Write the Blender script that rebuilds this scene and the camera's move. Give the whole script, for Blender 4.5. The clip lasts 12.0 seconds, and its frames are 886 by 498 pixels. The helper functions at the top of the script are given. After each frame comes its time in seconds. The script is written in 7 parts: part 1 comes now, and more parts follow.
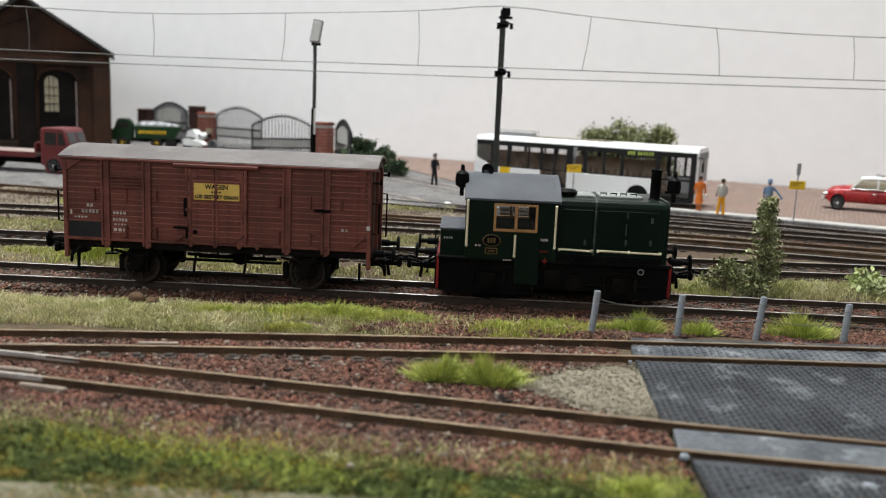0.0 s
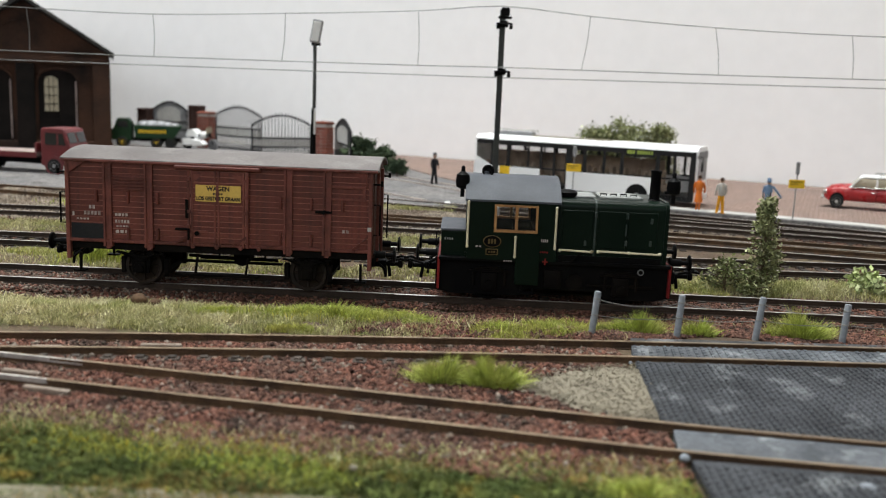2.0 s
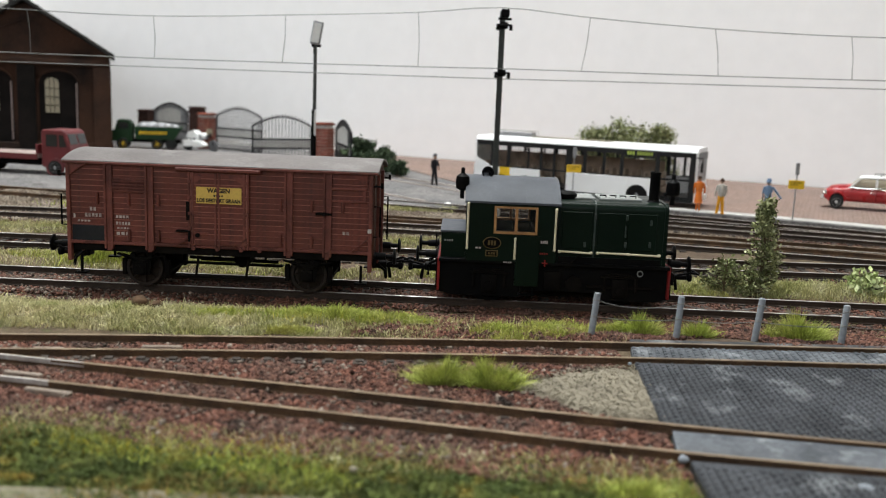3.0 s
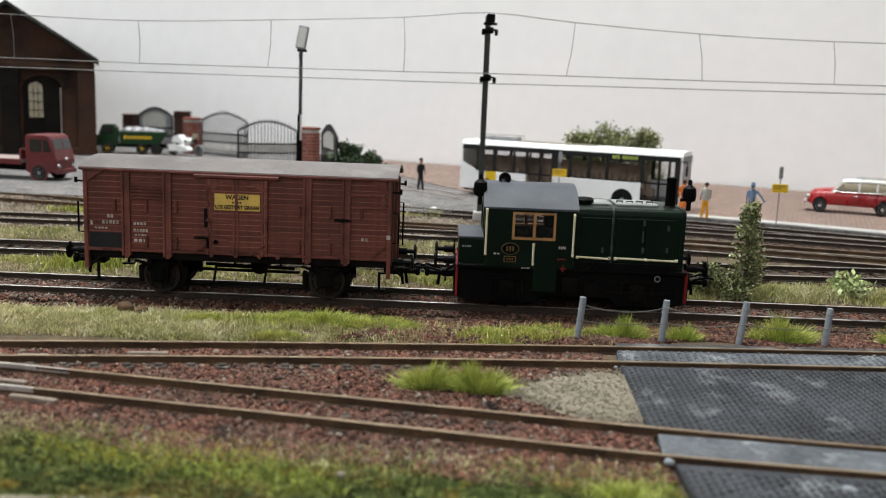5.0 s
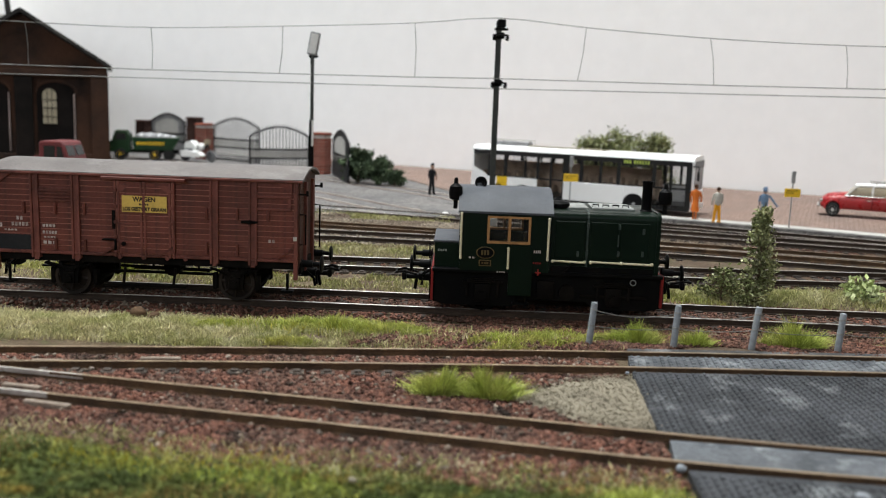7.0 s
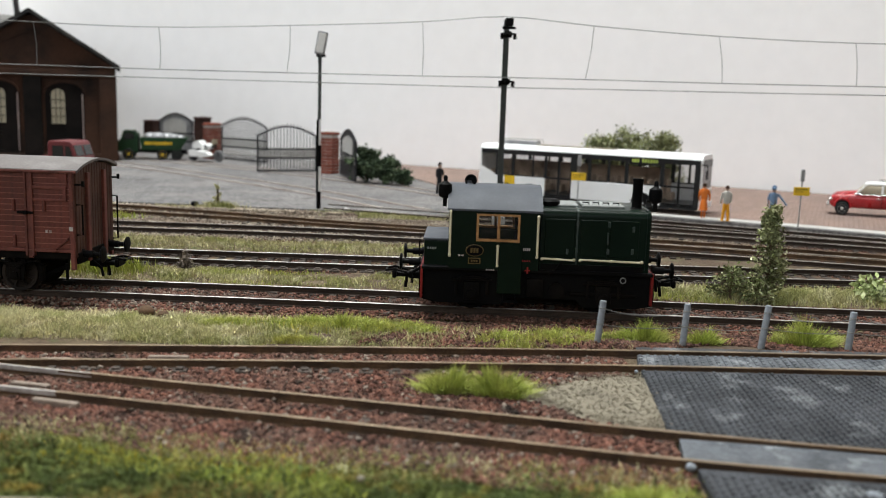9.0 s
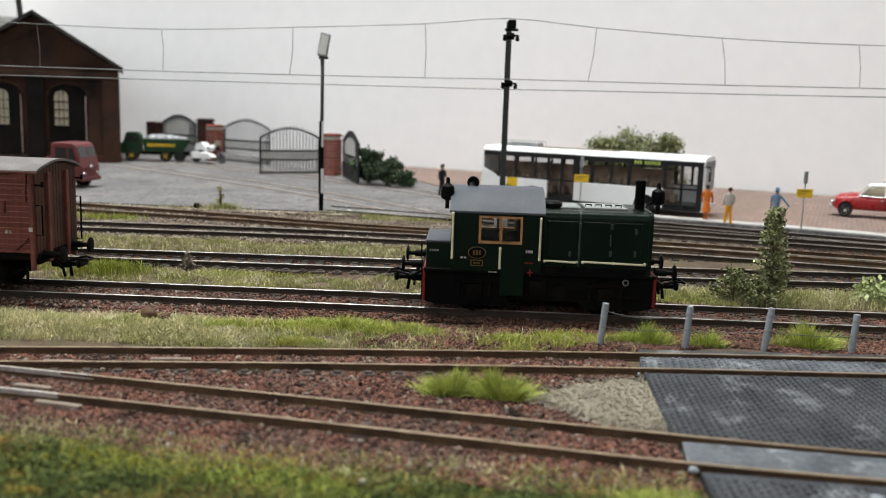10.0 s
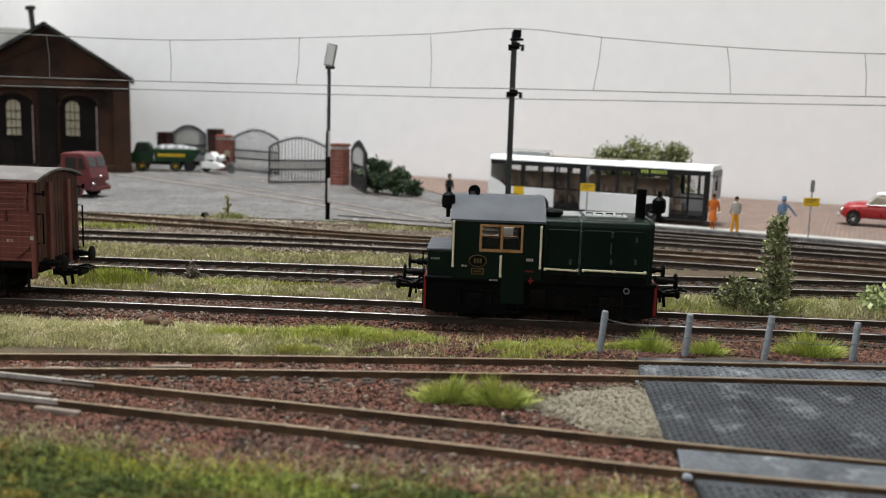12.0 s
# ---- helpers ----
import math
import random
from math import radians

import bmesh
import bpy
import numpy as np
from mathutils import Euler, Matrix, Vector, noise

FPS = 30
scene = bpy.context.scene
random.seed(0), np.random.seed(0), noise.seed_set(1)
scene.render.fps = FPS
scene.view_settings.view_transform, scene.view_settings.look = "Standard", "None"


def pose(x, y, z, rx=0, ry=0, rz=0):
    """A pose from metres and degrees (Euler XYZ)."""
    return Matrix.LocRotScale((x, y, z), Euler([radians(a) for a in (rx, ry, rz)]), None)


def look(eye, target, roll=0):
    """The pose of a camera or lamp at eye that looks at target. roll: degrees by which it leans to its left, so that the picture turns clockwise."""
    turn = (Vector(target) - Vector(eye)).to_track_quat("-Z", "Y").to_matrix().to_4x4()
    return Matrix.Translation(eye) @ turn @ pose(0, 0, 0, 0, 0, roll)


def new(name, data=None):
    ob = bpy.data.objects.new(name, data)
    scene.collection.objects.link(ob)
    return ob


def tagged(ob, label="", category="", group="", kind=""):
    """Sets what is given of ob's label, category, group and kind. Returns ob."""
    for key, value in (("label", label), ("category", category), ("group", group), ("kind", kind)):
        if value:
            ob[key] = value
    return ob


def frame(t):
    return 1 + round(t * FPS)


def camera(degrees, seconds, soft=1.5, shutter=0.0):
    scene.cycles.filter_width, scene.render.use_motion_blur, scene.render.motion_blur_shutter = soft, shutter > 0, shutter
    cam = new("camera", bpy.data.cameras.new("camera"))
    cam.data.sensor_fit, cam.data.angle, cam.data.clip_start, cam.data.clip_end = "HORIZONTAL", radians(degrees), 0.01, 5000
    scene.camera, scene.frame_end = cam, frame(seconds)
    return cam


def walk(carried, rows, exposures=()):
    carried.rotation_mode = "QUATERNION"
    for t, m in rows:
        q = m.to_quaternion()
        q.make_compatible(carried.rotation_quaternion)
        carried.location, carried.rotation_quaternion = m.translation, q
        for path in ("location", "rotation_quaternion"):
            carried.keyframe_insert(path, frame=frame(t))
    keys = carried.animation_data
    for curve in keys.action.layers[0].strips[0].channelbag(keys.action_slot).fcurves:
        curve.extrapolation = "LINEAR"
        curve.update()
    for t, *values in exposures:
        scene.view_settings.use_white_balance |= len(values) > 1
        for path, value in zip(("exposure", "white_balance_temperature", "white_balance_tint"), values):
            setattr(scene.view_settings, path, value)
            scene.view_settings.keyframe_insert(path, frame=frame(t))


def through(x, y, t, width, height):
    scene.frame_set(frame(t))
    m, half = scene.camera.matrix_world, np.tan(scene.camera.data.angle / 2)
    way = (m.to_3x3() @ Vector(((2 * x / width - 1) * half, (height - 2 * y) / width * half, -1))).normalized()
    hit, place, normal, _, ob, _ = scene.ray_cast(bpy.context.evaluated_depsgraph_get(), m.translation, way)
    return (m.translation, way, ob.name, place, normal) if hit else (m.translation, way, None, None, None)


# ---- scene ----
cam = camera(52.14, 12.0, soft=1.05)
cam.data.dof.use_dof = True
cam.data.dof.focus_distance = 0.295
cam.data.dof.aperture_fstop = 24
walk(cam, [
    (0, pose(0.00000, -0.26670, 0.06062, 80.122, -2.433, 1.396)),
    (0.5, pose(-0.00009, -0.26656, 0.06072, 80.113, -2.407, 1.414)),
    (1, pose(-0.00041, -0.26721, 0.06138, 80.013, -2.378, 1.354)),
    (1.5, pose(-0.00063, -0.26732, 0.06147, 79.993, -2.323, 1.239)),
    (2, pose(-0.00044, -0.26768, 0.06176, 79.974, -2.322, 1.335)),
    (2.5, pose(-0.00066, -0.26801, 0.06197, 79.975, -2.290, 1.304)),
    (3, pose(-0.00025, -0.26833, 0.06223, 79.997, -2.243, 1.361)),
    (5, pose(-0.00028, -0.26884, 0.06254, 80.282, -2.216, 0.475)),
    (5.5, pose(-0.00007, -0.26894, 0.06275, 80.387, -2.185, 0.489)),
    (6, pose(-0.00041, -0.26907, 0.06276, 80.442, -2.155, 0.550)),
    (6.5, pose(0.00021, -0.26916, 0.06268, 80.525, -2.084, 0.881)),
    (7, pose(-0.00024, -0.26908, 0.06276, 80.559, -2.030, 1.170)),
    (9, pose(-0.00039, -0.26861, 0.06231, 80.530, -1.898, 1.625)),
    (9.5, pose(-0.00065, -0.26850, 0.06238, 80.569, -1.880, 1.694)),
    (10, pose(-0.00030, -0.26842, 0.06247, 80.620, -1.883, 1.796)),
    (10.5, pose(-0.00076, -0.26903, 0.06309, 80.757, -1.862, 1.824)),
    (11, pose(0.00033, -0.26834, 0.06231, 80.986, -1.879, 2.181)),
    (11.5, pose(0.00258, -0.26838, 0.06176, 81.095, -1.816, 2.552)),
    (12, pose(0.00298, -0.26940, 0.06229, 81.218, -1.745, 2.537)),
], exposures=[(0, 0.10), (11.4, 0.10), (12, 0.01)])

# ---- light: an overcast day, from area lamps in openings of an added room ----
world = bpy.data.worlds.new("world")
scene.world = world
world.use_nodes = True
wn = world.node_tree
sky = wn.nodes.new("ShaderNodeTexSky")
sky.sky_type = "NISHITA"
sky.sun_disc = False
sky.sun_elevation, sky.sun_rotation = radians(42), radians(215)
wn.nodes["Background"].inputs[1].default_value = 0.10
wn.links.new(sky.outputs[0], wn.nodes["Background"].inputs[0])

sun_data = bpy.data.lights.new("sun", "SUN")
sun_data.energy, sun_data.angle, sun_data.color = 0.6, radians(20), (1.0, 0.97, 0.93)
sun = new("sun", sun_data)
sun.matrix_world = look((-2, -3, 4), (0, 0, 0))


def opening_lamp(name, eye, target, w, h, watts):
    data = bpy.data.lights.new(name, "AREA")
    data.shape, data.size, data.size_y, data.energy = "RECTANGLE", w, h, watts
    data.color = (0.965, 1.0, 0.985)
    ob = new(name, data)
    ob.matrix_world = look(eye, target)
    return ob


# Assumed sources: a strong lamp overhead, weaker fill from front and side.
opening_lamp("added_top_light", (-0.25, 0.34, 1.82), (-0.25, 0.34, 0.0), 1.1, 0.8, 64)
opening_lamp("added_front_light", (-0.5, -1.86, 1.05), (-0.5, 0.0, 0.7), 1.9, 1.2, 13)
opening_lamp("added_side_light", (-2.06, -0.5, 1.05), (0.0, -0.5, 0.7), 1.5, 1.2, 9)

# ---- building helpers: all shapes below are written in millimetres ----
MM = 0.001
rng = random.Random(7)
nrg = np.random.default_rng(11)


def bx(bm, x0, x1, y0, y1, z0, z1, bev=0.0, seg=1):
    """A box, with rounded edges if asked."""
    vs = [bm.verts.new(p) for p in ((x0, y0, z0), (x1, y0, z0), (x1, y1, z0), (x0, y1, z0),
                                    (x0, y0, z1), (x1, y0, z1), (x1, y1, z1), (x0, y1, z1))]
    fs = [bm.faces.new([vs[i] for i in q]) for q in
          ((3, 2, 1, 0), (4, 5, 6, 7), (0, 1, 5, 4), (1, 2, 6, 5), (2, 3, 7, 6), (3, 0, 4, 7))]
    if bev:
        es = list({e for f in fs for e in f.edges})
        bmesh.ops.bevel(bm, geom=es, offset=bev, segments=seg, affect="EDGES", profile=0.5)
    return bm


def rod(bm, a, b, r, seg=10, r2=None):
    """A round bar or cone from a to b."""
    a, b = Vector(a), Vector(b)
    m = Matrix.Translation((a + b) / 2) @ (b - a).to_track_quat("Z", "Y").to_matrix().to_4x4()
    bmesh.ops.create_cone(bm, cap_ends=True, segments=seg, radius1=r, radius2=r if r2 is None else r2,
                          depth=(b - a).length, matrix=m)
    return bm


def lathe(bm, prof, seg=16, m=Matrix()):
    """Turns (radius, height) points about the z axis."""
    rings = []
    for r, z in prof:
        rings.append([bm.verts.new(m @ Vector((max(r, 0.01) * math.cos(2 * math.pi * i / seg),
                                               max(r, 0.01) * math.sin(2 * math.pi * i / seg), z))) for i in range(seg)])
    for u, v in zip(rings, rings[1:]):
        for i in range(seg):
            bm.faces.new((u[i], u[(i + 1) % seg], v[(i + 1) % seg], v[i]))
    bm.faces.new(rings[0][::-1])
    bm.faces.new(rings[-1])
    return bm


def prism(bm, pts, lo, hi, axis="y"):
    """A polygon pushed along an axis. pts are (x, z) for y, (y, z) for x, (x, y) for z."""
    def at(p, d):
        return {"y": (p[0], d, p[1]), "x": (d, p[0], p[1]), "z": (p[0], p[1], d)}[axis]
    u = [bm.verts.new(at(p, lo)) for p in pts]
    v = [bm.verts.new(at(p, hi)) for p in pts]
    n = len(pts)
    for i in range(n):
        bm.faces.new((u[i], u[(i + 1) % n], v[(i + 1) % n], v[i]))
    bm.faces.new(u[::-1])
    bm.faces.new(v)
    bmesh.ops.recalc_face_normals(bm, faces=bm.faces)
    return bm


def panel(bm, us, vs, holes, lo, hi, axis="y"):
    """One sheet of wall over a grid of cells, with the cells in holes left open right through."""
    def vert(i, j, d):
        return bm.verts.new((us[i], d, vs[j]) if axis == "y" else (d, us[i], vs[j]))
    nu, nv = len(us), len(vs)
    g = {(i, j, k): vert(i, j, d) for i in range(nu) for j in range(nv) for k, d in enumerate((lo, hi))}
    solid = {(i, j) for i in range(nu - 1) for j in range(nv - 1)} - set(holes)
    for i, j in solid:
        for k in (0, 1):
            bm.faces.new([g[p] for p in ((i, j, k), (i + 1, j, k), (i + 1, j + 1, k), (i, j + 1, k))])
        for di, dj, a, b in ((-1, 0, (i, j), (i, j + 1)), (1, 0, (i + 1, j), (i + 1, j + 1)), (0, -1, (i, j), (i + 1, j)), (0, 1, (i, j + 1), (i + 1, j + 1))):
            if (i + di, j + dj) not in solid:
                bm.faces.new([g[(*a, 0)], g[(*b, 0)], g[(*b, 1)], g[(*a, 1)]])
    bmesh.ops.recalc_face_normals(bm, faces=bm.faces)
    return bm


def loft(bm, stations, power=0.45, n=20):
    """A rounded body along x from stations of (x, half width, bottom, top)."""
    rings = []
    for x, hw, z0, z1 in stations:
        ring = []
        for k in range(n):
            a = 2 * math.pi * (k + 0.5) / n
            c, d = math.cos(a), math.sin(a)
            ring.append(bm.verts.new((x, math.copysign(abs(c) ** power, c) * hw, (z0 + z1) / 2 + math.copysign(abs(d) ** power, d) * (z1 - z0) / 2)))
        rings.append(ring)
    for u, v in zip(rings, rings[1:]):
        for k in range(n):
            bm.faces.new((u[k], u[(k + 1) % n], v[(k + 1) % n], v[k]))
    bm.faces.new(rings[0][::-1])
    bm.faces.new(rings[-1])
    bmesh.ops.recalc_face_normals(bm, faces=bm.faces)
    return bm


def tube(bm, pts, r, seg=6):
    """A round wire through points."""
    pts = [Vector(p) for p in pts]
    rings = []
    for i, p in enumerate(pts):
        d = (pts[min(i + 1, len(pts) - 1)] - pts[max(i - 1, 0)]).normalized()
        a = d.cross(Vector((0, 0, 1)) if abs(d.z) < 0.9 else Vector((1, 0, 0))).normalized()
        b = d.cross(a)
        rings.append([bm.verts.new(p + r * (math.cos(2 * math.pi * k / seg) * a + math.sin(2 * math.pi * k / seg) * b)) for k in range(seg)])
    for u, v in zip(rings, rings[1:]):
        for k in range(seg):
            bm.faces.new((u[k], u[(k + 1) % seg], v[(k + 1) % seg], v[k]))
    bm.faces.new(rings[0][::-1])
    bm.faces.new(rings[-1])
    return bm


def ball(bm, c, r, sub=2, sx=1, sy=1, sz=1):
    bmesh.ops.create_icosphere(bm, subdivisions=sub, radius=r, matrix=Matrix.Translation(c) @ Matrix.Diagonal((sx, sy, sz, 1)))
    return bm


def sweep(bm, path, prof):
    """A flat profile of (across, up) points carried along a level path of (x, y, z)."""
    rings = []
    n = len(path)
    for i in range(n):
        a, b = Vector(path[max(i - 1, 0)]), Vector(path[min(i + 1, n - 1)])
        d = (b - a).normalized()
        s = Vector((-d.y, d.x, 0)).normalized()
        rings.append([bm.verts.new(Vector(path[i]) + s * u + Vector((0, 0, w))) for u, w in prof])
    k = len(prof)
    for u, v in zip(rings, rings[1:]):
        for j in range(k):
            bm.faces.new((u[j], u[(j + 1) % k], v[(j + 1) % k], v[j]))
    bm.faces.new(rings[0][::-1])
    bm.faces.new(rings[-1])
    bmesh.ops.recalc_face_normals(bm, faces=bm.faces)
    return bm


def mesh_of(name, bm, material, smooth=False):
    me = bpy.data.meshes.new(name)
    bmesh.ops.scale(bm, vec=(MM, MM, MM), verts=bm.verts)
    bm.to_mesh(me)
    bm.free()
    me.materials.append(material)
    if smooth:
        me.shade_smooth()
        me.set_sharp_from_angle(angle=radians(38))
    return me


def part(name, bm, material, parent, label="", smooth=False, at=(0, 0, 0)):
    """Links a bmesh as one mesh object under a thing or a part."""
    ob = new(name, mesh_of(name, bm, material, smooth))
    ob.parent = parent
    ob.location = [c * MM for c in at]
    if label:
        tagged(ob, label)
    return ob


def solo(name, bm, material, label, category, at=(0, 0, 0), rz=0, smooth=False, group="", kind=""):
    """A thing that is one mesh."""
    ob = new(name, mesh_of(name, bm, material, smooth))
    ob.matrix_basis = pose(at[0] * MM, at[1] * MM, at[2] * MM, 0, 0, rz)
    return tagged(ob, label, category, group, kind)


def thing(name, at, label, category, rz=0, group="", kind=""):
    ob = new(name)
    ob.empty_display_size = 0.01
    ob.matrix_basis = pose(at[0] * MM, at[1] * MM, at[2] * MM, 0, 0, rz)
    return tagged(ob, label, category, group, kind)


def raw(name, verts, faces, material, label="", category="", kind="", parent=None):
    """A mesh from arrays in millimetres."""
    me = bpy.data.meshes.new(name)
    verts = np.asarray(verts, np.float32) * MM
    faces = np.asarray(faces, np.int32)
    n, k = faces.shape
    me.vertices.add(len(verts))
    me.vertices.foreach_set("co", verts.ravel())
    me.loops.add(n * k)
    me.loops.foreach_set("vertex_index", faces.ravel())
    me.polygons.add(n)
    me.polygons.foreach_set("loop_start", np.arange(0, n * k, k, dtype=np.int32))
    me.update(calc_edges=True)
    me.validate()
    me.materials.append(material)
    ob = new(name, me)
    ob.parent = parent
    return tagged(ob, label, category, "", kind)


def B():
    return bmesh.new()


# ---- materials ----
def paint(name, base, rough=0.6, metal=0.0, second=None, big=40.0, fine=900.0, amount=0.5, bump=0.15, bump_size=1200.0,
          island=0.0, coat=0.0, third=None, spec=0.22, object_random=0.0, bricks=None, streak=None):
    """A worn surface: base colour, patches of a second colour, fine grain in value, a fine relief."""
    m = bpy.data.materials.new(name)
    m.use_nodes = True
    t = m.node_tree
    n, l = t.nodes, t.links
    p = n["Principled BSDF"]
    p.inputs["Roughness"].default_value = rough
    p.inputs["Metallic"].default_value = metal
    p.inputs["Specular IOR Level"].default_value = spec
    p.inputs["Coat Weight"].default_value = coat
    co = n.new("ShaderNodeTexCoord")

    def tex(scale, detail=4.0, roughness=0.6):
        x = n.new("ShaderNodeTexNoise")
        x.inputs["Scale"].default_value, x.inputs["Detail"].default_value, x.inputs["Roughness"].default_value = scale, detail, roughness
        l.new(co.outputs["Object"], x.inputs["Vector"])
        return x.outputs["Fac"]

    def ramp(src, a, b):
        x = n.new("ShaderNodeMapRange")
        x.inputs["From Min"].default_value, x.inputs["From Max"].default_value = a, b
        l.new(src, x.inputs["Value"])
        return x.outputs[0]

    def mix(fac, a, b, blend="MIX"):
        x = n.new("ShaderNodeMix")
        x.data_type, x.blend_type = "RGBA", blend
        for sock, v in ((x.inputs[0], fac), (x.inputs[6], a), (x.inputs[7], b)):
            if isinstance(v, (int, float)):
                sock.default_value = v
            elif isinstance(v, tuple):
                sock.default_value = (*v, 1)
            else:
                l.new(v, sock)
        return x.outputs[2]

    col = base
    second = second or tuple(c * 0.7 for c in base)
    patch = ramp(tex(big), 0.42, 0.62)
    col = mix(patch, base, second)
    if third:
        col = mix(ramp(tex(big * 2.3, 5), 0.55, 0.7), col, third)
    if streak:
        run = n.new("ShaderNodeMapping")
        run.inputs["Scale"].default_value = (1.0, 0.05, 0.05)
        l.new(co.outputs["Object"], run.inputs["Vector"])
        grime = n.new("ShaderNodeTexNoise")
        grime.inputs["Scale"].default_value, grime.inputs["Detail"].default_value = 420.0, 3.0
        l.new(run.outputs[0], grime.inputs["Vector"])
        col = mix(ramp(grime.outputs["Fac"], 0.5, 0.8), col, streak)
    if bricks:
        tx = n.new("ShaderNodeTexBrick")
        tx.inputs["Color1"].default_value, tx.inputs["Color2"].default_value, tx.inputs["Mortar"].default_value = (1, 1, 1, 1), (0.72, 0.7, 0.7, 1), (0.5, 0.48, 0.46, 1)
        tx.inputs["Scale"].default_value = 1.0
        tx.inputs["Brick Width"].default_value, tx.inputs["Row Height"].default_value, tx.inputs["Mortar Size"].default_value = bricks[0], bricks[1], bricks[1] * 0.13
        tw = n.new("ShaderNodeMapping")
        tw.inputs["Rotation"].default_value[2] = radians(22)
        l.new(co.outputs["Object"], tw.inputs["Vector"])
        l.new(tw.outputs[0], tx.inputs["Vector"])
        col = mix(1.0, col, tx.outputs["Color"], "MULTIPLY")
    if island:
        geo = n.new("ShaderNodeNewGeometry")
        g = ramp(geo.outputs["Random Per Island"], 0, 1)
        hs = n.new("ShaderNodeHueSaturation")
        v = n.new("ShaderNodeMapRange")
        v.inputs["To Min"].default_value, v.inputs["To Max"].default_value = 1 - island, 1 + island
        l.new(g, v.inputs["Value"])
        l.new(v.outputs[0], hs.inputs["Value"])
        l.new(col, hs.inputs["Color"])
        col = hs.outputs[0]
    if object_random:
        inf = n.new("ShaderNodeObjectInfo")
        hs = n.new("ShaderNodeHueSaturation")
        v = n.new("ShaderNodeMapRange")
        v.inputs["To Min"].default_value, v.inputs["To Max"].default_value = 1 - object_random, 1 + object_random
        l.new(inf.outputs["Random"], v.inputs["Value"])
        l.new(v.outputs[0], hs.inputs["Value"])
        l.new(col, hs.inputs["Color"])
        col = hs.outputs[0]
    grain = n.new("ShaderNodeMapRange")
    grain.inputs["To Min"].default_value, grain.inputs["To Max"].default_value = 1 - amount * 0.6, 1 + amount * 0.6
    grain.inputs["From Min"].default_value, grain.inputs["From Max"].default_value = 0.25, 0.75
    l.new(tex(fine, 3), grain.inputs["Value"])
    hs = n.new("ShaderNodeHueSaturation")
    l.new(grain.outputs[0], hs.inputs["Value"])
    if isinstance(col, tuple):
        hs.inputs["Color"].default_value = (*col, 1)
    else:
        l.new(col, hs.inputs["Color"])
    l.new(hs.outputs[0], p.inputs["Base Color"])
    rr = n.new("ShaderNodeMapRange")
    rr.inputs["To Min"].default_value, rr.inputs["To Max"].default_value = max(rough - 0.12, 0.03), min(rough + 0.12, 1)
    l.new(tex(big * 3), rr.inputs["Value"])
    l.new(rr.outputs[0], p.inputs["Roughness"])
    if bump:
        b = n.new("ShaderNodeBump")
        b.inputs["Strength"].default_value, b.inputs["Distance"].default_value = bump, 0.0004
        l.new(tex(bump_size, 4), b.inputs["Height"])
        l.new(b.outputs[0], p.inputs["Normal"])
    return m


def glassy(name, tint=(0.03, 0.03, 0.03), rough=0.03, through=0.85):
    m = bpy.data.materials.new(name)
    m.use_nodes = True
    t = m.node_tree
    n, l = t.nodes, t.links
    p = n["Principled BSDF"]
    p.inputs["Base Color"].default_value = (*tint, 1)
    p.inputs["Roughness"].default_value = rough
    p.inputs["Alpha"].default_value = 1 - through
    return m


PLASTER = paint("white wall plaster", (0.882, 0.866, 0.868), 0.9, second=(0.852, 0.84, 0.842), big=2, fine=60, amount=0.04, bump=0.05, bump_size=200)
# Mid-tone for the unseen room surfaces, to limit the light they bounce back.
ROOMTONE = paint("mid-tone unseen room surface", (0.33, 0.29, 0.24), 0.8, second=(0.27, 0.23, 0.19), big=3, fine=60, amount=0.2, bump=0.1, bump_size=100)
DARKRAIL = paint("dark rail side", (0.028, 0.020, 0.015), 0.8, second=(0.045, 0.030, 0.022), big=90, fine=1500, amount=0.4, bump=0.2)
SOIL = paint("scenic soil", (0.075, 0.050, 0.034), 0.95, second=(0.12, 0.092, 0.056), third=(0.075, 0.085, 0.032), big=45, fine=1100, amount=0.7, bump=1.0, bump_size=900)
STONES = paint("ballast stones", (0.128, 0.057, 0.040), 0.95, second=(0.10, 0.056, 0.042), third=(0.026, 0.018, 0.014), big=60, fine=1500, amount=0.5, bump=0.6, bump_size=1600, island=0.7)
GREY_STONES = paint("pale ballast stones", (0.20, 0.165, 0.135), 0.95, second=(0.12, 0.090, 0.07), big=60, fine=1500, amount=0.5, bump=0.6, bump_size=1600, island=0.5)
PALE_STONES = paint("pale beige ballast stones", (0.33, 0.28, 0.22), 0.95, second=(0.20, 0.15, 0.115), third=(0.09, 0.07, 0.055), big=60, fine=1500, amount=0.5, bump=0.6, bump_size=1600, island=0.5)
RUST = paint("rusty rail side", (0.095, 0.055, 0.029), 0.8, second=(0.05, 0.031, 0.019), big=90, fine=1500, amount=0.5, bump=0.3)
DULLTOP = paint("dull rail head", (0.36, 0.32, 0.28), 0.45, metal=0.3, second=(0.23, 0.19, 0.165), big=60, fine=1800, amount=0.35, bump=0.1)
RUSTTOP = paint("rusty rail head", (0.215, 0.158, 0.102), 0.5, metal=0.3, second=(0.14, 0.10, 0.064), big=120, fine=1800, amount=0.35, bump=0.1)
RAILTOP = paint("worn rail head", (0.52, 0.49, 0.46), 0.38, metal=0.8, second=(0.30, 0.26, 0.23), big=120, fine=1800, amount=0.35, bump=0.1)
SLEEPER = paint("dark sleeper", (0.045, 0.036, 0.030), 0.9, second=(0.085, 0.07, 0.06), big=150, fine=2000, amount=0.6, bump=0.5, object_random=0.35)
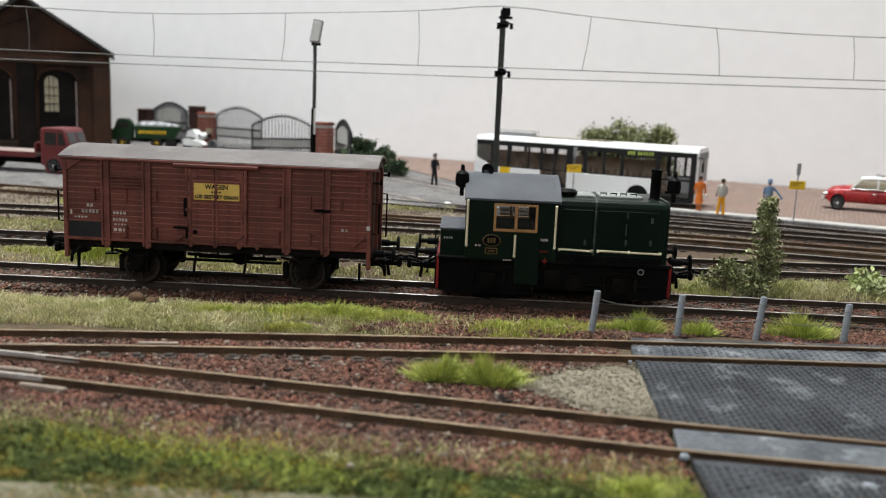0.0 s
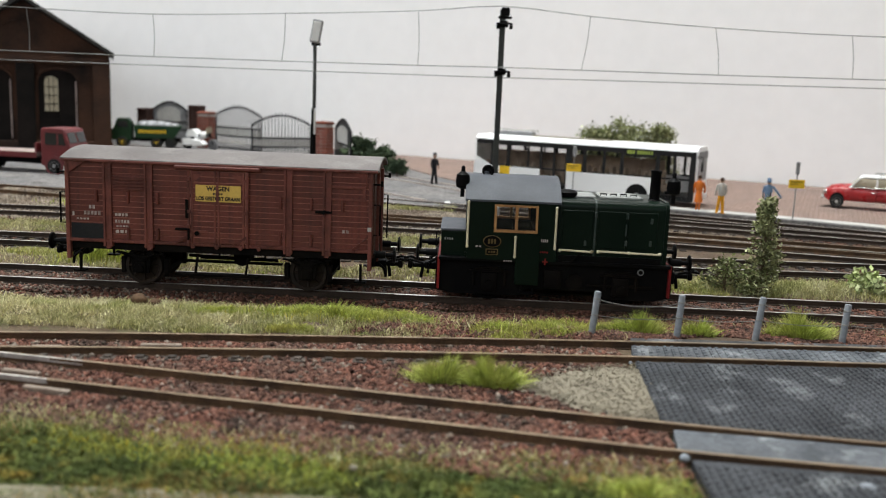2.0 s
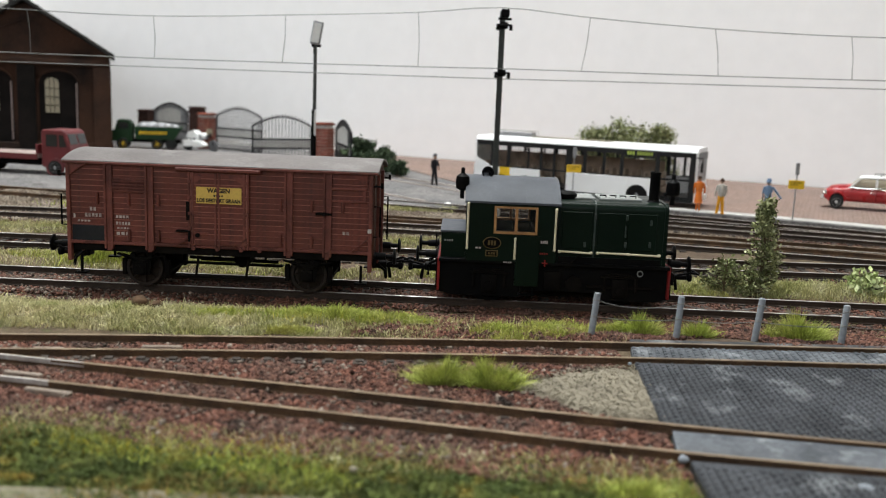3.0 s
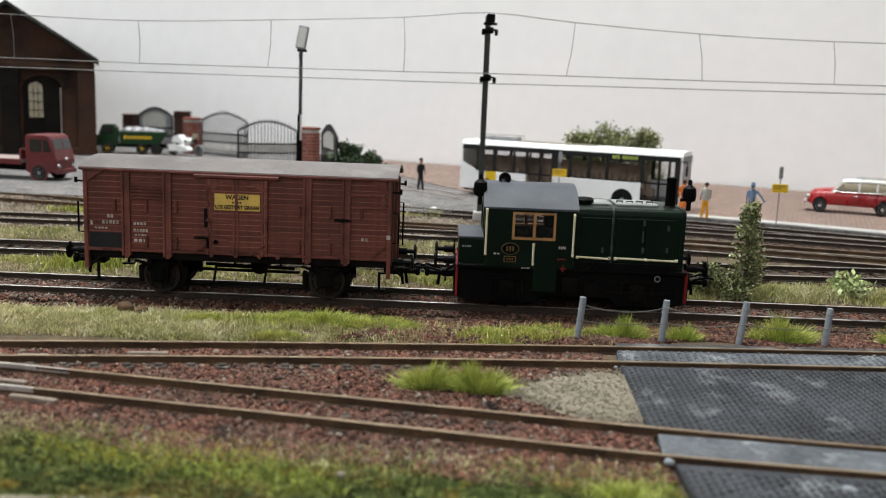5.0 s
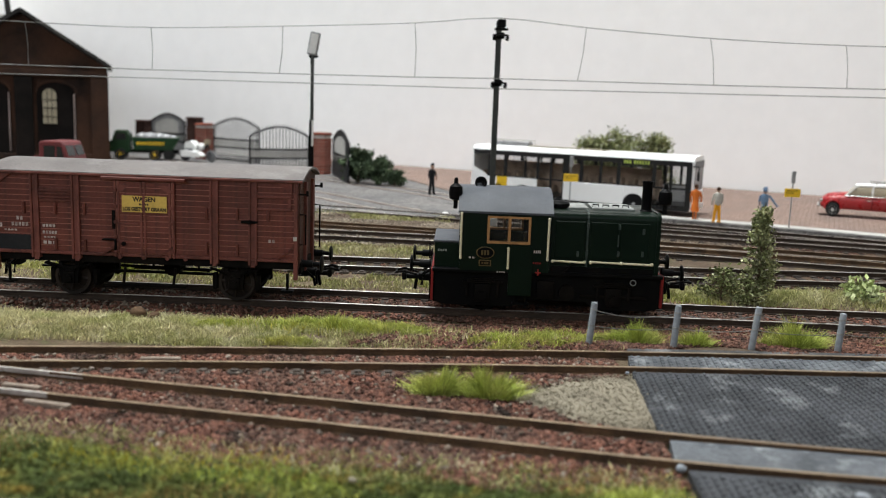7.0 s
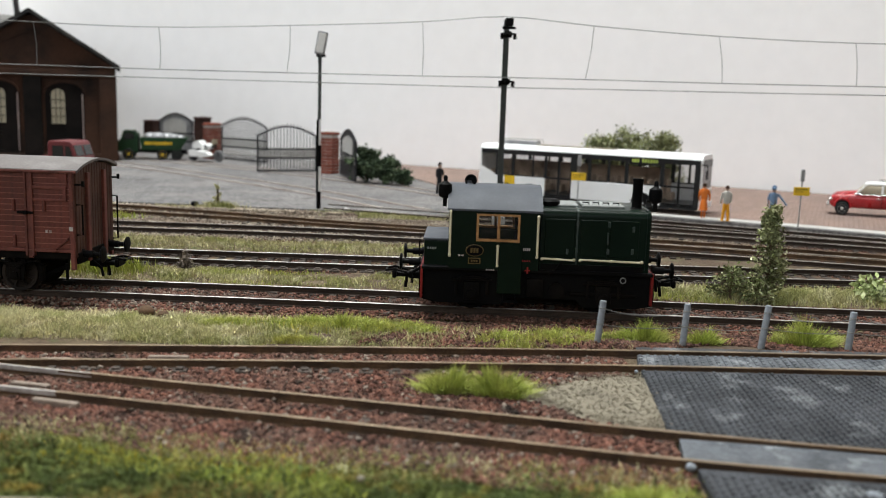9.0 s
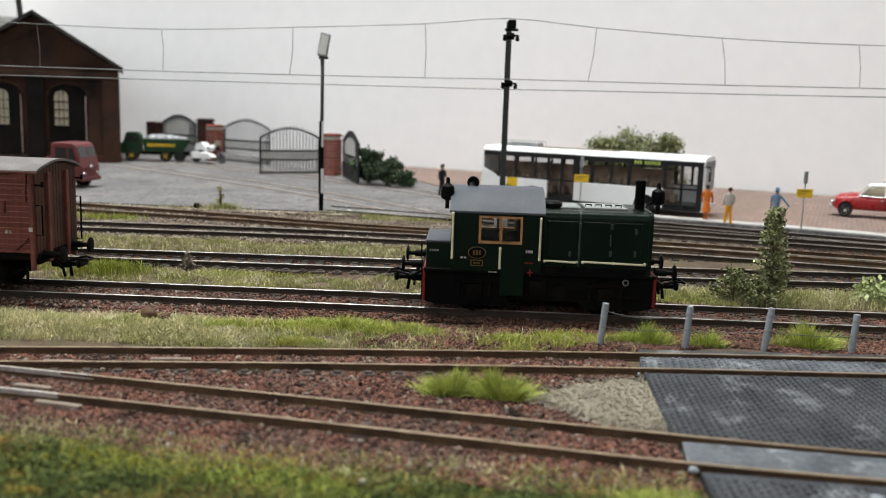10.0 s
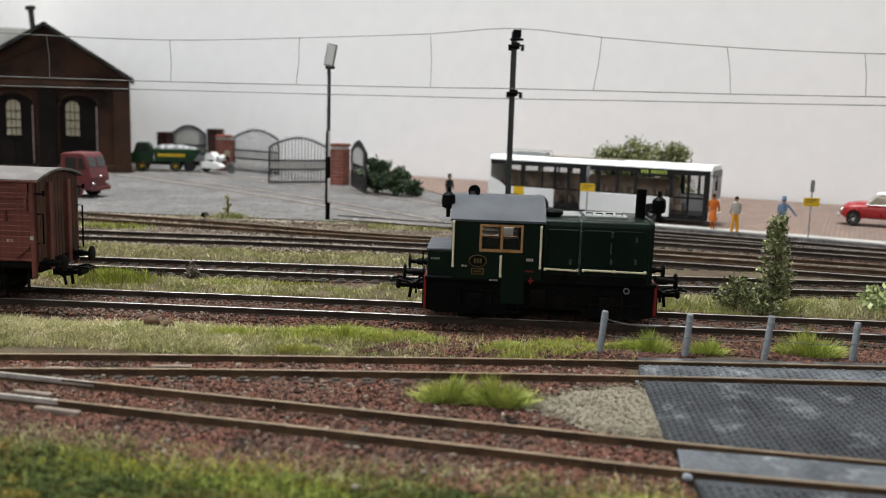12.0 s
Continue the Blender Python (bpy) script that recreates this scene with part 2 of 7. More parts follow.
GRASS = paint("fresh static grass", (0.29, 0.34, 0.06), 0.85, second=(0.40, 0.39, 0.10), third=(0.15, 0.18, 0.038), big=60, fine=600, amount=0.4, bump=0, island=0.45)
TUFTGRASS = paint("bright tuft grass", (0.33, 0.385, 0.075), 0.8, second=(0.42, 0.44, 0.12), third=(0.20, 0.26, 0.05), big=90, fine=600, amount=0.3, bump=0, island=0.4)
BOARDBLACK = paint("blue-black board paint", (0.009, 0.010, 0.013), 0.6, second=(0.016, 0.015, 0.016), big=80, fine=1200, amount=0.4, bump=0.1)
PALEGRASS = paint("bleached static grass", (0.56, 0.50, 0.29), 0.9, second=(0.40, 0.38, 0.17), third=(0.64, 0.60, 0.42), big=50, fine=600, amount=0.4, bump=0, island=0.4)
RUSTGRASS = paint("rusty static grass", (0.24, 0.13, 0.05), 0.9, second=(0.30, 0.22, 0.07), third=(0.14, 0.08, 0.04), big=50, fine=600, amount=0.4, bump=0, island=0.4)
DRYGRASS = paint("dry static grass", (0.42, 0.39, 0.20), 0.9, second=(0.27, 0.28, 0.10), third=(0.55, 0.52, 0.33), big=50, fine=600, amount=0.4, bump=0, island=0.4)
DARKGRASS = paint("dark foam tuft", (0.050, 0.070, 0.018), 0.95, second=(0.100, 0.115, 0.028), third=(0.25, 0.17, 0.03), big=70, fine=800, amount=0.6, bump=0, island=0.5)
# The pale second and third tones paint highlights onto the olive leaves.
LEAVES = paint("small green leaves with painted highlights", (0.12, 0.14, 0.052), 0.7, second=(0.24, 0.25, 0.12), third=(0.55, 0.56, 0.36), big=150, fine=800, amount=0.4, bump=0, island=0.6)
DARKLEAVES = paint("dark ivy leaves", (0.035, 0.055, 0.03), 0.75, second=(0.07, 0.10, 0.05), big=150, fine=800, amount=0.5, bump=0, island=0.6)
PALELEAF = paint("pale broad leaves", (0.30, 0.36, 0.14), 0.7, second=(0.50, 0.53, 0.30), third=(0.18, 0.24, 0.08), big=200, fine=800, amount=0.3, bump=0, island=0.4)
FLOWER = paint("yellow petals", (0.55, 0.42, 0.03), 0.8, second=(0.4, 0.36, 0.05), big=200, amount=0.2, bump=0, island=0.3)
TWIG = paint("brown twig", (0.10, 0.075, 0.045), 0.9, big=200)
ASPHALT = paint("grey cobbled road", (0.125, 0.121, 0.121), 0.9, second=(0.170, 0.160, 0.155), third=(0.078, 0.070, 0.068), big=24, fine=500, amount=1.0, bump=0.8, bump_size=700)
PAVER = paint("pinkish brick paving", (0.29, 0.205, 0.170), 0.9, second=(0.25, 0.185, 0.16), big=25, fine=900, amount=0.3, bump=0.3, bricks=(0.0052, 0.0026))
KERB = paint("pale concrete kerb", (0.44, 0.43, 0.41), 0.9, second=(0.36, 0.35, 0.33), big=60, fine=900, amount=0.3)
DECK = paint("grey ribbed deck", (0.026, 0.028, 0.032), 0.7, second=(0.046, 0.049, 0.055), third=(0.15, 0.158, 0.165), big=44, fine=1100, amount=0.9, bump=0.5)
PLATE = paint("pale mottled plate", (0.10, 0.108, 0.12), 0.8, second=(0.055, 0.06, 0.068), third=(0.20, 0.21, 0.22), big=70, fine=1000, amount=0.5, bump=0.4)
SAND = paint("beige sand", (0.215, 0.19, 0.142), 0.95, second=(0.175, 0.152, 0.115), big=70, fine=1600, amount=0.2, bump=0.4, bump_size=1400)

# ---- the wall behind, and an unseen room added to shape the light ----
wall_back = solo("wall_back", bx(B(), -2600, 2600, 0, 60, -950, 1800), PLASTER, "plain white plastered wall behind the layout", "wall",
                 at=(-53, 577, 0), rz=-24, kind="structure")


def holed_wall(name, length, z0, z1, a, b, c, d, m, label):
    """A wall along x with one lamp opening from a to b, c to d."""
    bm = B()
    bx(bm, -length, a, 0, 120, z0, z1)
    bx(bm, b, length, 0, 120, z0, z1)
    bx(bm, a, b, 0, 120, z0, c)
    bx(bm, a, b, 0, 120, d, z1)
    return solo(name, bm, ROOMTONE, label, "wall", at=m[:3], rz=m[3], kind="structure")


holed_wall("wall_front", 2600, -950, 1800, -1450, 450, 450, 1650, (0, -2000, 0, 0), "unseen added wall with a wide lamp opening")
holed_wall("wall_side", 2600, -950, 1800, -1250, 250, 450, 1650, (-2200, 0, 0, 90), "unseen added wall with a lamp opening")
solo("wall_end", bx(B(), 1700, 1800, -2000, 800, -950, 1800), ROOMTONE, "unseen added end wall of the room", "wall", kind="structure")
ceil = B()
bx(ceil, -2400, -800, -2100, 2000, 1800, 1860)
bx(ceil, 300, 1900, -2100, 2000, 1800, 1860)
bx(ceil, -800, 300, -2100, -100, 1800, 1860)
bx(ceil, -800, 300, 700, 2000, 1800, 1860)
solo("ceiling", ceil, ROOMTONE, "unseen added ceiling with an opening for the top lamp", "ceiling", kind="structure")
solo("floor", bx(B(), -2400, 1900, -2100, 2000, -1000, -950), KERB, "grey floor of the room", "floor", kind="structure")


# ---- ground sheet ----
def steps(lo, hi, a, b, fine, coarse):
    return np.concatenate([np.arange(lo, a, coarse), np.arange(a, b, fine), np.arange(b, hi + 1, coarse)])


def relief(x, y):
    return 0.35 * np.sin(x * 0.11 + 1.3 * np.sin(y * 0.07)) + 0.3 * np.sin(y * 0.17 + x * 0.045) + 0.2 * np.sin(x * 0.31 + y * 0.23)


def ground_z(x, y):
    """Height of the soil: a little below the rails everywhere, higher on the grass between the tracks."""
    h = -2.7 + 0.6 * relief(x, y)
    h = h + 1.6 * np.exp(-((y + 33) / 11.0) ** 2)
    h = h + 1.0 * np.exp(-((y - 40) / 9.0) ** 2)
    h = h + 0.9 * np.exp(-((y - 108) / 10.0) ** 2)
    h = h + 1.5 / (1 + np.exp((y + 128 - 0.02 * x) / 4.0))
    return h


gx = steps(-1600, 1600, -360, 330, 4, 120)
gy = steps(-420, 1200, -200, 260, 4, 90)
GX, GY = np.meshgrid(gx, gy)
GZ = ground_z(GX, GY)
GZ = np.where(GY > 215, np.minimum(GZ, -2.6), GZ)
nx, ny = len(gx), len(gy)
idx = np.arange(nx * ny).reshape(ny, nx)
quads = np.stack([idx[:-1, :-1], idx[:-1, 1:], idx[1:, 1:], idx[1:, :-1]], -1).reshape(-1, 4)
ground = raw("ground", np.stack([GX, GY, GZ], -1).reshape(-1, 3), quads, SOIL, "brown scenic soil of a model railway", "ground", "structure")
ground.data.shade_smooth()
solo("baseboard", bx(B(), -1600, 1600, -420, 420, -60, -9), KERB, "plain board under the model railway", "baseboard", kind="structure")

# ---- road and paving behind the tracks ----
road = solo("road", prism(B(), [(-1200, 232), (-219, 230), (-87, 226), (-18, 221), (60, 238), (104, 252), (172, 226), (212, 207), (420, 110), (900, -120),
                                (900, 100), (-40, 560), (-1200, 1060)], -6, -0.7, "z"), ASPHALT, "grey cobbled road of the station yard", "road", kind="structure")
kerb = solo("kerb", prism(B(), [(60, 240), (104, 253.5), (172, 227.5), (212, 208.5), (420, 111.5), (420, 124), (214, 220), (176, 238), (104, 264), (50, 252)], -3, -0.1, "z"),
            KERB, "pale concrete kerb strip beside the tracks", "kerb", kind="structure")
paving = solo("pavement", prism(B(), [(-130, 612), (-70, 500), (-12, 372), (30, 300), (104, 265), (176, 239), (214, 221), (420, 125), (700, 0), (700, 235), (-40, 568)],
                                -3, -0.2, "z"), PAVER, "pinkish brick paving along the wall", "pavement", kind="structure")

# ---- tracks ----
RAIL = [(-0.85, -2.1), (0.85, -2.1), (0.85, -1.8), (0.25, -1.55), (0.25, -0.7), (0.5, -0.5), (0.5, -0.02), (-0.5, -0.02), (-0.5, -0.5), (-0.25, -0.7), (-0.25, -1.55), (-0.85, -1.8)]
HEAD = [(-0.5, -0.1), (0.5, -0.1), (0.5, 0.0), (0.4, 0.05), (-0.4, 0.05), (-0.5, 0.0)]


def smooth_path(pts, step=8.0):
    """A rounded path through points, at even steps."""
    p = [Vector((x, y, 0)) for x, y in pts]
    p = [2 * p[0] - p[1]] + p + [2 * p[-1] - p[-2]]
    out = []
    for i in range(1, len(p) - 2):
        k = max(2, int((p[i + 1] - p[i]).length / step))
        for j in range(k):
            t = j / k
            a, b, c, d = p[i - 1], p[i], p[i + 1], p[i + 2]
            out.append(0.5 * (2 * b + (c - a) * t + (2 * a - 5 * b + 4 * c - d) * t * t + (3 * b - a - 3 * c + d) * t ** 3))
    return out + [p[-2]]


def sleeper_mesh(length, width=2.7):
    bm = bx(B(), -width / 2, width / 2, -length / 2, length / 2, -3.6, -2.08, 0.15)
    for s in (-1, 1):
        bx(bm, -width * 0.42, width * 0.42, s * (length * 0.31) - 1.5, s * (length * 0.31) + 1.5, -2.1, -1.75)
    return mesh_of("sleeper", bm, SLEEPER)


def track(label, left, right, length=27, spacing=6.4, x0=-260, x1=240, sleepers=True, mesh=None, head=None):
    ob = thing("track", (0, 0, 0), label, "railway track", kind="structure")
    for pts in (left, right):
        path = smooth_path(pts)
        r = part("rail", sweep(B(), path, RAIL), RUST if head is RUSTTOP else DARKRAIL, ob)
        part("rail_head", sweep(B(), path, HEAD), head or RAILTOP, r, "bare worn rail top")
    if sleepers:
        me = mesh or sleeper_mesh(length)
        a, b = smooth_path(left, 2.0), smooth_path(right, 2.0)
        xs = np.array([v.x for v in a]), np.array([v.y for v in a]), np.array([v.x for v in b]), np.array([v.y for v in b])
        x = x0
        while x < x1:
            ya, yb = np.interp(x, xs[0], xs[1]), np.interp(x, xs[2], xs[3])
            dy = np.interp(x + 5, xs[0], xs[1]) - np.interp(x - 5, xs[0], xs[1])
            s = new("sleeper", me)
            s.parent = ob
            s.matrix_basis = pose(x * MM, (ya + yb) / 2 * MM, rng.uniform(-0.15, 0.1) * MM, 0, 0, math.degrees(math.atan2(dy, 10)) + rng.uniform(-1.2, 1.2))
            x += spacing * rng.uniform(0.96, 1.04)
    return ob


LONG, SHORT = sleeper_mesh(27), sleeper_mesh(21, 2.5)
track("main track with rusty rails on reddish ballast", [(-700, 19.2), (-200, 19.0), (-60, 19.2), (0, 18.5), (100, 17.3), (200, 17.0), (700, 16.5)], [(-700, 0.8), (-200, 0.7), (-60, 0.6), (0, -0.2), (100, -1.6), (200, -2.0), (700, -2.6)], mesh=LONG)
track("siding track set into the grey crossing deck", [(-320, -92), (-200, -72.5), (-107, -58.8), (-42, -50.8), (43, -42.1), (111, -37.4), (200, -32), (320, -26)],
      [(-320, -105), (-200, -85), (-101.5, -70.4), (-40, -63), (40, -55.8), (104, -52), (200, -46.5), (320, -40)], mesh=SHORT, x0=-180, x1=42, spacing=5.6, head=RUSTTOP)
track("diverging rusty track running to the crossing deck", [(-230, -50), (-160, -64), (-99, -75.3), (-60, -82.2), (-35, -86.5), (-2, -92.3), (40.5, -99.7), (80, -105.4), (150, -113), (250, -121)],
      [(-230, -63), (-160, -77.5), (-92, -89.8), (-56, -96.3), (-32, -100.4), (-2, -105.9), (38, -113.3), (75, -118), (150, -126), (250, -134)], mesh=SHORT, x0=-180, x1=40, spacing=5.6, head=RUSTTOP)
track("second track behind the main track", [(-400, 77), (-151, 79.5), (-25, 82), (80, 85.5), (163, 90), (300, 97)], [(-400, 59), (-145, 61.3), (-25, 63), (79, 65), (153, 68.5), (300, 75)], mesh=LONG)
track("third track with dark sleepers", [(-420, 150), (-186, 152), (-117, 153), (-63, 152), (-23, 149), (84, 142), (176, 122), (320, 88)],
      [(-420, 132), (-177, 133.5), (-99, 135), (-60, 134), (-22, 131), (80, 122), (170, 102), (320, 68)], mesh=LONG, head=DULLTOP)
track("turnout track branching from the yard", [(-420, 262), (-215, 219), (-164, 208), (-114, 195), (-67, 181), (-24, 173), (90, 156), (200, 130), (320, 100)],
      [(-420, 243), (-204, 196), (-172, 190), (-126, 182), (-95, 175), (-51, 166), (0, 157), (90, 140), (200, 112), (320, 84)], mesh=LONG, head=RUSTTOP)
track("yard track beside the kerb", [(-79, 249), (-20, 232), (94, 201), (198, 172), (330, 132)], [(-79, 231), (-20, 214), (94, 182), (198, 154), (330, 114)], mesh=LONG, head=DULLTOP, x0=-76)
track("outer yard track along the kerb", [(20, 246), (100, 229), (205, 189), (330, 140)], [(20, 229), (100, 212), (205, 172), (330, 122)], mesh=LONG, head=DULLTOP, x0=24)

SETTS = paint("brownish worn setts", (0.105, 0.080, 0.070), 0.9, second=(0.15, 0.125, 0.115), big=40, fine=600, amount=0.6, bump=0.4)
EARTH = paint("pale grey-brown board edge", (0.20, 0.18, 0.13), 0.95, second=(0.14, 0.13, 0.085), third=(0.11, 0.125, 0.05), big=60, fine=900, amount=0.5, bump=0.6)

# rails sunk into the road
sunk = thing("road_rail", (0, 0, 0), "worn rails sunk into the cobbled road", "railway track", kind="structure")
for pts in ([(-700, 830), (-301, 504), (-127, 357), (-19, 242)], [(-712, 815), (-313, 489), (-139, 342), (-48, 245)],
            [(-700, 800), (-283, 552), (-129, 455), (-24, 353), (20, 300)], [(-700, 783), (-292, 535), (-138, 438), (-33, 338), (10, 288)]):
    part("rail", sweep(B(), smooth_path(pts), [(-0.9, -1.2), (0.9, -1.2), (0.9, -0.4), (-0.9, -0.4)]), DULLTOP, sunk)
    part("flangeway", sweep(B(), smooth_path(pts), [(-4.2, -1.2), (-1.0, -1.2), (-1.0, -0.62), (-4.2, -0.62)]), SETTS, sunk, "brownish worn strip beside the rail")


# ---- level crossing deck: ribbed plates between and beside the rails ----
def ribbed(name, corners, nrib, label, mat=None):
    """A plate with raised ribs running from its near to its far edge. corners: far left, far right, near right, near left."""
    ob = thing(name, (0, 0, 0), label, "crossing deck", kind="structure")
    mat = mat or DECK
    fl, fr, nr, nl = [Vector((x, y, 0)) for x, y in corners]
    bm = prism(B(), [tuple(v[:2]) for v in (nl, nr, fr, fl)], -2.6, -0.75, "z")
    part("plate", bm, mat, ob)
    for i in range(nrib):
        t0, t1 = (i + 0.1) / nrib, (i + 0.66) / nrib
        w = [nl.lerp(nr, t0), nl.lerp(nr, t1), fl.lerp(fr, t1), fl.lerp(fr, t0)]
        h = -0.46 + rng.uniform(-0.1, 0.08)
        bm = B()
        m = max(3, int((w[3] - w[0]).length / 2.1))
        for k in range(m):
            q0, q1 = (k + 0.5 * (i % 2)) / m, min((k + 0.5 * (i % 2) + 0.84) / m, 1.0)
            if q0 > 0.97:
                continue
            e = [w[0].lerp(w[3], q0), w[1].lerp(w[2], q0), w[1].lerp(w[2], q1), w[0].lerp(w[3], q1)]
            c = sum(e, Vector()) / 4
            hk = h + rng.uniform(-0.08, 0.05)
            lo = [bm.verts.new((v.x, v.y, -0.76)) for v in e]
            hi = [bm.verts.new((v.x + (c.x - v.x) * 0.3, v.y + (c.y - v.y) * 0.2, hk)) for v in e]
            bm.faces.new(hi)
            for a in range(4):
                bm.faces.new((lo[a], lo[(a + 1) % 4], hi[(a + 1) % 4], hi[a]))
        part("rib", bm, mat, ob)
    return ob


ribbed("crossing_deck", [(45, -43.4), (230, -31), (230, -43.5), (43.5, -54.6)], 96, "grey ribbed crossing plate between the rails", PLATE)
ribbed("crossing_deck", [(43.4, -57.2), (230, -46.3), (230, -117), (41.2, -98.6)], 132, "worn grey ribbed crossing deck between two tracks")
ribbed("crossing_deck", [(42.5, -101.6), (230, -121), (230, -131), (41, -112.2)], 0, "pale worn crossing plate between the near rails", PLATE)
ribbed("crossing_deck", [(42.5, -116.0), (230, -135), (230, -215), (38, -215)], 120, "grey ribbed crossing deck in the foreground")
solo("deck_edge", prism(B(), [(45, -40.8), (230, -28), (230, -24.5), (46, -36.5)], -2.6, -0.6, "z"), DECK, "dark edge strip of the crossing deck", "crossing deck", kind="structure")
# sand heap with a ragged edge, sinking into the ballast
sx, sy = np.arange(6, 46, 0.5), np.arange(-100, -54, 0.5)
SX, SY = np.meshgrid(sx, sy)
far_edge = np.interp(SX, [6, 14, 20, 27, 34, 44], [-73, -71, -68.5, -64, -59.5, -57.5])
near_edge = np.interp(SX, [6, 14, 20, 27, 34, 44], [-77, -79, -84, -91, -95.5, -97.5])
wob = 1.6 * np.sin(SX * 0.55 + 0.8 * np.sin(SY * 0.4)) + 1.1 * np.sin(SX * 1.3 + SY * 0.7) + 0.7 * np.sin(SY * 1.9 - SX * 0.6)
inside = np.minimum(np.minimum(far_edge - SY, SY - near_edge) + 0.7 * wob, SX - 9 + wob)
SZ = -2.6 + 1.5 * np.clip(inside / 4.0, -0.5, 1) + 0.14 * np.sin(SX * 2.1 + SY) + 0.12 * np.sin(SY * 2.7 - SX * 1.4) + 0.04 * nrg.normal(0, 1, SX.shape)
SZ = np.where(SX > 40.5, np.minimum(SZ, -1.0), SZ)
sidx = np.arange(SX.size).reshape(SX.shape)
sq = np.stack([sidx[:-1, :-1], sidx[:-1, 1:], sidx[1:, 1:], sidx[1:, :-1]], -1).reshape(-1, 4)
raw("sand_patch", np.stack([SX, SY, SZ], -1).reshape(-1, 3), sq, SAND, "beige sand heap beside the crossing deck", "sand", "structure").data.shade_smooth()
solo("board_edge", prism(B(), [(-400, -160), (-97, -140.5), (-45, -138.0), (5, -138), (36, -142), (36, -400), (-400, -400)], -8, -0.5, "z"), EARTH, "pale grey-brown edge of the layout board", "board edge", kind="structure")

WAGON_RED = paint("oxide red wagon planks", (0.128, 0.035, 0.026), 0.5, second=(0.100, 0.030, 0.023), third=(0.078, 0.026, 0.021), big=55, fine=1500, amount=0.35, bump=0.2, object_random=0.16, streak=(0.055, 0.021, 0.018))
# Lighter than the planks: highlights on the post ridges are in the colour.
WAGON_POST = paint("red steel posts with painted edge light", (0.165, 0.052, 0.041), 0.6, second=(0.085, 0.029, 0.023), big=120, fine=1500, amount=0.3, bump=0.1)
# Dust in the joints, lightened further to paint in lit plank edges.
JOINTLIT = paint("dusty red joints with painted edge highlight", (0.29, 0.122, 0.095), 0.8, second=(0.20, 0.08, 0.062), big=120, fine=1500, amount=0.3)
# Darker than the side planks: the shade on the ends is in this brown.
END_SHADED = paint("brown wagon end boards with painted shade", (0.080, 0.034, 0.023), 0.7, second=(0.055, 0.025, 0.019), big=70, fine=1500, amount=0.3)
ROOFGREY = paint("dusty grey wagon roof", (0.150, 0.135, 0.130), 0.7, second=(0.112, 0.10, 0.097), third=(0.19, 0.176, 0.17), big=38, fine=1300, amount=0.25, bump=0.12)
BLACK = paint("sooty black metal", (0.0032, 0.0032, 0.0036), 0.45, second=(0.005, 0.0047, 0.0045), big=120, fine=1500, amount=0.4, bump=0.15, spec=0.04)
DIRTBLACK = paint("dusty black running gear", (0.0045, 0.004, 0.0038), 0.65, second=(0.008, 0.0065, 0.0055), big=120, fine=1500, amount=0.5, bump=0.3, spec=0.03)
STEEL = paint("bare point steel", (0.42, 0.40, 0.38), 0.5, metal=0.2, second=(0.25, 0.22, 0.2), big=120)
YELLOW = paint("yellow label board", (0.60, 0.41, 0.10), 0.6, second=(0.52, 0.35, 0.08), big=120, fine=1500, amount=0.15, bump=0.05)
INK = paint("black lettering", (0.02, 0.018, 0.015), 0.7, amount=0.1, bump=0)
CHALK = paint("pale grey lettering", (0.46, 0.41, 0.39), 0.8, second=(0.22, 0.17, 0.16), big=400, amount=0.4, bump=0)
GREEN = paint("dark locomotive green", (0.0030, 0.0082, 0.0048), 0.35, second=(0.0038, 0.0102, 0.006), big=60, fine=1500, amount=0.2, bump=0.06, spec=0.09)
CABGREY = paint("matt grey cab roof", (0.064, 0.070, 0.083), 0.55, second=(0.052, 0.057, 0.068), big=60, fine=1400, amount=0.15, bump=0.08)
# Lighter than the bonnet green to paint in the glints on hinges and ridge.
HINGE = paint("hinge green with painted highlights", (0.022, 0.036, 0.029), 0.4, second=(0.045, 0.055, 0.05), big=300, amount=0.4, bump=0, spec=0.3)
VENTGREY = paint("pale grey vent covers", (0.25, 0.26, 0.25), 0.6, big=100, amount=0.2)
CREAM = paint("cream handrails", (0.62, 0.57, 0.40), 0.5, second=(0.55, 0.5, 0.34), big=200, amount=0.1, bump=0)
WOODFRAME = paint("varnished window frame", (0.36, 0.19, 0.075), 0.5, second=(0.28, 0.14, 0.055), big=200, amount=0.3)
SIGNALRED = paint("red buffer beam", (0.19, 0.012, 0.010), 0.5, second=(0.12, 0.009, 0.009), big=100, amount=0.2)
GLASS = glassy("window glass")
OCHRE = paint("dull brass lettering", (0.12, 0.08, 0.025), 0.5, big=200, amount=0.2, bump=0)


def words(name, text, size, at, material, parent, turn=(90, 0, 0), stretch=1.0):
    """Raised lettering in the built-in font, centred at a place."""
    cu = bpy.data.curves.new(name, "FONT")
    cu.body, cu.size, cu.extrude, cu.offset = text, size * MM, 0.00003, 0.00007
    cu.align_x, cu.align_y = "CENTER", "CENTER"
    tmp = new(name, cu)
    dg = bpy.context.evaluated_depsgraph_get()
    me = bpy.data.meshes.new_from_object(tmp.evaluated_get(dg))
    bpy.data.objects.remove(tmp)
    bpy.data.curves.remove(cu)
    me.materials.clear()
    me.materials.append(material)
    ob = new(name, me)
    ob.parent = parent
    ob.matrix_basis = pose(at[0] * MM, at[1] * MM, at[2] * MM, *turn) @ Matrix.Diagonal((stretch, 1, 1, 1))
    return ob


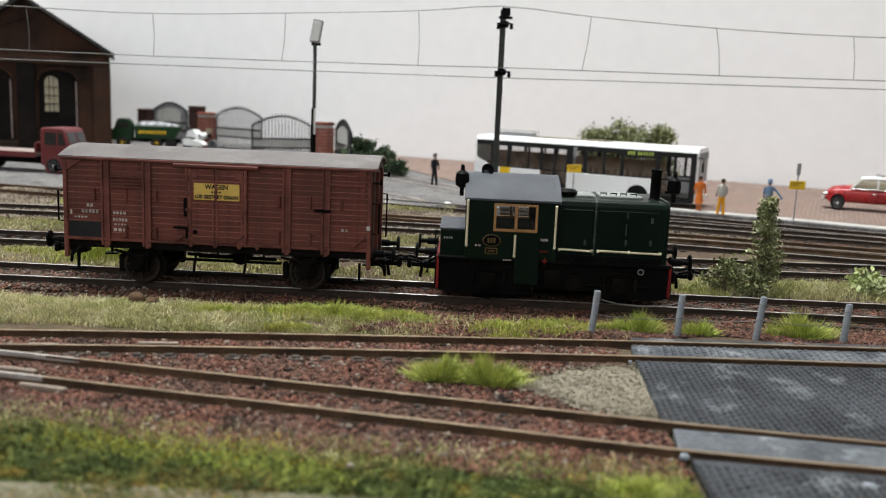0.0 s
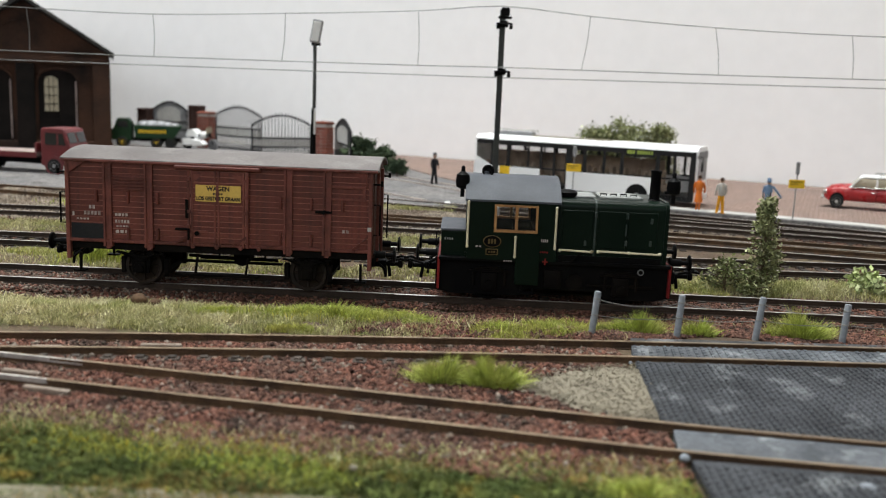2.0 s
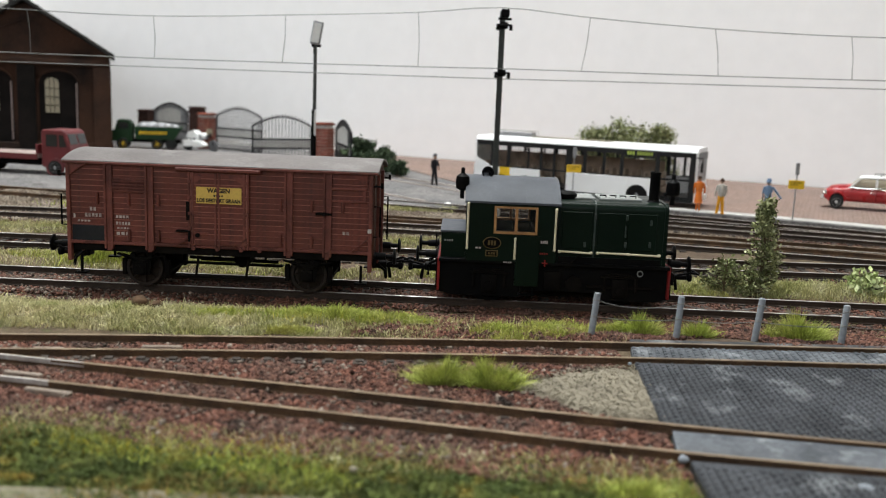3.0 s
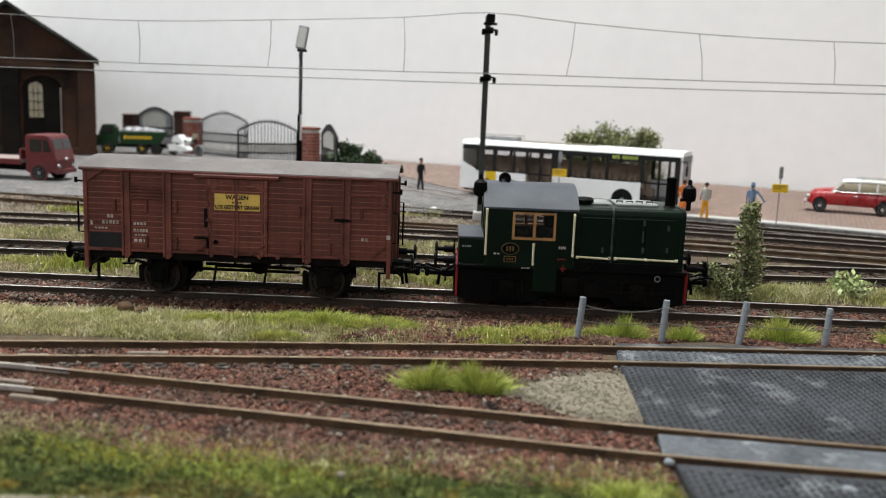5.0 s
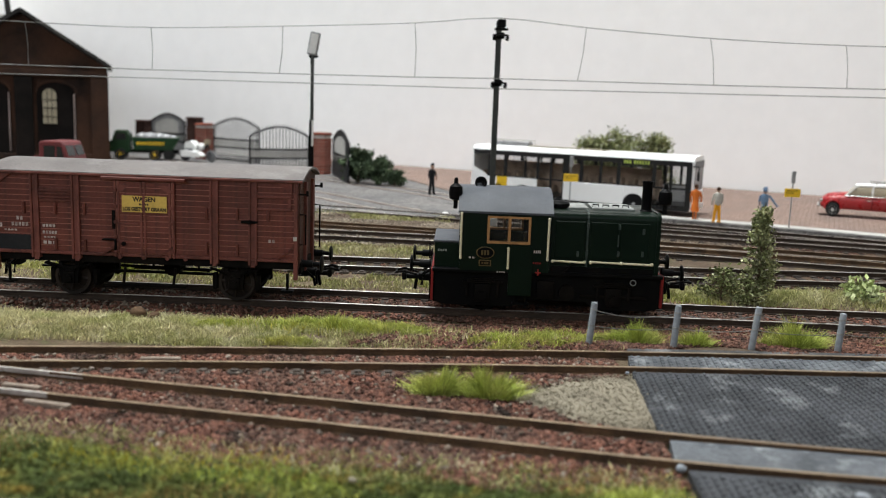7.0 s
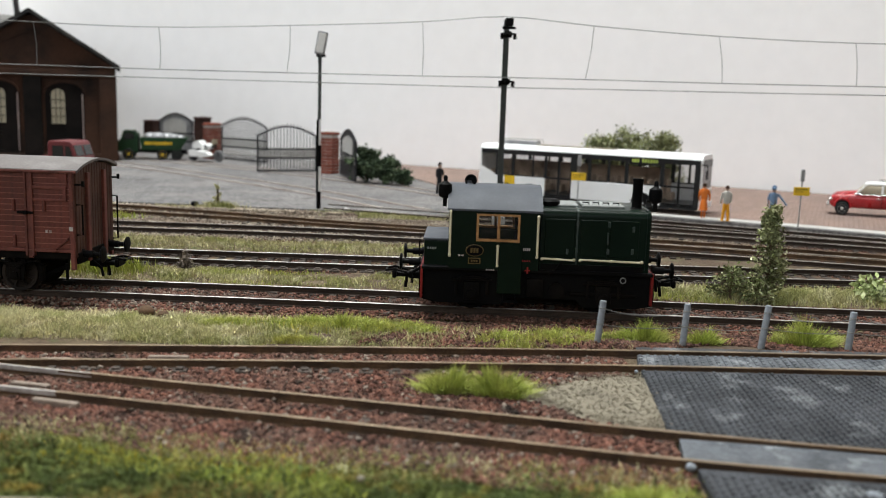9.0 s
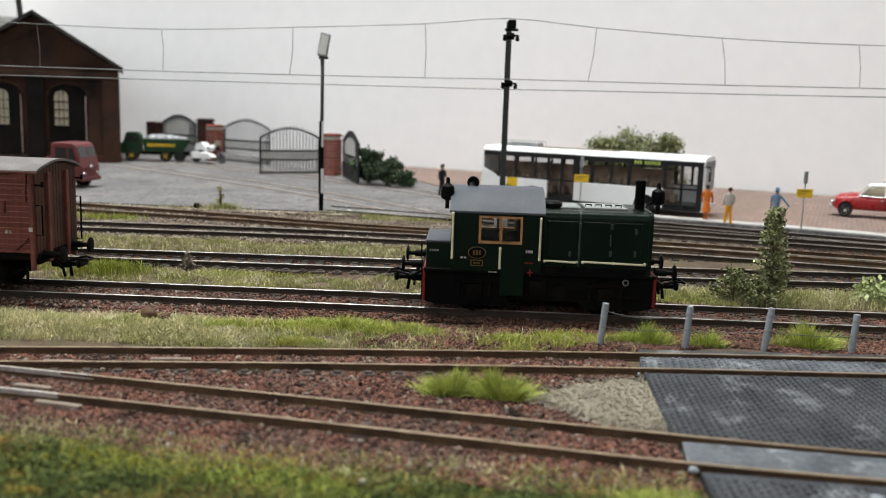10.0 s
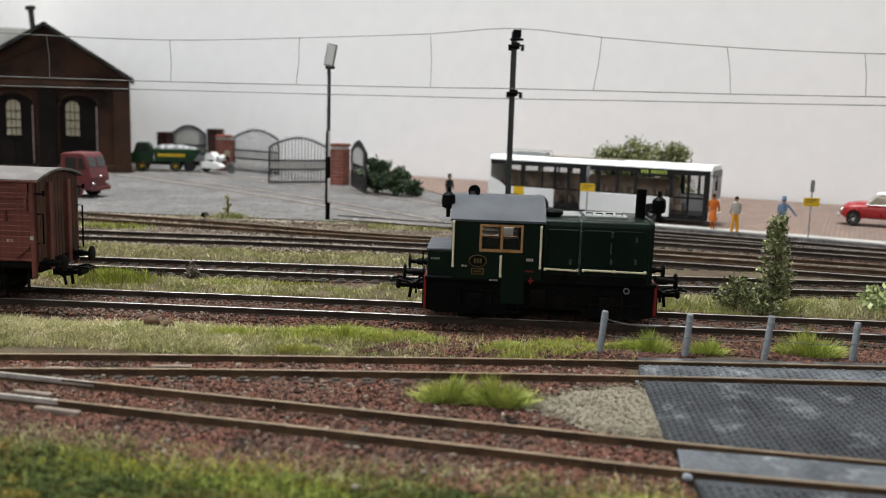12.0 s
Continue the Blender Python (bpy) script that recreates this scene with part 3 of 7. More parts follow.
def bars(name, x0, x1, z, h, y, n, material, parent, label=""):
    """Writing that cannot be read: a row of plain bars on a side wall."""
    bm = B()
    w = (x1 - x0) / n
    for i in range(n):
        bx(bm, x0 + i * w, x0 + i * w + w * 0.68, y - 0.06, y + 0.02, z - h / 2, z + h / 2)
    return part(name, bm, material, parent, label)


WHEELBROWN = paint("brown dusty wheels", (0.022, 0.015, 0.011), 0.6, second=(0.011, 0.0085, 0.007), big=120, amount=0.4, spec=0.15)


def wheelset(parent, x, r, material=WHEELBROWN):
    bm = B()
    rod(bm, (0, -11.5, 0), (0, 11.5, 0), 1.0, 10)
    for s in (-1, 1):
        m = Matrix.Translation((0, s * 8.6, 0)) @ Matrix.Rotation(radians(-90 * s), 4, "X")
        lathe(bm, [(1.8, 1.6), (2.0, 1.9), (2.4, 0.7), (r - 1.3, 0.5), (r - 1.0, 1.3), (r - 0.1, 1.3), (r, -0.6), (r + 0.7, -0.8), (r + 0.7, -1.3), (r - 1.2, -1.3), (1.5, -0.8)], 28, m)
        for k in range(8):
            a = k * math.pi / 4
            rod(bm, (math.cos(a) * 1.8, s * 9.5, math.sin(a) * 1.8), (math.cos(a) * (r - 1.0), s * 9.5, math.sin(a) * (r - 1.0)), 0.38, 5)
    w = part("wheelset", bm, material, parent, "dusty black spoked wheels on an axle", True, at=(x, 0, r))
    return w


def buffer(parent, x, y, z, s, length=7.0, r=2.5):
    m = Matrix.Translation((x, y, z)) @ Matrix.Rotation(radians(90 * s), 4, "Y")
    bm = lathe(B(), [(1.6, 0), (1.6, 0.6), (1.1, 0.6), (1.1, length * 0.55), (0.7, length * 0.55), (0.7, length - 0.9), (r * 0.8, length - 0.9), (r, length - 0.6), (r, length - 0.25), (r * 0.6, length)], 18, m)
    return part("buffer", bm, BLACK, parent, "", True)


def coupler(parent, x, z, s):
    bm = B()
    bx(bm, min(x, x + s * 4.5), max(x, x + s * 4.5), -2.2, 2.2, z - 1.1, z + 1.1, 0.3)
    bx(bm, min(x + s * 4, x + s * 9), max(x + s * 4, x + s * 9), -1.6, 1.6, z - 0.8, z + 0.6, 0.3)
    bx(bm, min(x + s * 8.2, x + s * 9.6), max(x + s * 8.2, x + s * 9.6), -3.2, 3.2, z - 1.0, z + 1.4, 0.4)
    tube(bm, [(x + s * 5, -2.4, z + 0.8), (x + s * 9, -2.6, z + 1.8), (x + s * 11.5, -2.2, z + 1.3), (x + s * 11.5, 2.2, z + 1.3), (x + s * 9, 2.6, z + 1.8), (x + s * 5, 2.4, z + 0.8)], 0.35)
    rod(bm, (x + s * 5, 0, z), (x + s * 5.6, 0, z - 4.2), 0.5, 6)
    return part("coupler", bm, BLACK, parent, "black hook coupling with a loop", True)


def axle_guard(parent, x, y, r):
    """Axle box with its leaf spring and guard plates."""
    s = 1 if y > 0 else -1
    bm = B()
    for d in (-2.6, 2.6):
        prism(bm, [(x + d - 0.6, 10.5), (x + d + 0.6, 10.5), (x + d * 0.75 + 0.5, r - 1.6), (x + d * 0.75 - 0.5, r - 1.6)], y - 0.3, y + 0.3)
    bx(bm, x - 1.7, x + 1.7, y - 0.9, y + 0.9, r - 1.6, r + 1.9, 0.35, 2)
    rod(bm, (x, y, r), (x, y + s * 1.5, r), 1.1, 12)
    for k in range(4):
        w = 7.2 - k * 1.5
        prism(bm, [(x - w, 10.0 - k * 0.45), (x - w * 0.5, 9.2 - k * 0.5), (x, 8.9 - k * 0.5), (x + w * 0.5, 9.2 - k * 0.5), (x + w, 10.0 - k * 0.45),
                   (x + w, 10.4 - k * 0.45), (x + w * 0.5, 9.6 - k * 0.5), (x, 9.3 - k * 0.5), (x - w * 0.5, 9.6 - k * 0.5), (x - w, 10.4 - k * 0.45)], y - 0.8, y + 0.8)
    return part("axle_guard", bm, DIRTBLACK, parent)


# ---- goods wagon ----
def build_wagon():
    w = thing("goods_wagon", (-70.7, 8.25, 0), "red-brown wooden covered goods wagon with a dusty grey roof", "goods wagon")
    L, Y = 45.0, 14.2
    part("underframe", bx(bx(bx(B(), -L, L, -Y + 0.5, -Y + 2, 11.0, 13.6), -L, L, Y - 2, Y - 0.5, 11.0, 13.6), -L, L, -6, 6, 9.8, 12.4), DIRTBLACK, w, "dark steel underframe")
    part("body", bx(B(), -L + 0.3, L - 0.3, -Y - 0.16, Y + 0.16, 13.3, 37.2), JOINTLIT, w, "wagon body with dusty joints and lit plank edges in its colour")
    part("side_sill", bx(B(), -L, L, -Y - 0.75, Y + 0.75, 13.2, 14.2, 0.2), WAGON_POST, w)
    for s in (-1, 1):
        for i in range(17):
            part("rivet", ball(B(), (-40 + i * 5.0, s * (Y + 0.75), 13.7), 0.3, 1), WAGON_POST, w)
    plank = mesh_of("plank", bx(B(), -L + 0.1, L - 0.1, -0.3, 0.3, -0.70, 0.70, 0.08), WAGON_RED)
    for s in (-1, 1):
        for i in range(14):
            p = new("plank", plank)
            p.parent = w
            p.matrix_basis = pose(0, s * Y * MM, (14.95 + i * 1.635) * MM, 0, 0, 0 if s < 0 else 180)
    # sliding door
    for s in (-1, 1):
        d = part("door", bx(B(), -8.6, 8.4, s * Y - 0.9, s * Y + 0.9, 14.2, 35.6, 0.1), JOINTLIT, w, "planked double door on a top rail")
        dp = mesh_of("plank", bx(B(), -8.1, 7.9, -0.3, 0.3, -0.70, 0.70, 0.08), WAGON_RED)
        for i in range(13):
            p = new("plank", dp)
            p.parent = d
            p.matrix_basis = pose(0 if s < 0 else -0.2 * MM, s * (Y + 0.72) * MM, (15.05 + i * 1.635) * MM, 0, 0, 0 if s < 0 else 180)
        for x in (-8.2, -0.4, 8.0):
            part("door_post", bx(bx(B(), x - 0.9, x - 0.2, s * Y - 1.25, s * Y + 1.25, 13.2, 35.8, 0.12), x + 0.2, x + 0.9, s * Y - 1.2, s * Y + 1.2, 13.2, 35.8, 0.12), WAGON_POST, d)
        bm = B()
        for x, k in ((-7.6, 1), (7.4, -1)):
            prism(bm, [(x, 14.2), (x + k * 0.9, 14.2), (x, 17.6)], s * Y - 1.2, s * Y + 1.2)
            prism(bm, [(x + k * 0.2, 34.6), (x + k * 3.4, 34.6), (x + k * 0.2, 32.2)], s * Y - 1.1, s * Y + 1.1)
        part("corner_plate", bm, WAGON_POST, d)
        bm = B()
        for x, k in ((-8.8, -1), (8.2, -1)):
            prism(bm, [(x, 16.9), (x, 16.0), (x + k * 4.2, 13.4), (x + k * 4.9, 13.4)], s * Y - 1.3, s * Y + 1.3)
        part("brace", bm, WAGON_RED, d, "slanting door stop irons")
        part("hinge_bar", bx(bx(B(), -8.0, -2.0, s * Y - 1.25, s * Y + 1.25, 23.0, 23.4), -8.2, -3.0, s * Y - 1.3, s * Y + 1.3, 17.6, 18.1), WAGON_POST, d)
        part("latch", bx(rod(B(), (-6.2, s * (Y + 1.2), 17.2), (-6.2, s * (Y + 1.7), 17.2), 0.7, 8), -9.6, -8.6, s * Y - 1.4, s * Y + 1.4, 21.5, 27, 0.1), BLACK, d)
        part("door_rail", bx(B(), -12.6, 12.3, s * Y - 1.9, s * Y + 1.9, 35.9, 37.0, 0.25), WAGON_RED, w, "red-brown door top rail")
        bm = B()
        for x in (-7.5, -0.4, 6.6, 12.0):
            rod(bm, (x, s * (Y + 0.6), 13.2), (x, s * (Y + 1.5), 13.2), 0.6, 8)
        part("door_roller", bm, WAGON_POST, w)
        # posts, doubled as pressed channels
        for x in (-32.7, -20.6, 20.4, 31.8):
            bm = B()
            for dx in (-0.95, 0.95):
                bx(bm, x + dx - 0.33, x + dx + 0.33, s * Y - 0.95, s * Y + 0.95, 12.0, 37.0, 0.08)
            bx(bm, x - 0.6, x + 0.6, s * Y - 0.5, s * Y + 0.5, 11.4, 37.0)
            part("post", bm, WAGON_POST, w)
        for x in (-L + 0.5, L - 0.5):
            part("corner_post", bx(B(), x - 0.6, x + 0.6, s * Y - 0.8, s * Y + 0.8, 8.0, 37.0, 0.15), WAGON_POST, w)
        # stake loops
        for x, z in ((-36, 26.8), (-26.7, 26.8), (-18, 26.9), (18.1, 27), (27.2, 27), (36.3, 27), (-26.7, 16.2), (-18, 16.2), (18.1, 16.6), (27.2, 16.4)):
            part("stake_loop", bx(B(), x - 0.45, x + 0.45, s * Y - 0.95, s * Y + 0.95, z - 1.8, z + 1.8, 0.2), WAGON_RED, w)
        # louvres and vent flap
        lv = part("louvre", bx(B(), -31.4, -21.8, s * Y - 0.5, s * Y + 0.5, 28.9, 33.1), WAGON_POST, w)
        for i in range(4):
            z = 29.5 + i * 0.98
            part("slat", prism(B(), [(s * Y - 0.9 * s * -1, z), (s * (Y + 1.1), z - 0.4), (s * (Y + 1.1), z - 0.05), (s * Y, z + 0.45)], -31.2, -22.0, "x"), WAGON_POST, lv)
        bm = B()
        for z in (28.9, 32.6):
            bx(bm, 33.0, 43.2, s * Y - 0.9, s * Y + 0.9, z - 0.35, z + 0.35, 0.1)
        part("vent_flap", bx(bm, 42.2, 43.0, s * Y - 0.8, s * Y + 0.8, 28.9, 32.6), WAGON_POST, w)
        for x, k in ((-43.8, 1), (43.4, -1)):
            part("corner_plate", prism(B(), [(x, 36.8), (x + k * 4.6, 36.8), (x + k * 3.8, 36.2), (x, 33.6)], s * Y - 0.9, s * Y + 0.9), WAGON_RED, w)
        for z in (15.0, 19.2, 23.6, 28.2, 33.0):
            part("post_bracket", bx(B(), -9.0, -8.0, s * Y - 1.55, s * Y + 1.55, z - 0.5, z + 0.5, 0.12), WAGON_POST, w)
            part("post_bracket", bx(B(), 7.7, 8.7, s * Y - 1.5, s * Y + 1.5, z - 0.45, z + 0.45, 0.12), WAGON_POST, w)
        part("door_lever", rod(bx(B(), -12.6, -8.4, s * Y - 1.7, s * Y + 1.7, 18.0, 18.5, 0.1), (-8.6, s * (Y + 1.6), 15.2), (-8.6, s * (Y + 1.6), 18.4), 0.35, 6), BLACK, w)
        part("lock", bx(rod(B(), (31.0, s * (Y + 1.0), 25), (31.0, s * (Y + 2.0), 25), 0.6, 8), 28.4, 33.2, s * Y - 1.3, s * Y + 1.3, 24.6, 25.3, 0.1), BLACK, w)
        part("board", bx(B(), -43.6, -33.9, s * Y - 0.42, s * Y + 0.42, 14.0, 18.7), BOARDBLACK, w, "blue-black lettering board low on the side")
        br = B()
        for x in (38.8, ):
            prism(br, [(x, 14.0), (x + 0.6, 14.0), (43.4, 17.2), (43.4, 17.8)], s * Y - 1.0, s * Y + 1.0)
        part("brace", br, WAGON_RED, w)
        part("tag", bx(B(), L - 1.2, L - 0.1, s * Y - 1.0, s * Y + 1.0, 19.8, 21.0), KERB, w, "small white tag")
    # lettering on the side that faces the yard front
    sg = part("sign", bx(B(), -6.5, 6.7, -Y - 1.45, -Y - 0.9, 26.7, 31.5), YELLOW, w, "yellow notice board across both doors")
    words("lettering", "WAGEN", 1.8, (0.1, -Y - 1.5, 30.5), INK, sg)
    bars("lettering", -1.4, 1.6, 29.05, 0.5, -Y - 1.46, 4, INK, sg)
    words("lettering", "LOS GESTORT GRAAN", 1.5, (0.1, -Y - 1.5, 27.6), INK, sg, stretch=0.84)
    part("split", bx(B(), -0.5, 0.3, -Y - 1.6, -Y - 1.4, 26.6, 31.6), WAGON_POST, sg)
    for x0, x1, z, h, n in ((-38.3, -36.2, 23.6, 1.1, 2), (-39.8, -34.6, 21.8, 1.1, 5), (-43.2, -42.4, 21.4, 1.2, 1), (-30.6, -26.6, 21.6, 0.8, 4), (-30.6, -26.2, 19.6, 0.9, 5),
                            (-30.3, -26.4, 18.2, 0.5, 4), (-30.5, -26.3, 16.6, 0.9, 3), (36.4, 38.6, 19.4, 0.9, 2), (-42, -38, 20.0, 0.5, 4)):
        bars("lettering", x0, x1, z, h, -Y - 0.36, n, CHALK, w)
    # roof
    prof_o, prof_i = [], []
    for k in range(15):
        y = -15.4 + k * 30.8 / 14
        z = 37.1 + 2.7 * (1 - (y / 15.4) ** 2)
        prof_o.append((y, z + 0.75))
        prof_i.append((y, z))
    part("roof", prism(B(), prof_o + prof_i[::-1], -46.1, 46.7, "x"), ROOFGREY, w, "curved dusty grey roof", True)
    part("gutter", bx(bx(B(), -45.9, 46.5, -15.7, -15.2, 36.9, 37.6, 0.1), -45.9, 46.5, 15.2, 15.7, 36.9, 37.6, 0.1), WAGON_POST, w)
    for s in (-1, 1):
        pr = [(y, 36.9 + 2.5 * (1 - (y / 15.4) ** 2)) for y in (-13.8, -9, -4.5, 0, 4.5, 9, 13.8)]
        e = part("end_wall", prism(B(), [(-13.8, 11.5)] + pr + [(13.8, 11.5)], s * L - 0.3, s * L + 0.3, "x"), END_SHADED, w)
        for i in range(14):
            y = -12.7 + i * 1.954
            part("board", bx(B(), s * L - 0.5, s * L + 0.5, y - 0.91, y + 0.91, 11.8, 36.8 + 2.4 * (1 - (y / 15.4) ** 2), 0.12), END_SHADED, e)
        for y in (-6.2, 6.2):
            part("post", bx(B(), s * L - 1.4, s * L + 1.4, y - 1.0, y + 1.0, 9.5, 36.6, 0.2), WAGON_POST, e)
        part("beam", bx(B(), s * L - 0.9, s * L + 0.9, -13.4, 13.4, 9.6, 13.0, 0.2), DIRTBLACK, w)
        for y in (-9.8, 9.8):
            buffer(w, s * L, y, 12.2, s)
        coupler(w, s * (L - 1), 8.0, s)
        for y, z in ((-13.4, 18.5), (13.4, 13.5)):
            part("handrail", tube(B(), [(s * (L + 0.4), y, 27.5), (s * (L + 2.2), y, 27.5), (s * (L + 2.2), y, z), (s * (L + 0.4), y, z)], 0.28), BLACK, w, "", True)
        for y in (-13.6, 13.6):
            bm = rod(B(), (s * L, y, 33.5), (s * (L + 2.6), y, 33.5), 0.3, 6)
            rod(bm, (s * (L + 2.6), y, 33.0), (s * (L + 2.6), y, 34.6), 0.45, 6)
            part("lamp_iron", bm, BLACK, w)
        bm = B()
        tube(bm, [(s * L, -2.5, 9), (s * (L + 3), -2.5, 6.5), (s * (L + 3.5), -2.5, 4)], 0.45)
        tube(bm, [(s * L, 2.5, 9), (s * (L + 3), 2.7, 6), (s * (L + 3.2), 2.5, 3.4)], 0.45)
        part("brake_hose", bm, BLACK, w, "", True)
        for y in (-12.9, 12.9):
            bm = bx(B(), s * (L - 3.2) - 1.8, s * (L - 3.2) + 1.8, y - 1.3, y + 1.3, 4.0, 4.5, 0.1)
            rod(bm, (s * (L - 3.2), y, 4.4), (s * (L - 3.2), y, 9.6), 0.45, 6)
            part("step", bm, BLACK, w)
        for x in (0.9 + s * 31.2, 0.9 + s * 18.2):
            bm = bx(B(), x - 0.5, x + 0.5, -9, 9, 4, 5, 0.1)
            for y in (-8.6, 8.6):
                bx(bm, x - 0.7, x + 0.7, y - 1.0, y + 1.0, 3.2, 8.2, 0.2)
            part("brake_beam", bm, DIRTBLACK, w)
    for y in (-13.2, 13.2):
        bm = bx(B(), -13.2, 11.8, y - 1.5, y + 1.5, 4.2, 4.8, 0.12)
        for x in (-7.4, 7.6):
            tube(bm, [(x, y, 4.6), (x + 0.8, y * 1.02, 10)], 0.4)
        part("footboard", bm, DIRTBLACK, w, "long black footboard under the door")
        for x in (-24.0, 25.8):
            axle_guard(w, x, y * 0.93, 5.6)
    part("brake_gear", rod(rod(bx(B(), -16, 16, -1, 1, 5.6, 6.2), (-14, 3, 7), (14, 3, 6.4), 0.5, 6), (4, -3, 8), (4, 3, 8), 2.6, 14), DIRTBLACK, w)
    sets = [wheelset(w, -24.0, 5.6), wheelset(w, 25.8, 5.6)]
    return w, sets


wagon, wagon_sets = build_wagon()


# ---- shunting locomotive ----
def build_loco():
    w = thing("shunting_locomotive", (28.2, 8.25, 0), "small dark green diesel shunting locomotive with a grey cab roof", "locomotive")
    Yc, Yh = 14.6, 13.4
    # frame, running plate and skirts
    bm = B()
    for s in (-1, 1):
        prism(bm, [(-34, 13), (34, 13), (34, 3.2), (30, 2.2), (14, 2.2), (12, 4.4), (-8, 4.4), (-10, 2.2), (-30, 2.2), (-34, 3.2)], s * 12.2 - 0.5, s * 12.2 + 0.5)
        bx(bm, -34, 34, s * 13.4 - 1.4, s * 13.4 + 1.4, 12.4, 13.4, 0.15)
    bx(bm, -33, 33, -11, 11, 8.5, 12.4)
    part("frame", bm, BLACK, w, "black steel frame with skirts")
    for s in (-1, 1):
        part("buffer_beam", bx(B(), s * 34.0 - 0.35, s * 34.0 + 0.35, -14.2, 14.2, 3.6, 13.2, 0.1), SIGNALRED, w, "red buffer beam")
        part("beam_plate", bx(B(), s * 34.3 - 0.25 + 0.25 * s, s * 34.3 + 0.25 + 0.25 * s, -13.4, 13.4, 4.0, 13.2, 0.1), BLACK, w)
        for y in (-9.6, 9.6):
            buffer(w, s * 34.5, y, 13.6, s, 6.4, 2.5)
        coupler(w, s * 34.0, 8.0, s)
        bm = B()
        tube(bm, [(s * 34.5, -4, 11), (s * 37, -4, 9.5), (s * 37.4, -4, 6)], 0.5)
        tube(bm, [(s * 34.5, 4, 11), (s * 37, 4, 9.5), (s * 37.4, 4, 6)], 0.5)
        part("brake_hose", bm, BLACK, w, "", True)
        for x in (-19.0, 19.8):
            bm = bx(B(), x - 2.4, x + 2.4, s * 13.2 - 0.8, s * 13.2 + 0.8, 3.4, 9.0, 0.4, 2)
            rod(bm, (x, s * 13.2, 5.6), (x, s * 15.0, 5.6), 1.3, 14)
            for k in range(3):
                bx(bm, x - 6 + k * 1.4, x + 6 - k * 1.4, s * 13.4 - 0.7, s * 13.4 + 0.7, 9.2 + k * 0.55, 9.65 + k * 0.55, 0.1)
            for d in (-4.6, 4.6):
                rod(bm, (x + d, s * 13.5, 5), (x + d, s * 13.5, 9.4), 0.5, 8)
            part("axle_box", bm, DIRTBLACK, w, "", True)
        bm = B()
        for x in (-9.5, -6.0):
            rod(bm, (x, s * 14.2, 3.0), (x, s * 14.2, 12.6), 0.35, 6)
        for z in (3.2, 6.6):
            bx(bm, -10.2, -5.3, s * 13.6 - 1.3, s * 13.6 + 1.3, z, z + 0.45, 0.1)
        part("step", bm, BLACK, w)
        bm = rod(B(), (6, s * 12.4, 7.2), (6, s * 14.6, 7.2), 2.4, 16)
        bx(bm, -3, 2.2, s * 13.4 - 0.9, s * 13.4 + 0.9, 5.0, 10.6, 0.4, 2)
        rod(bm, (10, s * 13.2, 6.4), (30, s * 13.2, 6.4), 0.6, 6)
        tube(bm, [(3.5, s * 14.4, 12.0), (7.6, s * 14.8, 16.4)], 0.3)
        part("air_tank", bm, DIRTBLACK, w, "", True)
        ring = lathe(B(), [(0.95, 0), (0.95, 0.3), (0.7, 0.3), (0.7, 0.12)], 18, Matrix.Translation((25.4, s * 13.8, 11.0)) @ Matrix.Rotation(radians(90 if s < 0 else -90), 4, "X"))
        bd = part("badge", ring, VENTGREY, w, "round pale maker's badge")
        part("field", rod(B(), (25.4, s * 13.9, 11.0), (25.4, s * 14.25, 11.0), 0.62, 12), BLACK, bd)
        bars("lettering", -15.0, -12.4, 13.0, 0.5, s * 14.9, 4, CHALK, w)
    # low box before the cab
    box = part("battery_box", bx(B(), -33.6, -25.5, -11.5, 11.5, 12.8, 20.8, 0.5, 2), GREEN, w, "low dark green box before the cab")
    part("lid", bx(B(), -33.9, -25.4, -12.0, 12.0, 20.7, 21.4, 0.3, 2), CABGREY, box, "grey lid")
    bars("lettering", -32.6, -29.8, 18.3, 0.6, -11.55, 4, VENTGREY, w)
    part("grip", tube(B(), [(-34.2, -10, 20), (-35.0, -10, 20), (-35.0, -10, 15.5), (-34.2, -10, 15.5)], 0.25), BLACK, box)
    # cab: walls round real window openings
    for s in (-1, 1):
        y0, y1 = s * Yc - 0.45, s * Yc + 0.45
        bm = panel(B(), (-26.0, -18.3, -5.6, 0.2), (13.2, 21.6, 29.2, 30.4), {(1, 1)}, y0, y1)
        wl = part("cab_side", bm, GREEN, w, "dark green cab side")
        win = part("cab_window", panel(B(), (-18.3, -17.6, -12.2, -11.4, -6.2, -5.6), (21.4, 22.1, 28.9, 29.5), {(1, 1), (3, 1)}, y0 - 0.3, y1 + 0.3), WOODFRAME, wl, "varnished wooden double window frame")
        for a, b in ((-17.5, -12.2), (-11.3, -6.4)):
            pane = part("pane", bx(B(), a, b, s * Yc - 0.1, s * Yc + 0.1, 22.1, 28.8), GLASS, win)
            pane.visible_shadow = False
        part("door_panel", bx(B(), -11.6, -4.6, s * Yc - 0.7, s * Yc + 0.7, 6.0, 21.0, 0.15), GREEN, w)
        # handrails
        for x, a, b in ((-25.9, 16.8, 30.2), (-11.9, 14.2, 20.4), (-0.4, 17.1, 29.4)):
            bm = rod(B(), (x, s * (Yc + 1.4), a), (x, s * (Yc + 1.4), b), 0.34, 8)
            for z in (a + 0.2, b - 0.2):
                ball(rod(bm, (x, s * Yc, z), (x, s * (Yc + 1.4), z), 0.3, 6), (x, s * (Yc + 1.4), z), 0.5, 1)
            part("handrail", bm, CREAM, w, "cream painted handrail", True)
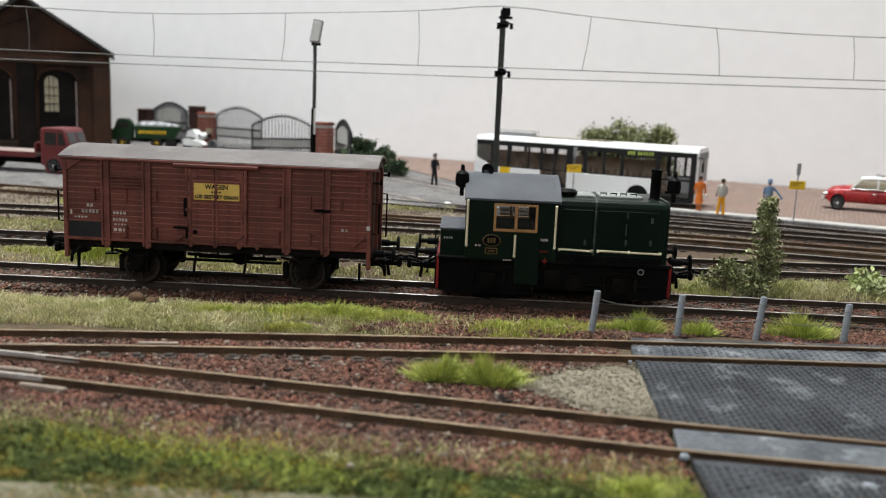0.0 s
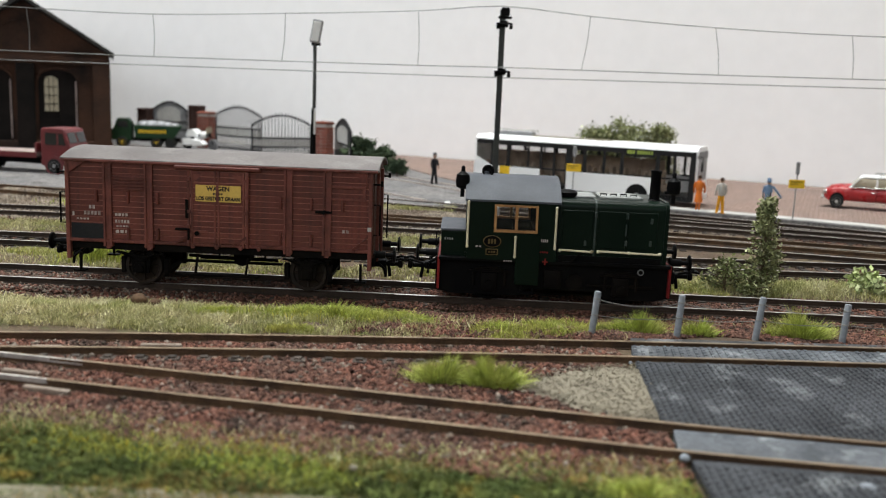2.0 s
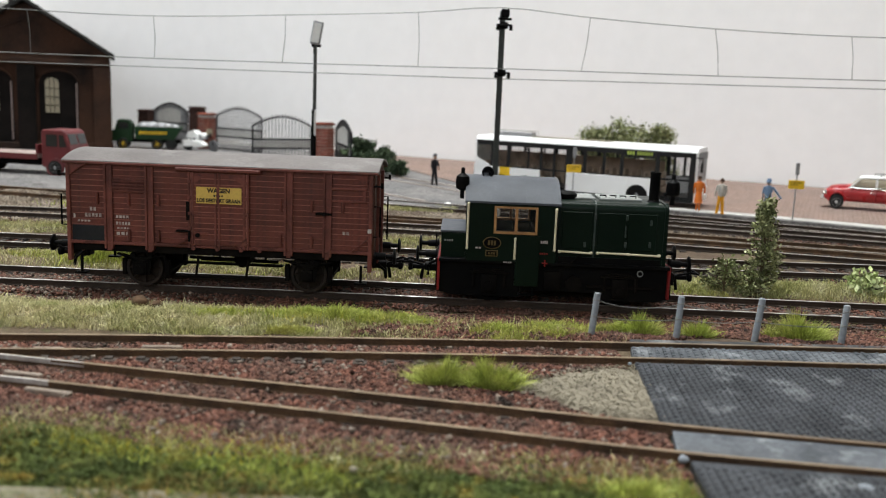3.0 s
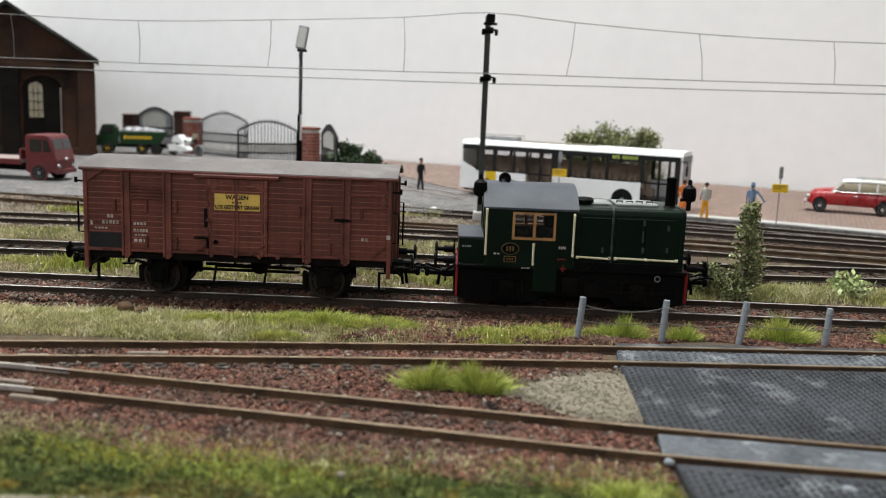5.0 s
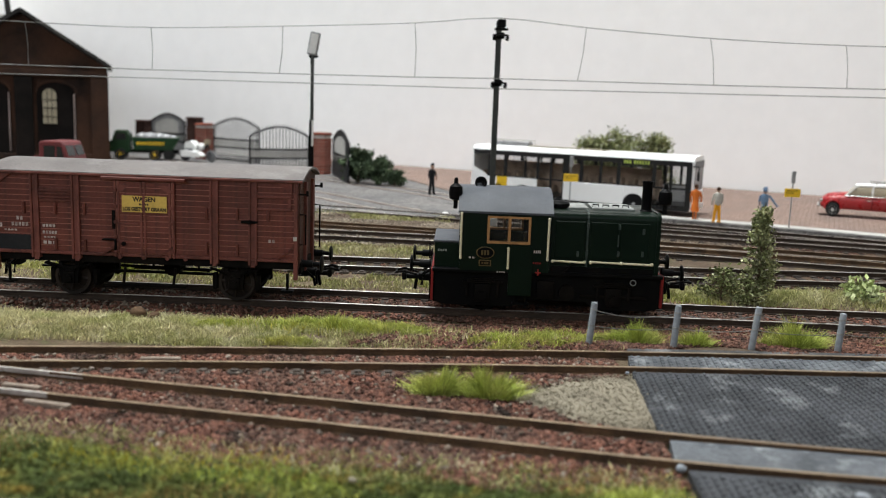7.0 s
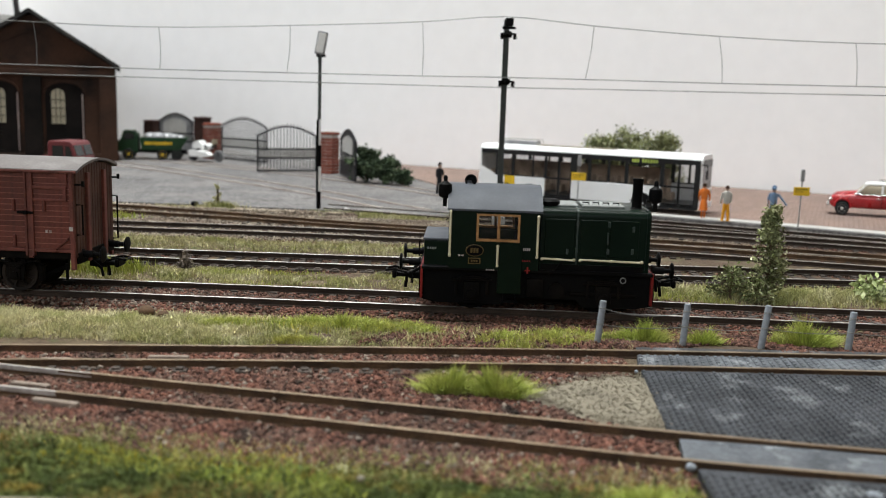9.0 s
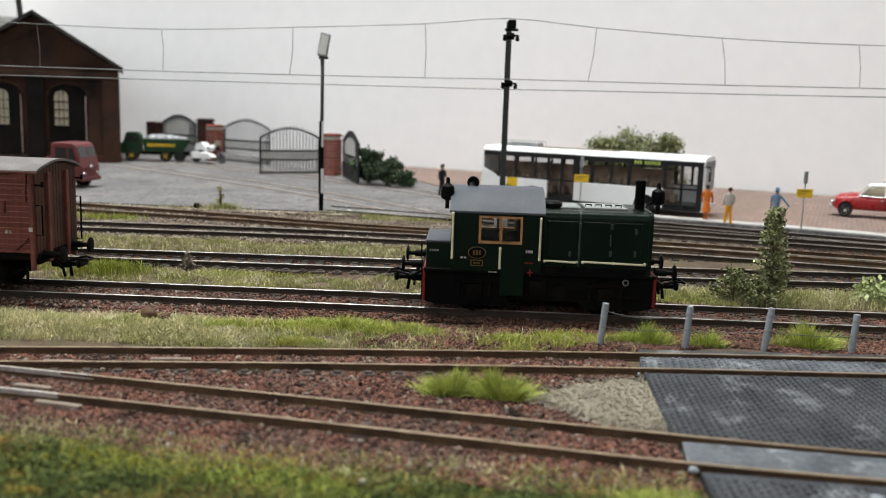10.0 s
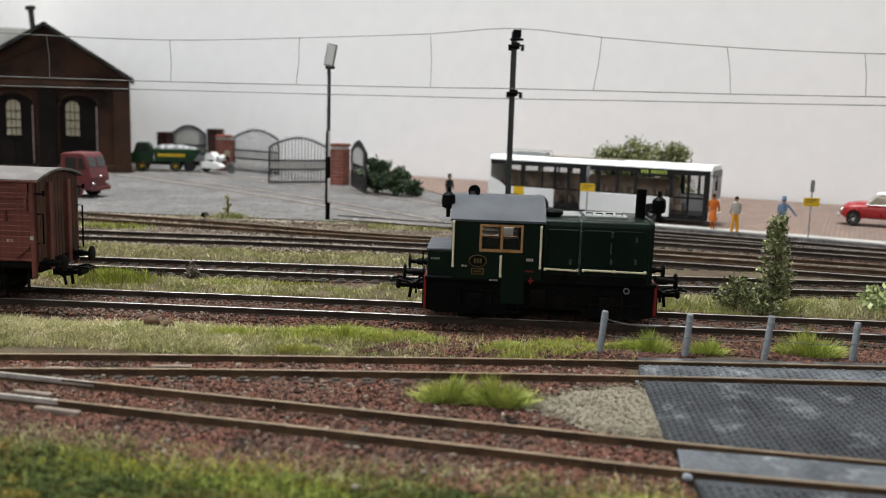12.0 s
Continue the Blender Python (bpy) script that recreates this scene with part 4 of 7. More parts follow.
        for a, b in ((1.2, 10.6), (12.4, 30.4)):
            bm = rod(B(), (a, s * (Yh + 1.3), 16.9), (b, s * (Yh + 1.3), 16.6), 0.31, 8)
            for x in (a, b, (a + b) / 2 if b > 12 else b):
                ball(rod(bm, (x, s * Yh, 16.7), (x, s * (Yh + 1.3), 16.7), 0.3, 6), (x, s * (Yh + 1.3), 16.75), 0.55, 1)
            part("handrail", bm, CREAM, w, "cream painted handrail", True)
        # plates and small writing
        m = Matrix.Translation((-18.6, s * (Yc + 0.45), 18.6)) @ Matrix.Rotation(radians(90 if s < 0 else -90), 4, "X") @ Matrix.Diagonal((1.5, 1, 1, 1))
        pl = part("number_plate", lathe(B(), [(1.75, -0.1), (1.75, 0.2), (1.55, 0.28), (1.45, 0.15)], 24, m), BLACK, w, "oval number plate with a dull brass rim")
        rim = lathe(B(), [(1.78, 0.0), (1.78, 0.24), (1.6, 0.3), (1.6, 0.0)], 24, m)
        part("rim", rim, OCHRE, pl)
        bars("lettering", -19.8, -17.2, 18.6, 1.4, s * (Yc + 0.62), 3, OCHRE, pl)
        pl = part("works_plate", bx(B(), -20.4, -16.8, s * (Yc + 0.5) - 0.12, s * (Yc + 0.5) + 0.12, 14.6, 16.4), OCHRE, w, "small brass works plate")
        part("field", bx(B(), -20.1, -17.1, s * (Yc + 0.55) - 0.12, s * (Yc + 0.55) + 0.12, 14.85, 16.15), BLACK, pl)
        bars("lettering", -19.6, -17.4, 15.5, 0.6, s * (Yc + 0.7), 3, OCHRE, pl)
        bars("lettering", -4.4, -2.2, 19.4, 0.8, s * (Yc + 0.46), 4, CHALK, w)
        bars("lettering", -23.4, -21.4, 17.0, 0.5, s * (Yc + 0.46), 2, CHALK, w)
        bars("lettering", -4.6, -2.0, 16.0, 0.5, s * (Yc + 0.46), 4, SIGNALRED, w)
        part("cross_mark", bx(bx(B(), -3.1, -2.7, s * (Yc + 0.5) - 0.08, s * (Yc + 0.5) + 0.08, 12.2, 14.2), -3.7, -2.1, s * (Yc + 0.5) - 0.1, s * (Yc + 0.5) + 0.1, 13.0, 13.35), SIGNALRED, w)
    for x in (-26.0, -0.2):
        bm = panel(B(), (-Yc + 0.5, -11, -3, 3, 11, Yc - 0.5), (13.2, 22.5, 29.2, 31.5), {(1, 1), (3, 1)}, x - 0.4, x + 0.4, "x")
        prism(bm, [(-10.5, 31.5), (10.5, 31.5), (7, 34.2), (-7, 34.2)], x - 0.4, x + 0.4, "x")
        e = part("cab_end", bm, GREEN, w, "dark green cab end with two windows")
        for a, b in ((-11, -3), (3, 11)):
            pane = part("pane", bx(B(), x - 0.1, x + 0.1, a, b, 22.5, 29.2), GLASS, e)
            pane.visible_shadow = False
    part("cab_floor", bx(B(), -25.6, -0.6, -14, 14, 13.0, 14.0), DIRTBLACK, w)
    part("control_desk", bx(B(), -6, -1, -8, 8, 14, 22.0, 0.5), DIRTBLACK, w)
    po, pi = [], []
    for k in range(21):
        u = -1 + k / 10
        y = 15.7 * u
        z = 30.2 + 6.2 * (1 - abs(u) ** 2.3)
        po.append((y, z + 0.6))
        pi.append((y, z))
    roof = part("cab_roof", prism(B(), po + pi[::-1], -26.9, 0.9, "x"), CABGREY, w, "curved matt grey cab roof", True)
    for x in (-18, -9):
        part("seam", prism(B(), [(y, z + 0.06) for y, z in po] + [(y, z - 0.2) for y, z in po[::-1]], x - 0.15, x + 0.15, "x"), CABGREY, roof, "", True)
    part("lamp_foot", lathe(B(), [(1.9, 0), (1.6, 0.6), (0.9, 0.9), (0.8, 1.6)], 16, Matrix.Translation((-20.9, -2, 36.2))), CABGREY, roof, "", True)
    bm = lathe(B(), [(1.2, -1.2), (1.75, -0.5), (1.85, 0.7), (1.4, 0.8), (1.0, -0.5)], 20, Matrix.Translation((-20.4, -2, 37.9)) @ Matrix.Rotation(radians(78), 4, "X"))
    part("roof_lamp", bm, BLACK, w, "round black lamp on the cab roof", True)
    # lanterns at both ends
    for x, y, z in ((-27.9, -9, 33.0), (34.6, -7.0, 33.4)):
        bm = lathe(B(), [(0.8, 0), (1.9, 0.6), (2.1, 2.2), (1.9, 4.2), (1.1, 4.8), (0.6, 5.2), (0.6, 6.4), (0.3, 6.8)], 16, Matrix.Translation((x, y, z)))
        rod(bm, (x, y, z + 1), (x + (2.2 if x < 0 else -2.6), y, z + 0.6), 0.5, 8)
        bx(bm, x - 0.6, x + 0.6, y - 0.6, y + 0.6, z - 2.4, z + 0.4)
        part("lantern", bm, BLACK, w, "black end lantern", True)
    # bonnet
    prof = []
    for k in range(7):
        a = radians(90 * k / 6)
        prof.append((-Yh + 2.2 - 2.2 * math.cos(a), 29.2 + 2.2 * math.sin(a)))
    prof = [(-Yh, 13.2)] + prof + [(-y, z) for y, z in prof[::-1]] + [(Yh, 13.2)]
    hood = part("bonnet", prism(B(), prof, 0.6, 31.9, "x"), GREEN, w, "dark green rounded engine bonnet", True)
    part("bonnet_front", prism(B(), [(y * 1.015, 13.2 + (z - 13.2) * 1.015) for y, z in prof], 31.5, 32.6, "x"), GREEN, w, "", True)
    part("radiator", bx(B(), 32.5, 33.0, -9, 9, 15, 28), BLACK, w)
    for x in (11.3, ):
        part("hinge_strip", prism(B(), [(y * 1.012, 13.2 + (z - 13.2) * 1.012) for y, z in prof], x - 0.25, x + 0.25, "x"), HINGE, hood, "", True)
    for s in (-1, 1):
        for a, b in ((12.2, 20.3), (20.8, 29.4), (1.8, 10.6)):
            part("bonnet_door", bx(B(), a, b, s * Yh - 0.25, s * Yh + 0.25, 17.6, 28.6, 0.2), GREEN, hood)
        bm = B()
        for x, z in ((20.5, 27.4), (20.5, 19.4), (27.6, 26.2), (27.6, 19.6), (11.3, 27.4), (11.3, 19.4), (8.6, 19.0)):
            bx(bm, x - 0.35, x + 0.35, s * Yh - 0.5, s * Yh + 0.5, z - 0.8, z + 0.8, 0.1)
        bx(bm, 20.1, 20.45, s * Yh - 0.7, s * Yh + 0.7, 21.6, 25.0, 0.1)
        part("hinge", bm, HINGE, hood, "small hinges and latches with highlights in the colour")
        part("sill", bx(B(), 1, 31, s * Yh - 0.5, s * Yh + 0.5, 13.2, 15.2, 0.1), BLACK, hood)
    part("top_cover", bx(B(), 5.0, 12.2, -6, 6, 31.2, 32.0, 0.25), VENTGREY, w, "pale grey bonnet cover")
    tc = part("top_cover", bx(B(), 13.4, 26.0, -6, 6, 31.2, 32.1, 0.25), VENTGREY, w, "pale grey bonnet cover with handles")
    for x in (14.5, 17.5, 20.5, 23.5):
        part("handle", tube(B(), [(x - 0.9, -4, 31.8), (x - 0.9, -4, 32.7), (x + 0.9, -4, 32.7), (x + 0.9, -4, 31.8)], 0.22), BLACK, tc)
    part("air_filter", lathe(B(), [(2.6, 0), (3.1, 0.3), (3.1, 1.5), (2.4, 2.1), (0.5, 2.3)], 20, Matrix.Translation((3.6, -4, 31.3))), BLACK, w, "round black air filter", True)
    part("chimney", lathe(B(), [(2.0, 0), (1.55, 0.5), (1.5, 8.2), (1.65, 8.4), (1.65, 9.0), (1.25, 9.0), (1.2, 7.5)], 18, Matrix.Translation((29.7, -4.5, 31.4))), BLACK, w, "black exhaust chimney", True)
    part("driver_seat", bx(bx(B(), -22, -18, -5, 5, 14, 19, 0.6), -23, -22, -5, 5, 18, 24, 0.4), DIRTBLACK, w)
    return w, [wheelset(w, -19.0, 5.4, BLACK), wheelset(w, 19.8, 5.4, BLACK)]


loco, loco_sets = build_loco()

BRICK = paint("sooty brown brick", (0.052, 0.024, 0.014), 0.9, second=(0.014, 0.009, 0.007), third=(0.007, 0.006, 0.006), big=14, fine=1100, amount=0.5, bump=0.5, bump_size=700)
# Darkened pier brick: the shade on the far piers is put into the colour.
SHADEPIER = paint("pier brick with shade in its colour", (0.055, 0.026, 0.020), 0.9, second=(0.035, 0.019, 0.016), big=90, fine=1100, amount=0.4, bump=0.3, object_random=0.25)
PIERBRICK = paint("red pier brick", (0.23, 0.075, 0.050), 0.9, second=(0.16, 0.055, 0.042), big=90, fine=1100, amount=0.4, bump=0.3, object_random=0.25)
SOOT = paint("tarred black doors", (0.006, 0.005, 0.0045), 0.9, second=(0.012, 0.009, 0.008), big=40, fine=900, amount=0.5, spec=0.1)
SLATE = paint("dark slate roof edge", (0.014, 0.013, 0.013), 0.8, second=(0.05, 0.046, 0.044), big=40)
PALEGLASS = paint("pale window with dust and painted reflection", (0.34, 0.30, 0.22), 0.35, second=(0.32, 0.28, 0.2), big=80, amount=0.2, bump=0)
BUSWHITE = paint("glossy white bus paint", (0.82, 0.82, 0.82), 0.3, second=(0.78, 0.78, 0.78), big=20, amount=0.03, bump=0, spec=0.5)
BUSBLACK = paint("black bus trim", (0.014, 0.014, 0.015), 0.35, big=60, amount=0.2, bump=0, spec=0.3)
TAN = paint("tan bus interior", (0.60, 0.46, 0.35), 0.8, second=(0.22, 0.16, 0.12), big=60, amount=0.2, bump=0)
SUNYELLOW = paint("yellow sticker", (0.72, 0.46, 0.02), 0.5, big=60, amount=0.05, bump=0)
TYRE = paint("black rubber tyre", (0.02, 0.02, 0.02), 0.8, big=100, amount=0.3, spec=0.2)
HUB = paint("grey wheel hub", (0.32, 0.32, 0.33), 0.45, metal=0.4, big=100, amount=0.2)
TRUCKRED = paint("maroon truck paint", (0.125, 0.018, 0.020), 0.4, second=(0.095, 0.016, 0.018), big=60, amount=0.15, bump=0, spec=0.4)
CARRED = paint("bright red car paint", (0.33, 0.014, 0.017), 0.28, big=60, amount=0.08, bump=0, spec=0.5)
WAGGREEN = paint("dark green cart paint", (0.008, 0.034, 0.009), 0.5, second=(0.006, 0.024, 0.008), big=60, amount=0.2, bump=0)
BEDGREY = paint("worn grey truck bed", (0.30, 0.24, 0.22), 0.8, second=(0.2, 0.15, 0.14), big=50, amount=0.3)
CHROME = paint("chrome trim", (0.6, 0.6, 0.6), 0.2, metal=1.0, big=60, amount=0.05, bump=0)
IRON = paint("black iron gate", (0.022, 0.022, 0.024), 0.6, big=100, amount=0.3, spec=0.2)
WHITEPAINT = paint("matt white paint", (0.75, 0.75, 0.74), 0.6, second=(0.66, 0.66, 0.65), big=60, amount=0.1, bump=0.05)
DARKGLASS = paint("dark tinted glass", (0.02, 0.022, 0.022), 0.08, big=60, amount=0.1, bump=0, spec=0.6)
LED = paint("green-yellow destination letters", (0.42, 0.52, 0.10), 0.6, amount=0.1, bump=0)


def wheel(parent, x, y, z, r, w=2.6, hub=HUB):
    s = 1 if y > 0 else -1
    m = Matrix.Translation((x, y, z)) @ Matrix.Rotation(radians(-90 * s), 4, "X")
    t = part("wheel", lathe(B(), [(r * 0.6, w * 0.5), (r * 0.92, w * 0.5), (r, w * 0.3), (r, -w * 0.3), (r * 0.9, -w * 0.5), (r * 0.5, -w * 0.5)], 22, m), TYRE, parent, "", True)
    part("rim", lathe(B(), [(r * 0.62, w * 0.3), (r * 0.6, w * 0.52), (r * 0.45, w * 0.4), (r * 0.25, w * 0.45), (r * 0.2, w * 0.62), (r * 0.05, w * 0.65)], 18, m), hub, t, "", True)
    return t


# ---- city bus, its front towards +x ----
def build_bus():
    w = thing("city_bus", (77.5, 295.5, -0.2), "white single-deck city bus with dark windows, yellow sticker", "bus", rz=-25)
    w.scale = (1.03, 1.0, 1.02)
    Y = 14.5
    part("floor_pan", bx(B(), -66, 66, -13, 13, 3.4, 6.0), BUSBLACK, w)
    prof = [(-Y, 31.2), (-Y + 0.5, 32.8), (-Y + 1.8, 33.8), (-Y + 4, 34.2), (Y - 4, 34.2), (Y - 1.8, 33.8), (Y - 0.5, 32.8), (Y, 31.2)]
    part("roof", prism(B(), prof, -67.5, 67.5, "x"), BUSWHITE, w, "white roof", True)
    unit = part("roof_unit", bx(B(), -59, -36, -1, 7, 34.1, 36.6, 0.5, 2), HUB, w, "grey roof unit with rails")
    for y in (-1.5, 7.5):
        part("rail", tube(B(), [(-61, y, 34.2), (-60.5, y, 37.4), (-35, y, 37.4), (-34.5, y, 34.2)], 0.35), KERB, unit)
    part("roof_panel", bx(B(), -35, 14, -5, 5, 34.1, 34.7, 0.2), SAND, w, "beige roof panel")
    for s in (-1, 1):
        y0, y1 = s * Y - 0.5, s * Y + 0.5
        # lower white panels; doors only on the near side, plain panels opposite
        near = s < 0
        spans = ((-66.5, -39.8), (-27.6, -24.6), (-8.2, 28.6), (40.8, 45.0)) if near else ((-66.5, -39.8), (-27.6, 28.6), (40.8, 66))
        bm = B()
        for a, b in spans:
            bx(bm, a, b, y0, y1, 4.2, 15.6, 0.25)
        for x in (-33.7, 34.7):
            for k in range(8):
                t0, t1 = math.pi * k / 8, math.pi * (k + 1) / 8
                prism(bm, [(x + 6.1 * math.cos(t0), 5 + 6.1 * math.sin(t0)), (x + 6.1 * math.cos(t0), 15.5), (x + 6.1 * math.cos(t1), 15.5), (x + 6.1 * math.cos(t1), 5 + 6.1 * math.sin(t1))], y0, y1)
        part("side_panel", bm, BUSWHITE, w, "white lower side panels")
        part("skirt", bx(B(), -65.5, 65.5, s * (Y - 0.6) - 0.4, s * (Y - 0.6) + 0.4, 3.0, 5.0), BUSBLACK, w)
        # band of windows
        part("band", bx(bx(B(), -66.8, 66.5, y0, y1, 28.6, 31.4), -66.8, 66.5, y0 + 0.1, y1 - 0.1, 15.2, 16.2), BUSBLACK, w, "black window band")
        edges = (-66.8, -57, -55, -46.5, -44.5, -33, -32, -25.2, -23.6, -16.8, -15.4, -8.8, -5, 1.8, 3.8, 13.6, 15.2, 24, 26, 44.4, 46.6, 54.4, 55.8, 63.6, 66.6)
        for i in range(0, len(edges) - 1, 2):
            a, b = edges[i], edges[i + 1]
            lo = 4.2 if near and (-24 < a < -9 or a > 46) else 16.0
            pane = part("pane", bx(B(), a, b, s * Y - 0.2, s * Y + 0.2, lo, 28.8), BUSGLASS, w)
            pane.visible_shadow = False
            if b < 66:
                part("pillar", bx(B(), b, edges[i + 2] if i + 2 < len(edges) else b + 1, y0 + 0.05, y1 - 0.05, lo, 28.8), BUSBLACK, w)
        part("rear_fillet", prism(B(), [(-67.4, 15), (-56, 15), (-59.5, 17.2), (-66.2, 20.6), (-66.6, 31), (-67.4, 31)], y0 - 0.1, y1 + 0.1), BUSWHITE, w)
        for x in (-33.7, 34.7):
            wheel(w, x, s * 13.2, 5.0, 5.0)
    part("destination", bx(B(), 26.4, 44, -Y - 0.62, -Y - 0.4, 27.2, 31.0), BUSBLACK, w, "dark destination display")
    bars("lettering", 27.8, 32.4, 29.4, 2.0, -Y - 0.62, 3, LED, w)
    bars("lettering", 33.6, 43.0, 29.4, 2.0, -Y - 0.62, 6, LED, w)
    part("sticker", bx(B(), -50.8, -44.0, -Y - 0.62, -Y - 0.4, 8.2, 15.6), SUNYELLOW, w, "bright yellow square")
    bars("lettering", -54, -47.5, 10.4, 1.2, -Y - 0.66, 5, INK, w)
    seat = mesh_of("seat", bx(bx(B(), -1.8, 1.8, -4, 4, 6, 10.5, 0.5), -2.2, -1.0, -4, 4, 10, 18.5, 0.5), TAN)
    for i in range(15):
        for y in (-7.5, 7.5):
            x = -60 + i * 7.6
            if y < 0 and (-25 < x < -8 or x > 44):
                continue
            so = new("seat", seat)
            so.parent = w
            so.location = (x * MM, y * MM, 0)
    part("lining", bx(B(), -65, 44, 13.2, 13.7, 6, 24), TAN, w, "tan inner lining of the far side")
    for x in (-33.7, 34.7):
        rim = lathe(B(), [(6.3, -0.3), (6.3, 0.35), (5.5, 0.35), (5.5, -0.3)], 26, Matrix.Translation((x, -Y - 0.35, 5.0)) @ Matrix.Rotation(radians(90), 4, "X"))
        bmesh.ops.bisect_plane(rim, geom=list(rim.verts) + list(rim.edges) + list(rim.faces), plane_co=(0, 0, 4.0), plane_no=(0, 0, -1), clear_outer=True)
        part("wheel_arch", rim, BUSBLACK, w, "black wheel arch edge", True)
    # ends
    front = part("front", bx(bx(bx(B(), 66.2, 68.2, -Y, Y, 3.6, 14.5, 0.5, 2), 66.4, 67.8, -Y, -Y + 1.2, 14, 31.5), 66.4, 67.8, Y - 1.2, Y, 14, 31.5), BUSWHITE, w, "white front")
    # Opaque grey pane: the windscreen's reflection is put into its colour.
    part("windscreen", bx(B(), 66.8, 67.6, -Y + 0.8, Y - 0.8, 14.4, 27.5), HUB, front, "windscreen with a pale reflection in the colour")
    part("front_header", bx(B(), 66.5, 67.9, -Y + 0.8, Y - 0.8, 27.4, 31.5), BUSBLACK, front)
    part("bumper", bx(B(), 67.6, 69.0, -Y + 0.5, Y - 0.5, 3.4, 7.0, 0.4), BUSWHITE, front)
    part("mirror", bx(tube(B(), [(67, -Y, 29), (70.4, -Y - 1, 29), (70.6, -Y - 1, 26)], 0.35), 69.8, 71.0, -Y - 2, -Y, 21, 26.4, 0.3), BUSBLACK, front)
    rear = part("rear", bx(bx(B(), -68.4, -66.4, -Y, Y, 4.0, 16.4, 0.6, 2), -67.8, -66.6, -Y, Y, 16, 31.6, 0.3), BUSWHITE, w, "white rear")
    for y in (-12.6, 12.6):
        part("tail_light", bx(B(), -68.7, -67.9, y - 1.0, y + 1.0, 10, 14, 0.2), SIGNALRED, rear)
    return w


BUSGLASS = glassy("bus glass", (0.02, 0.02, 0.02), 0.05, 0.88)
build_bus()


# ---- engine shed with a gabled front ----
def build_shed():
    w = thing("engine_shed", (-301, 505, -0.7), "sooty dark brick engine shed with arched windows", "building", rz=21)
    # local x runs to the left corner at -150, the gable faces -y
    W2, H, P = -130.0, 79.0, 120.0
    mid = W2 / 2
    wl = part("wall", prism(B(), [(0, 0), (0, H), (mid, P), (W2, H), (W2, 0)], 4, 150), BRICK, w, "sooty brick walls")
    part("plinth", bx(B(), W2 - 1.5, 1.5, 0, 8, 0, 6, 0.4), BRICK, w)
    # piers and arches stand proud of the face
    for a, b, m in ((-13, 0.8, BRICK), (W2 - 0.8, W2 + 13, BRICK), (mid - 7, mid + 7, SOOT)):
        part("pilaster", bx(B(), a, b, -0.5, 4.5, 0, 70, 0.4), m, w)
    part("frieze", bx(B(), W2 - 0.6, 0.6, -0.8, 4.4, 70, 75.5, 0.4), BRICK, w, "brick band under the gable")
    part("gable_trim", prism(B(), [(-14, 84.5), (mid, 109), (W2 + 14, 84.5), (W2 + 14, 82.5), (mid, 106.5), (-14, 82.5)], 2.6, 4.5), BRICK, w)
    for a, b, c, xw in ((-55.6, -25.4, -40.5, -45.6), (-105.5, -75.4, -90.4, -91.1)):
        arch = [(a, 0)] + [(c - (b - a) / 2 * math.cos(math.pi * k / 10), 56 + 9 * math.sin(math.pi * k / 10)) for k in range(11)] + [(b, 0)]
        dr = part("gate_bay", prism(B(), arch, 3.2, 5), SOOT, w, "tarred black double doors in an arched bay")
        for x in (xw, ):
            pts = [(x - 5.3, 31), (x + 5.3, 31)] + [(x + 5.3 * math.cos(math.pi * k / 8), 55 + 5 * math.sin(math.pi * k / 8)) for k in range(9)]
            win = part("window", prism(B(), pts, 2.4, 3.4), PALEGLASS, dr, "dusty pale arched window")
            bm = B()
            for k in (-1.8, 1.8):
                bx(bm, x + k - 0.25, x + k + 0.25, 2.0, 3.0, 31, 59.5)
            for z in (37, 44, 51):
                bx(bm, x - 5.3, x + 5.3, 2.0, 3.0, z - 0.3, z + 0.3)
            part("glazing_bar", bm, SOOT, win)
        part("seam", bx(B(), c - 0.3, c + 0.3, 2.8, 3.4, 0, 30), BLACK, dr)
        part("door_edge", bx(B(), b - 1.6, b - 0.6, 1.6, 3.6, 8, 56, 0.2), BEDGREY, dr, "worn pale door edge")
        part("arch_ring", tube(B(), [(c - (b - a) / 2 * 1.04 * math.cos(math.pi * k / 12), 2.6, 56.5 + 10 * math.sin(math.pi * k / 12)) for k in range(13)], 1.3, 6), BRICK, w, "", True)
    for s in (0, 1):
        x0, x1 = (4, mid) if s == 0 else (W2 - 4, mid)
        z0, z1 = H - 1.5, P + 1.2
        part("roof", prism(B(), [(x0, z0), (x0, z0 + 3.2), (x1, z1 + 3.2), (x1, z1)], -3, 155), SLATE, w, "dark slate roof")
    part("chimney", rod(rod(B(), (mid - 15, 90, P - 22), (mid - 18.5, 90, P + 21), 2.4, 14), (mid - 18.5, 90, P + 21), (mid - 18.8, 90, P + 24), 4.4, 14), SLATE, w, "dark leaning chimney pipe with a cap")
    return w


build_shed()
hall = thing("far_hall", (-520, 640, -0.7), "pale hall with a light grey roof behind the shed", "building", rz=21)
part("wall", bx(B(), -120, 60, 0, 120, 0, 100), BEDGREY, hall)
part("roof", prism(B(), [(-125, 99), (65, 99), (65, 131), (-125, 131)], -4, 118), KERB, hall, "light grey roof")


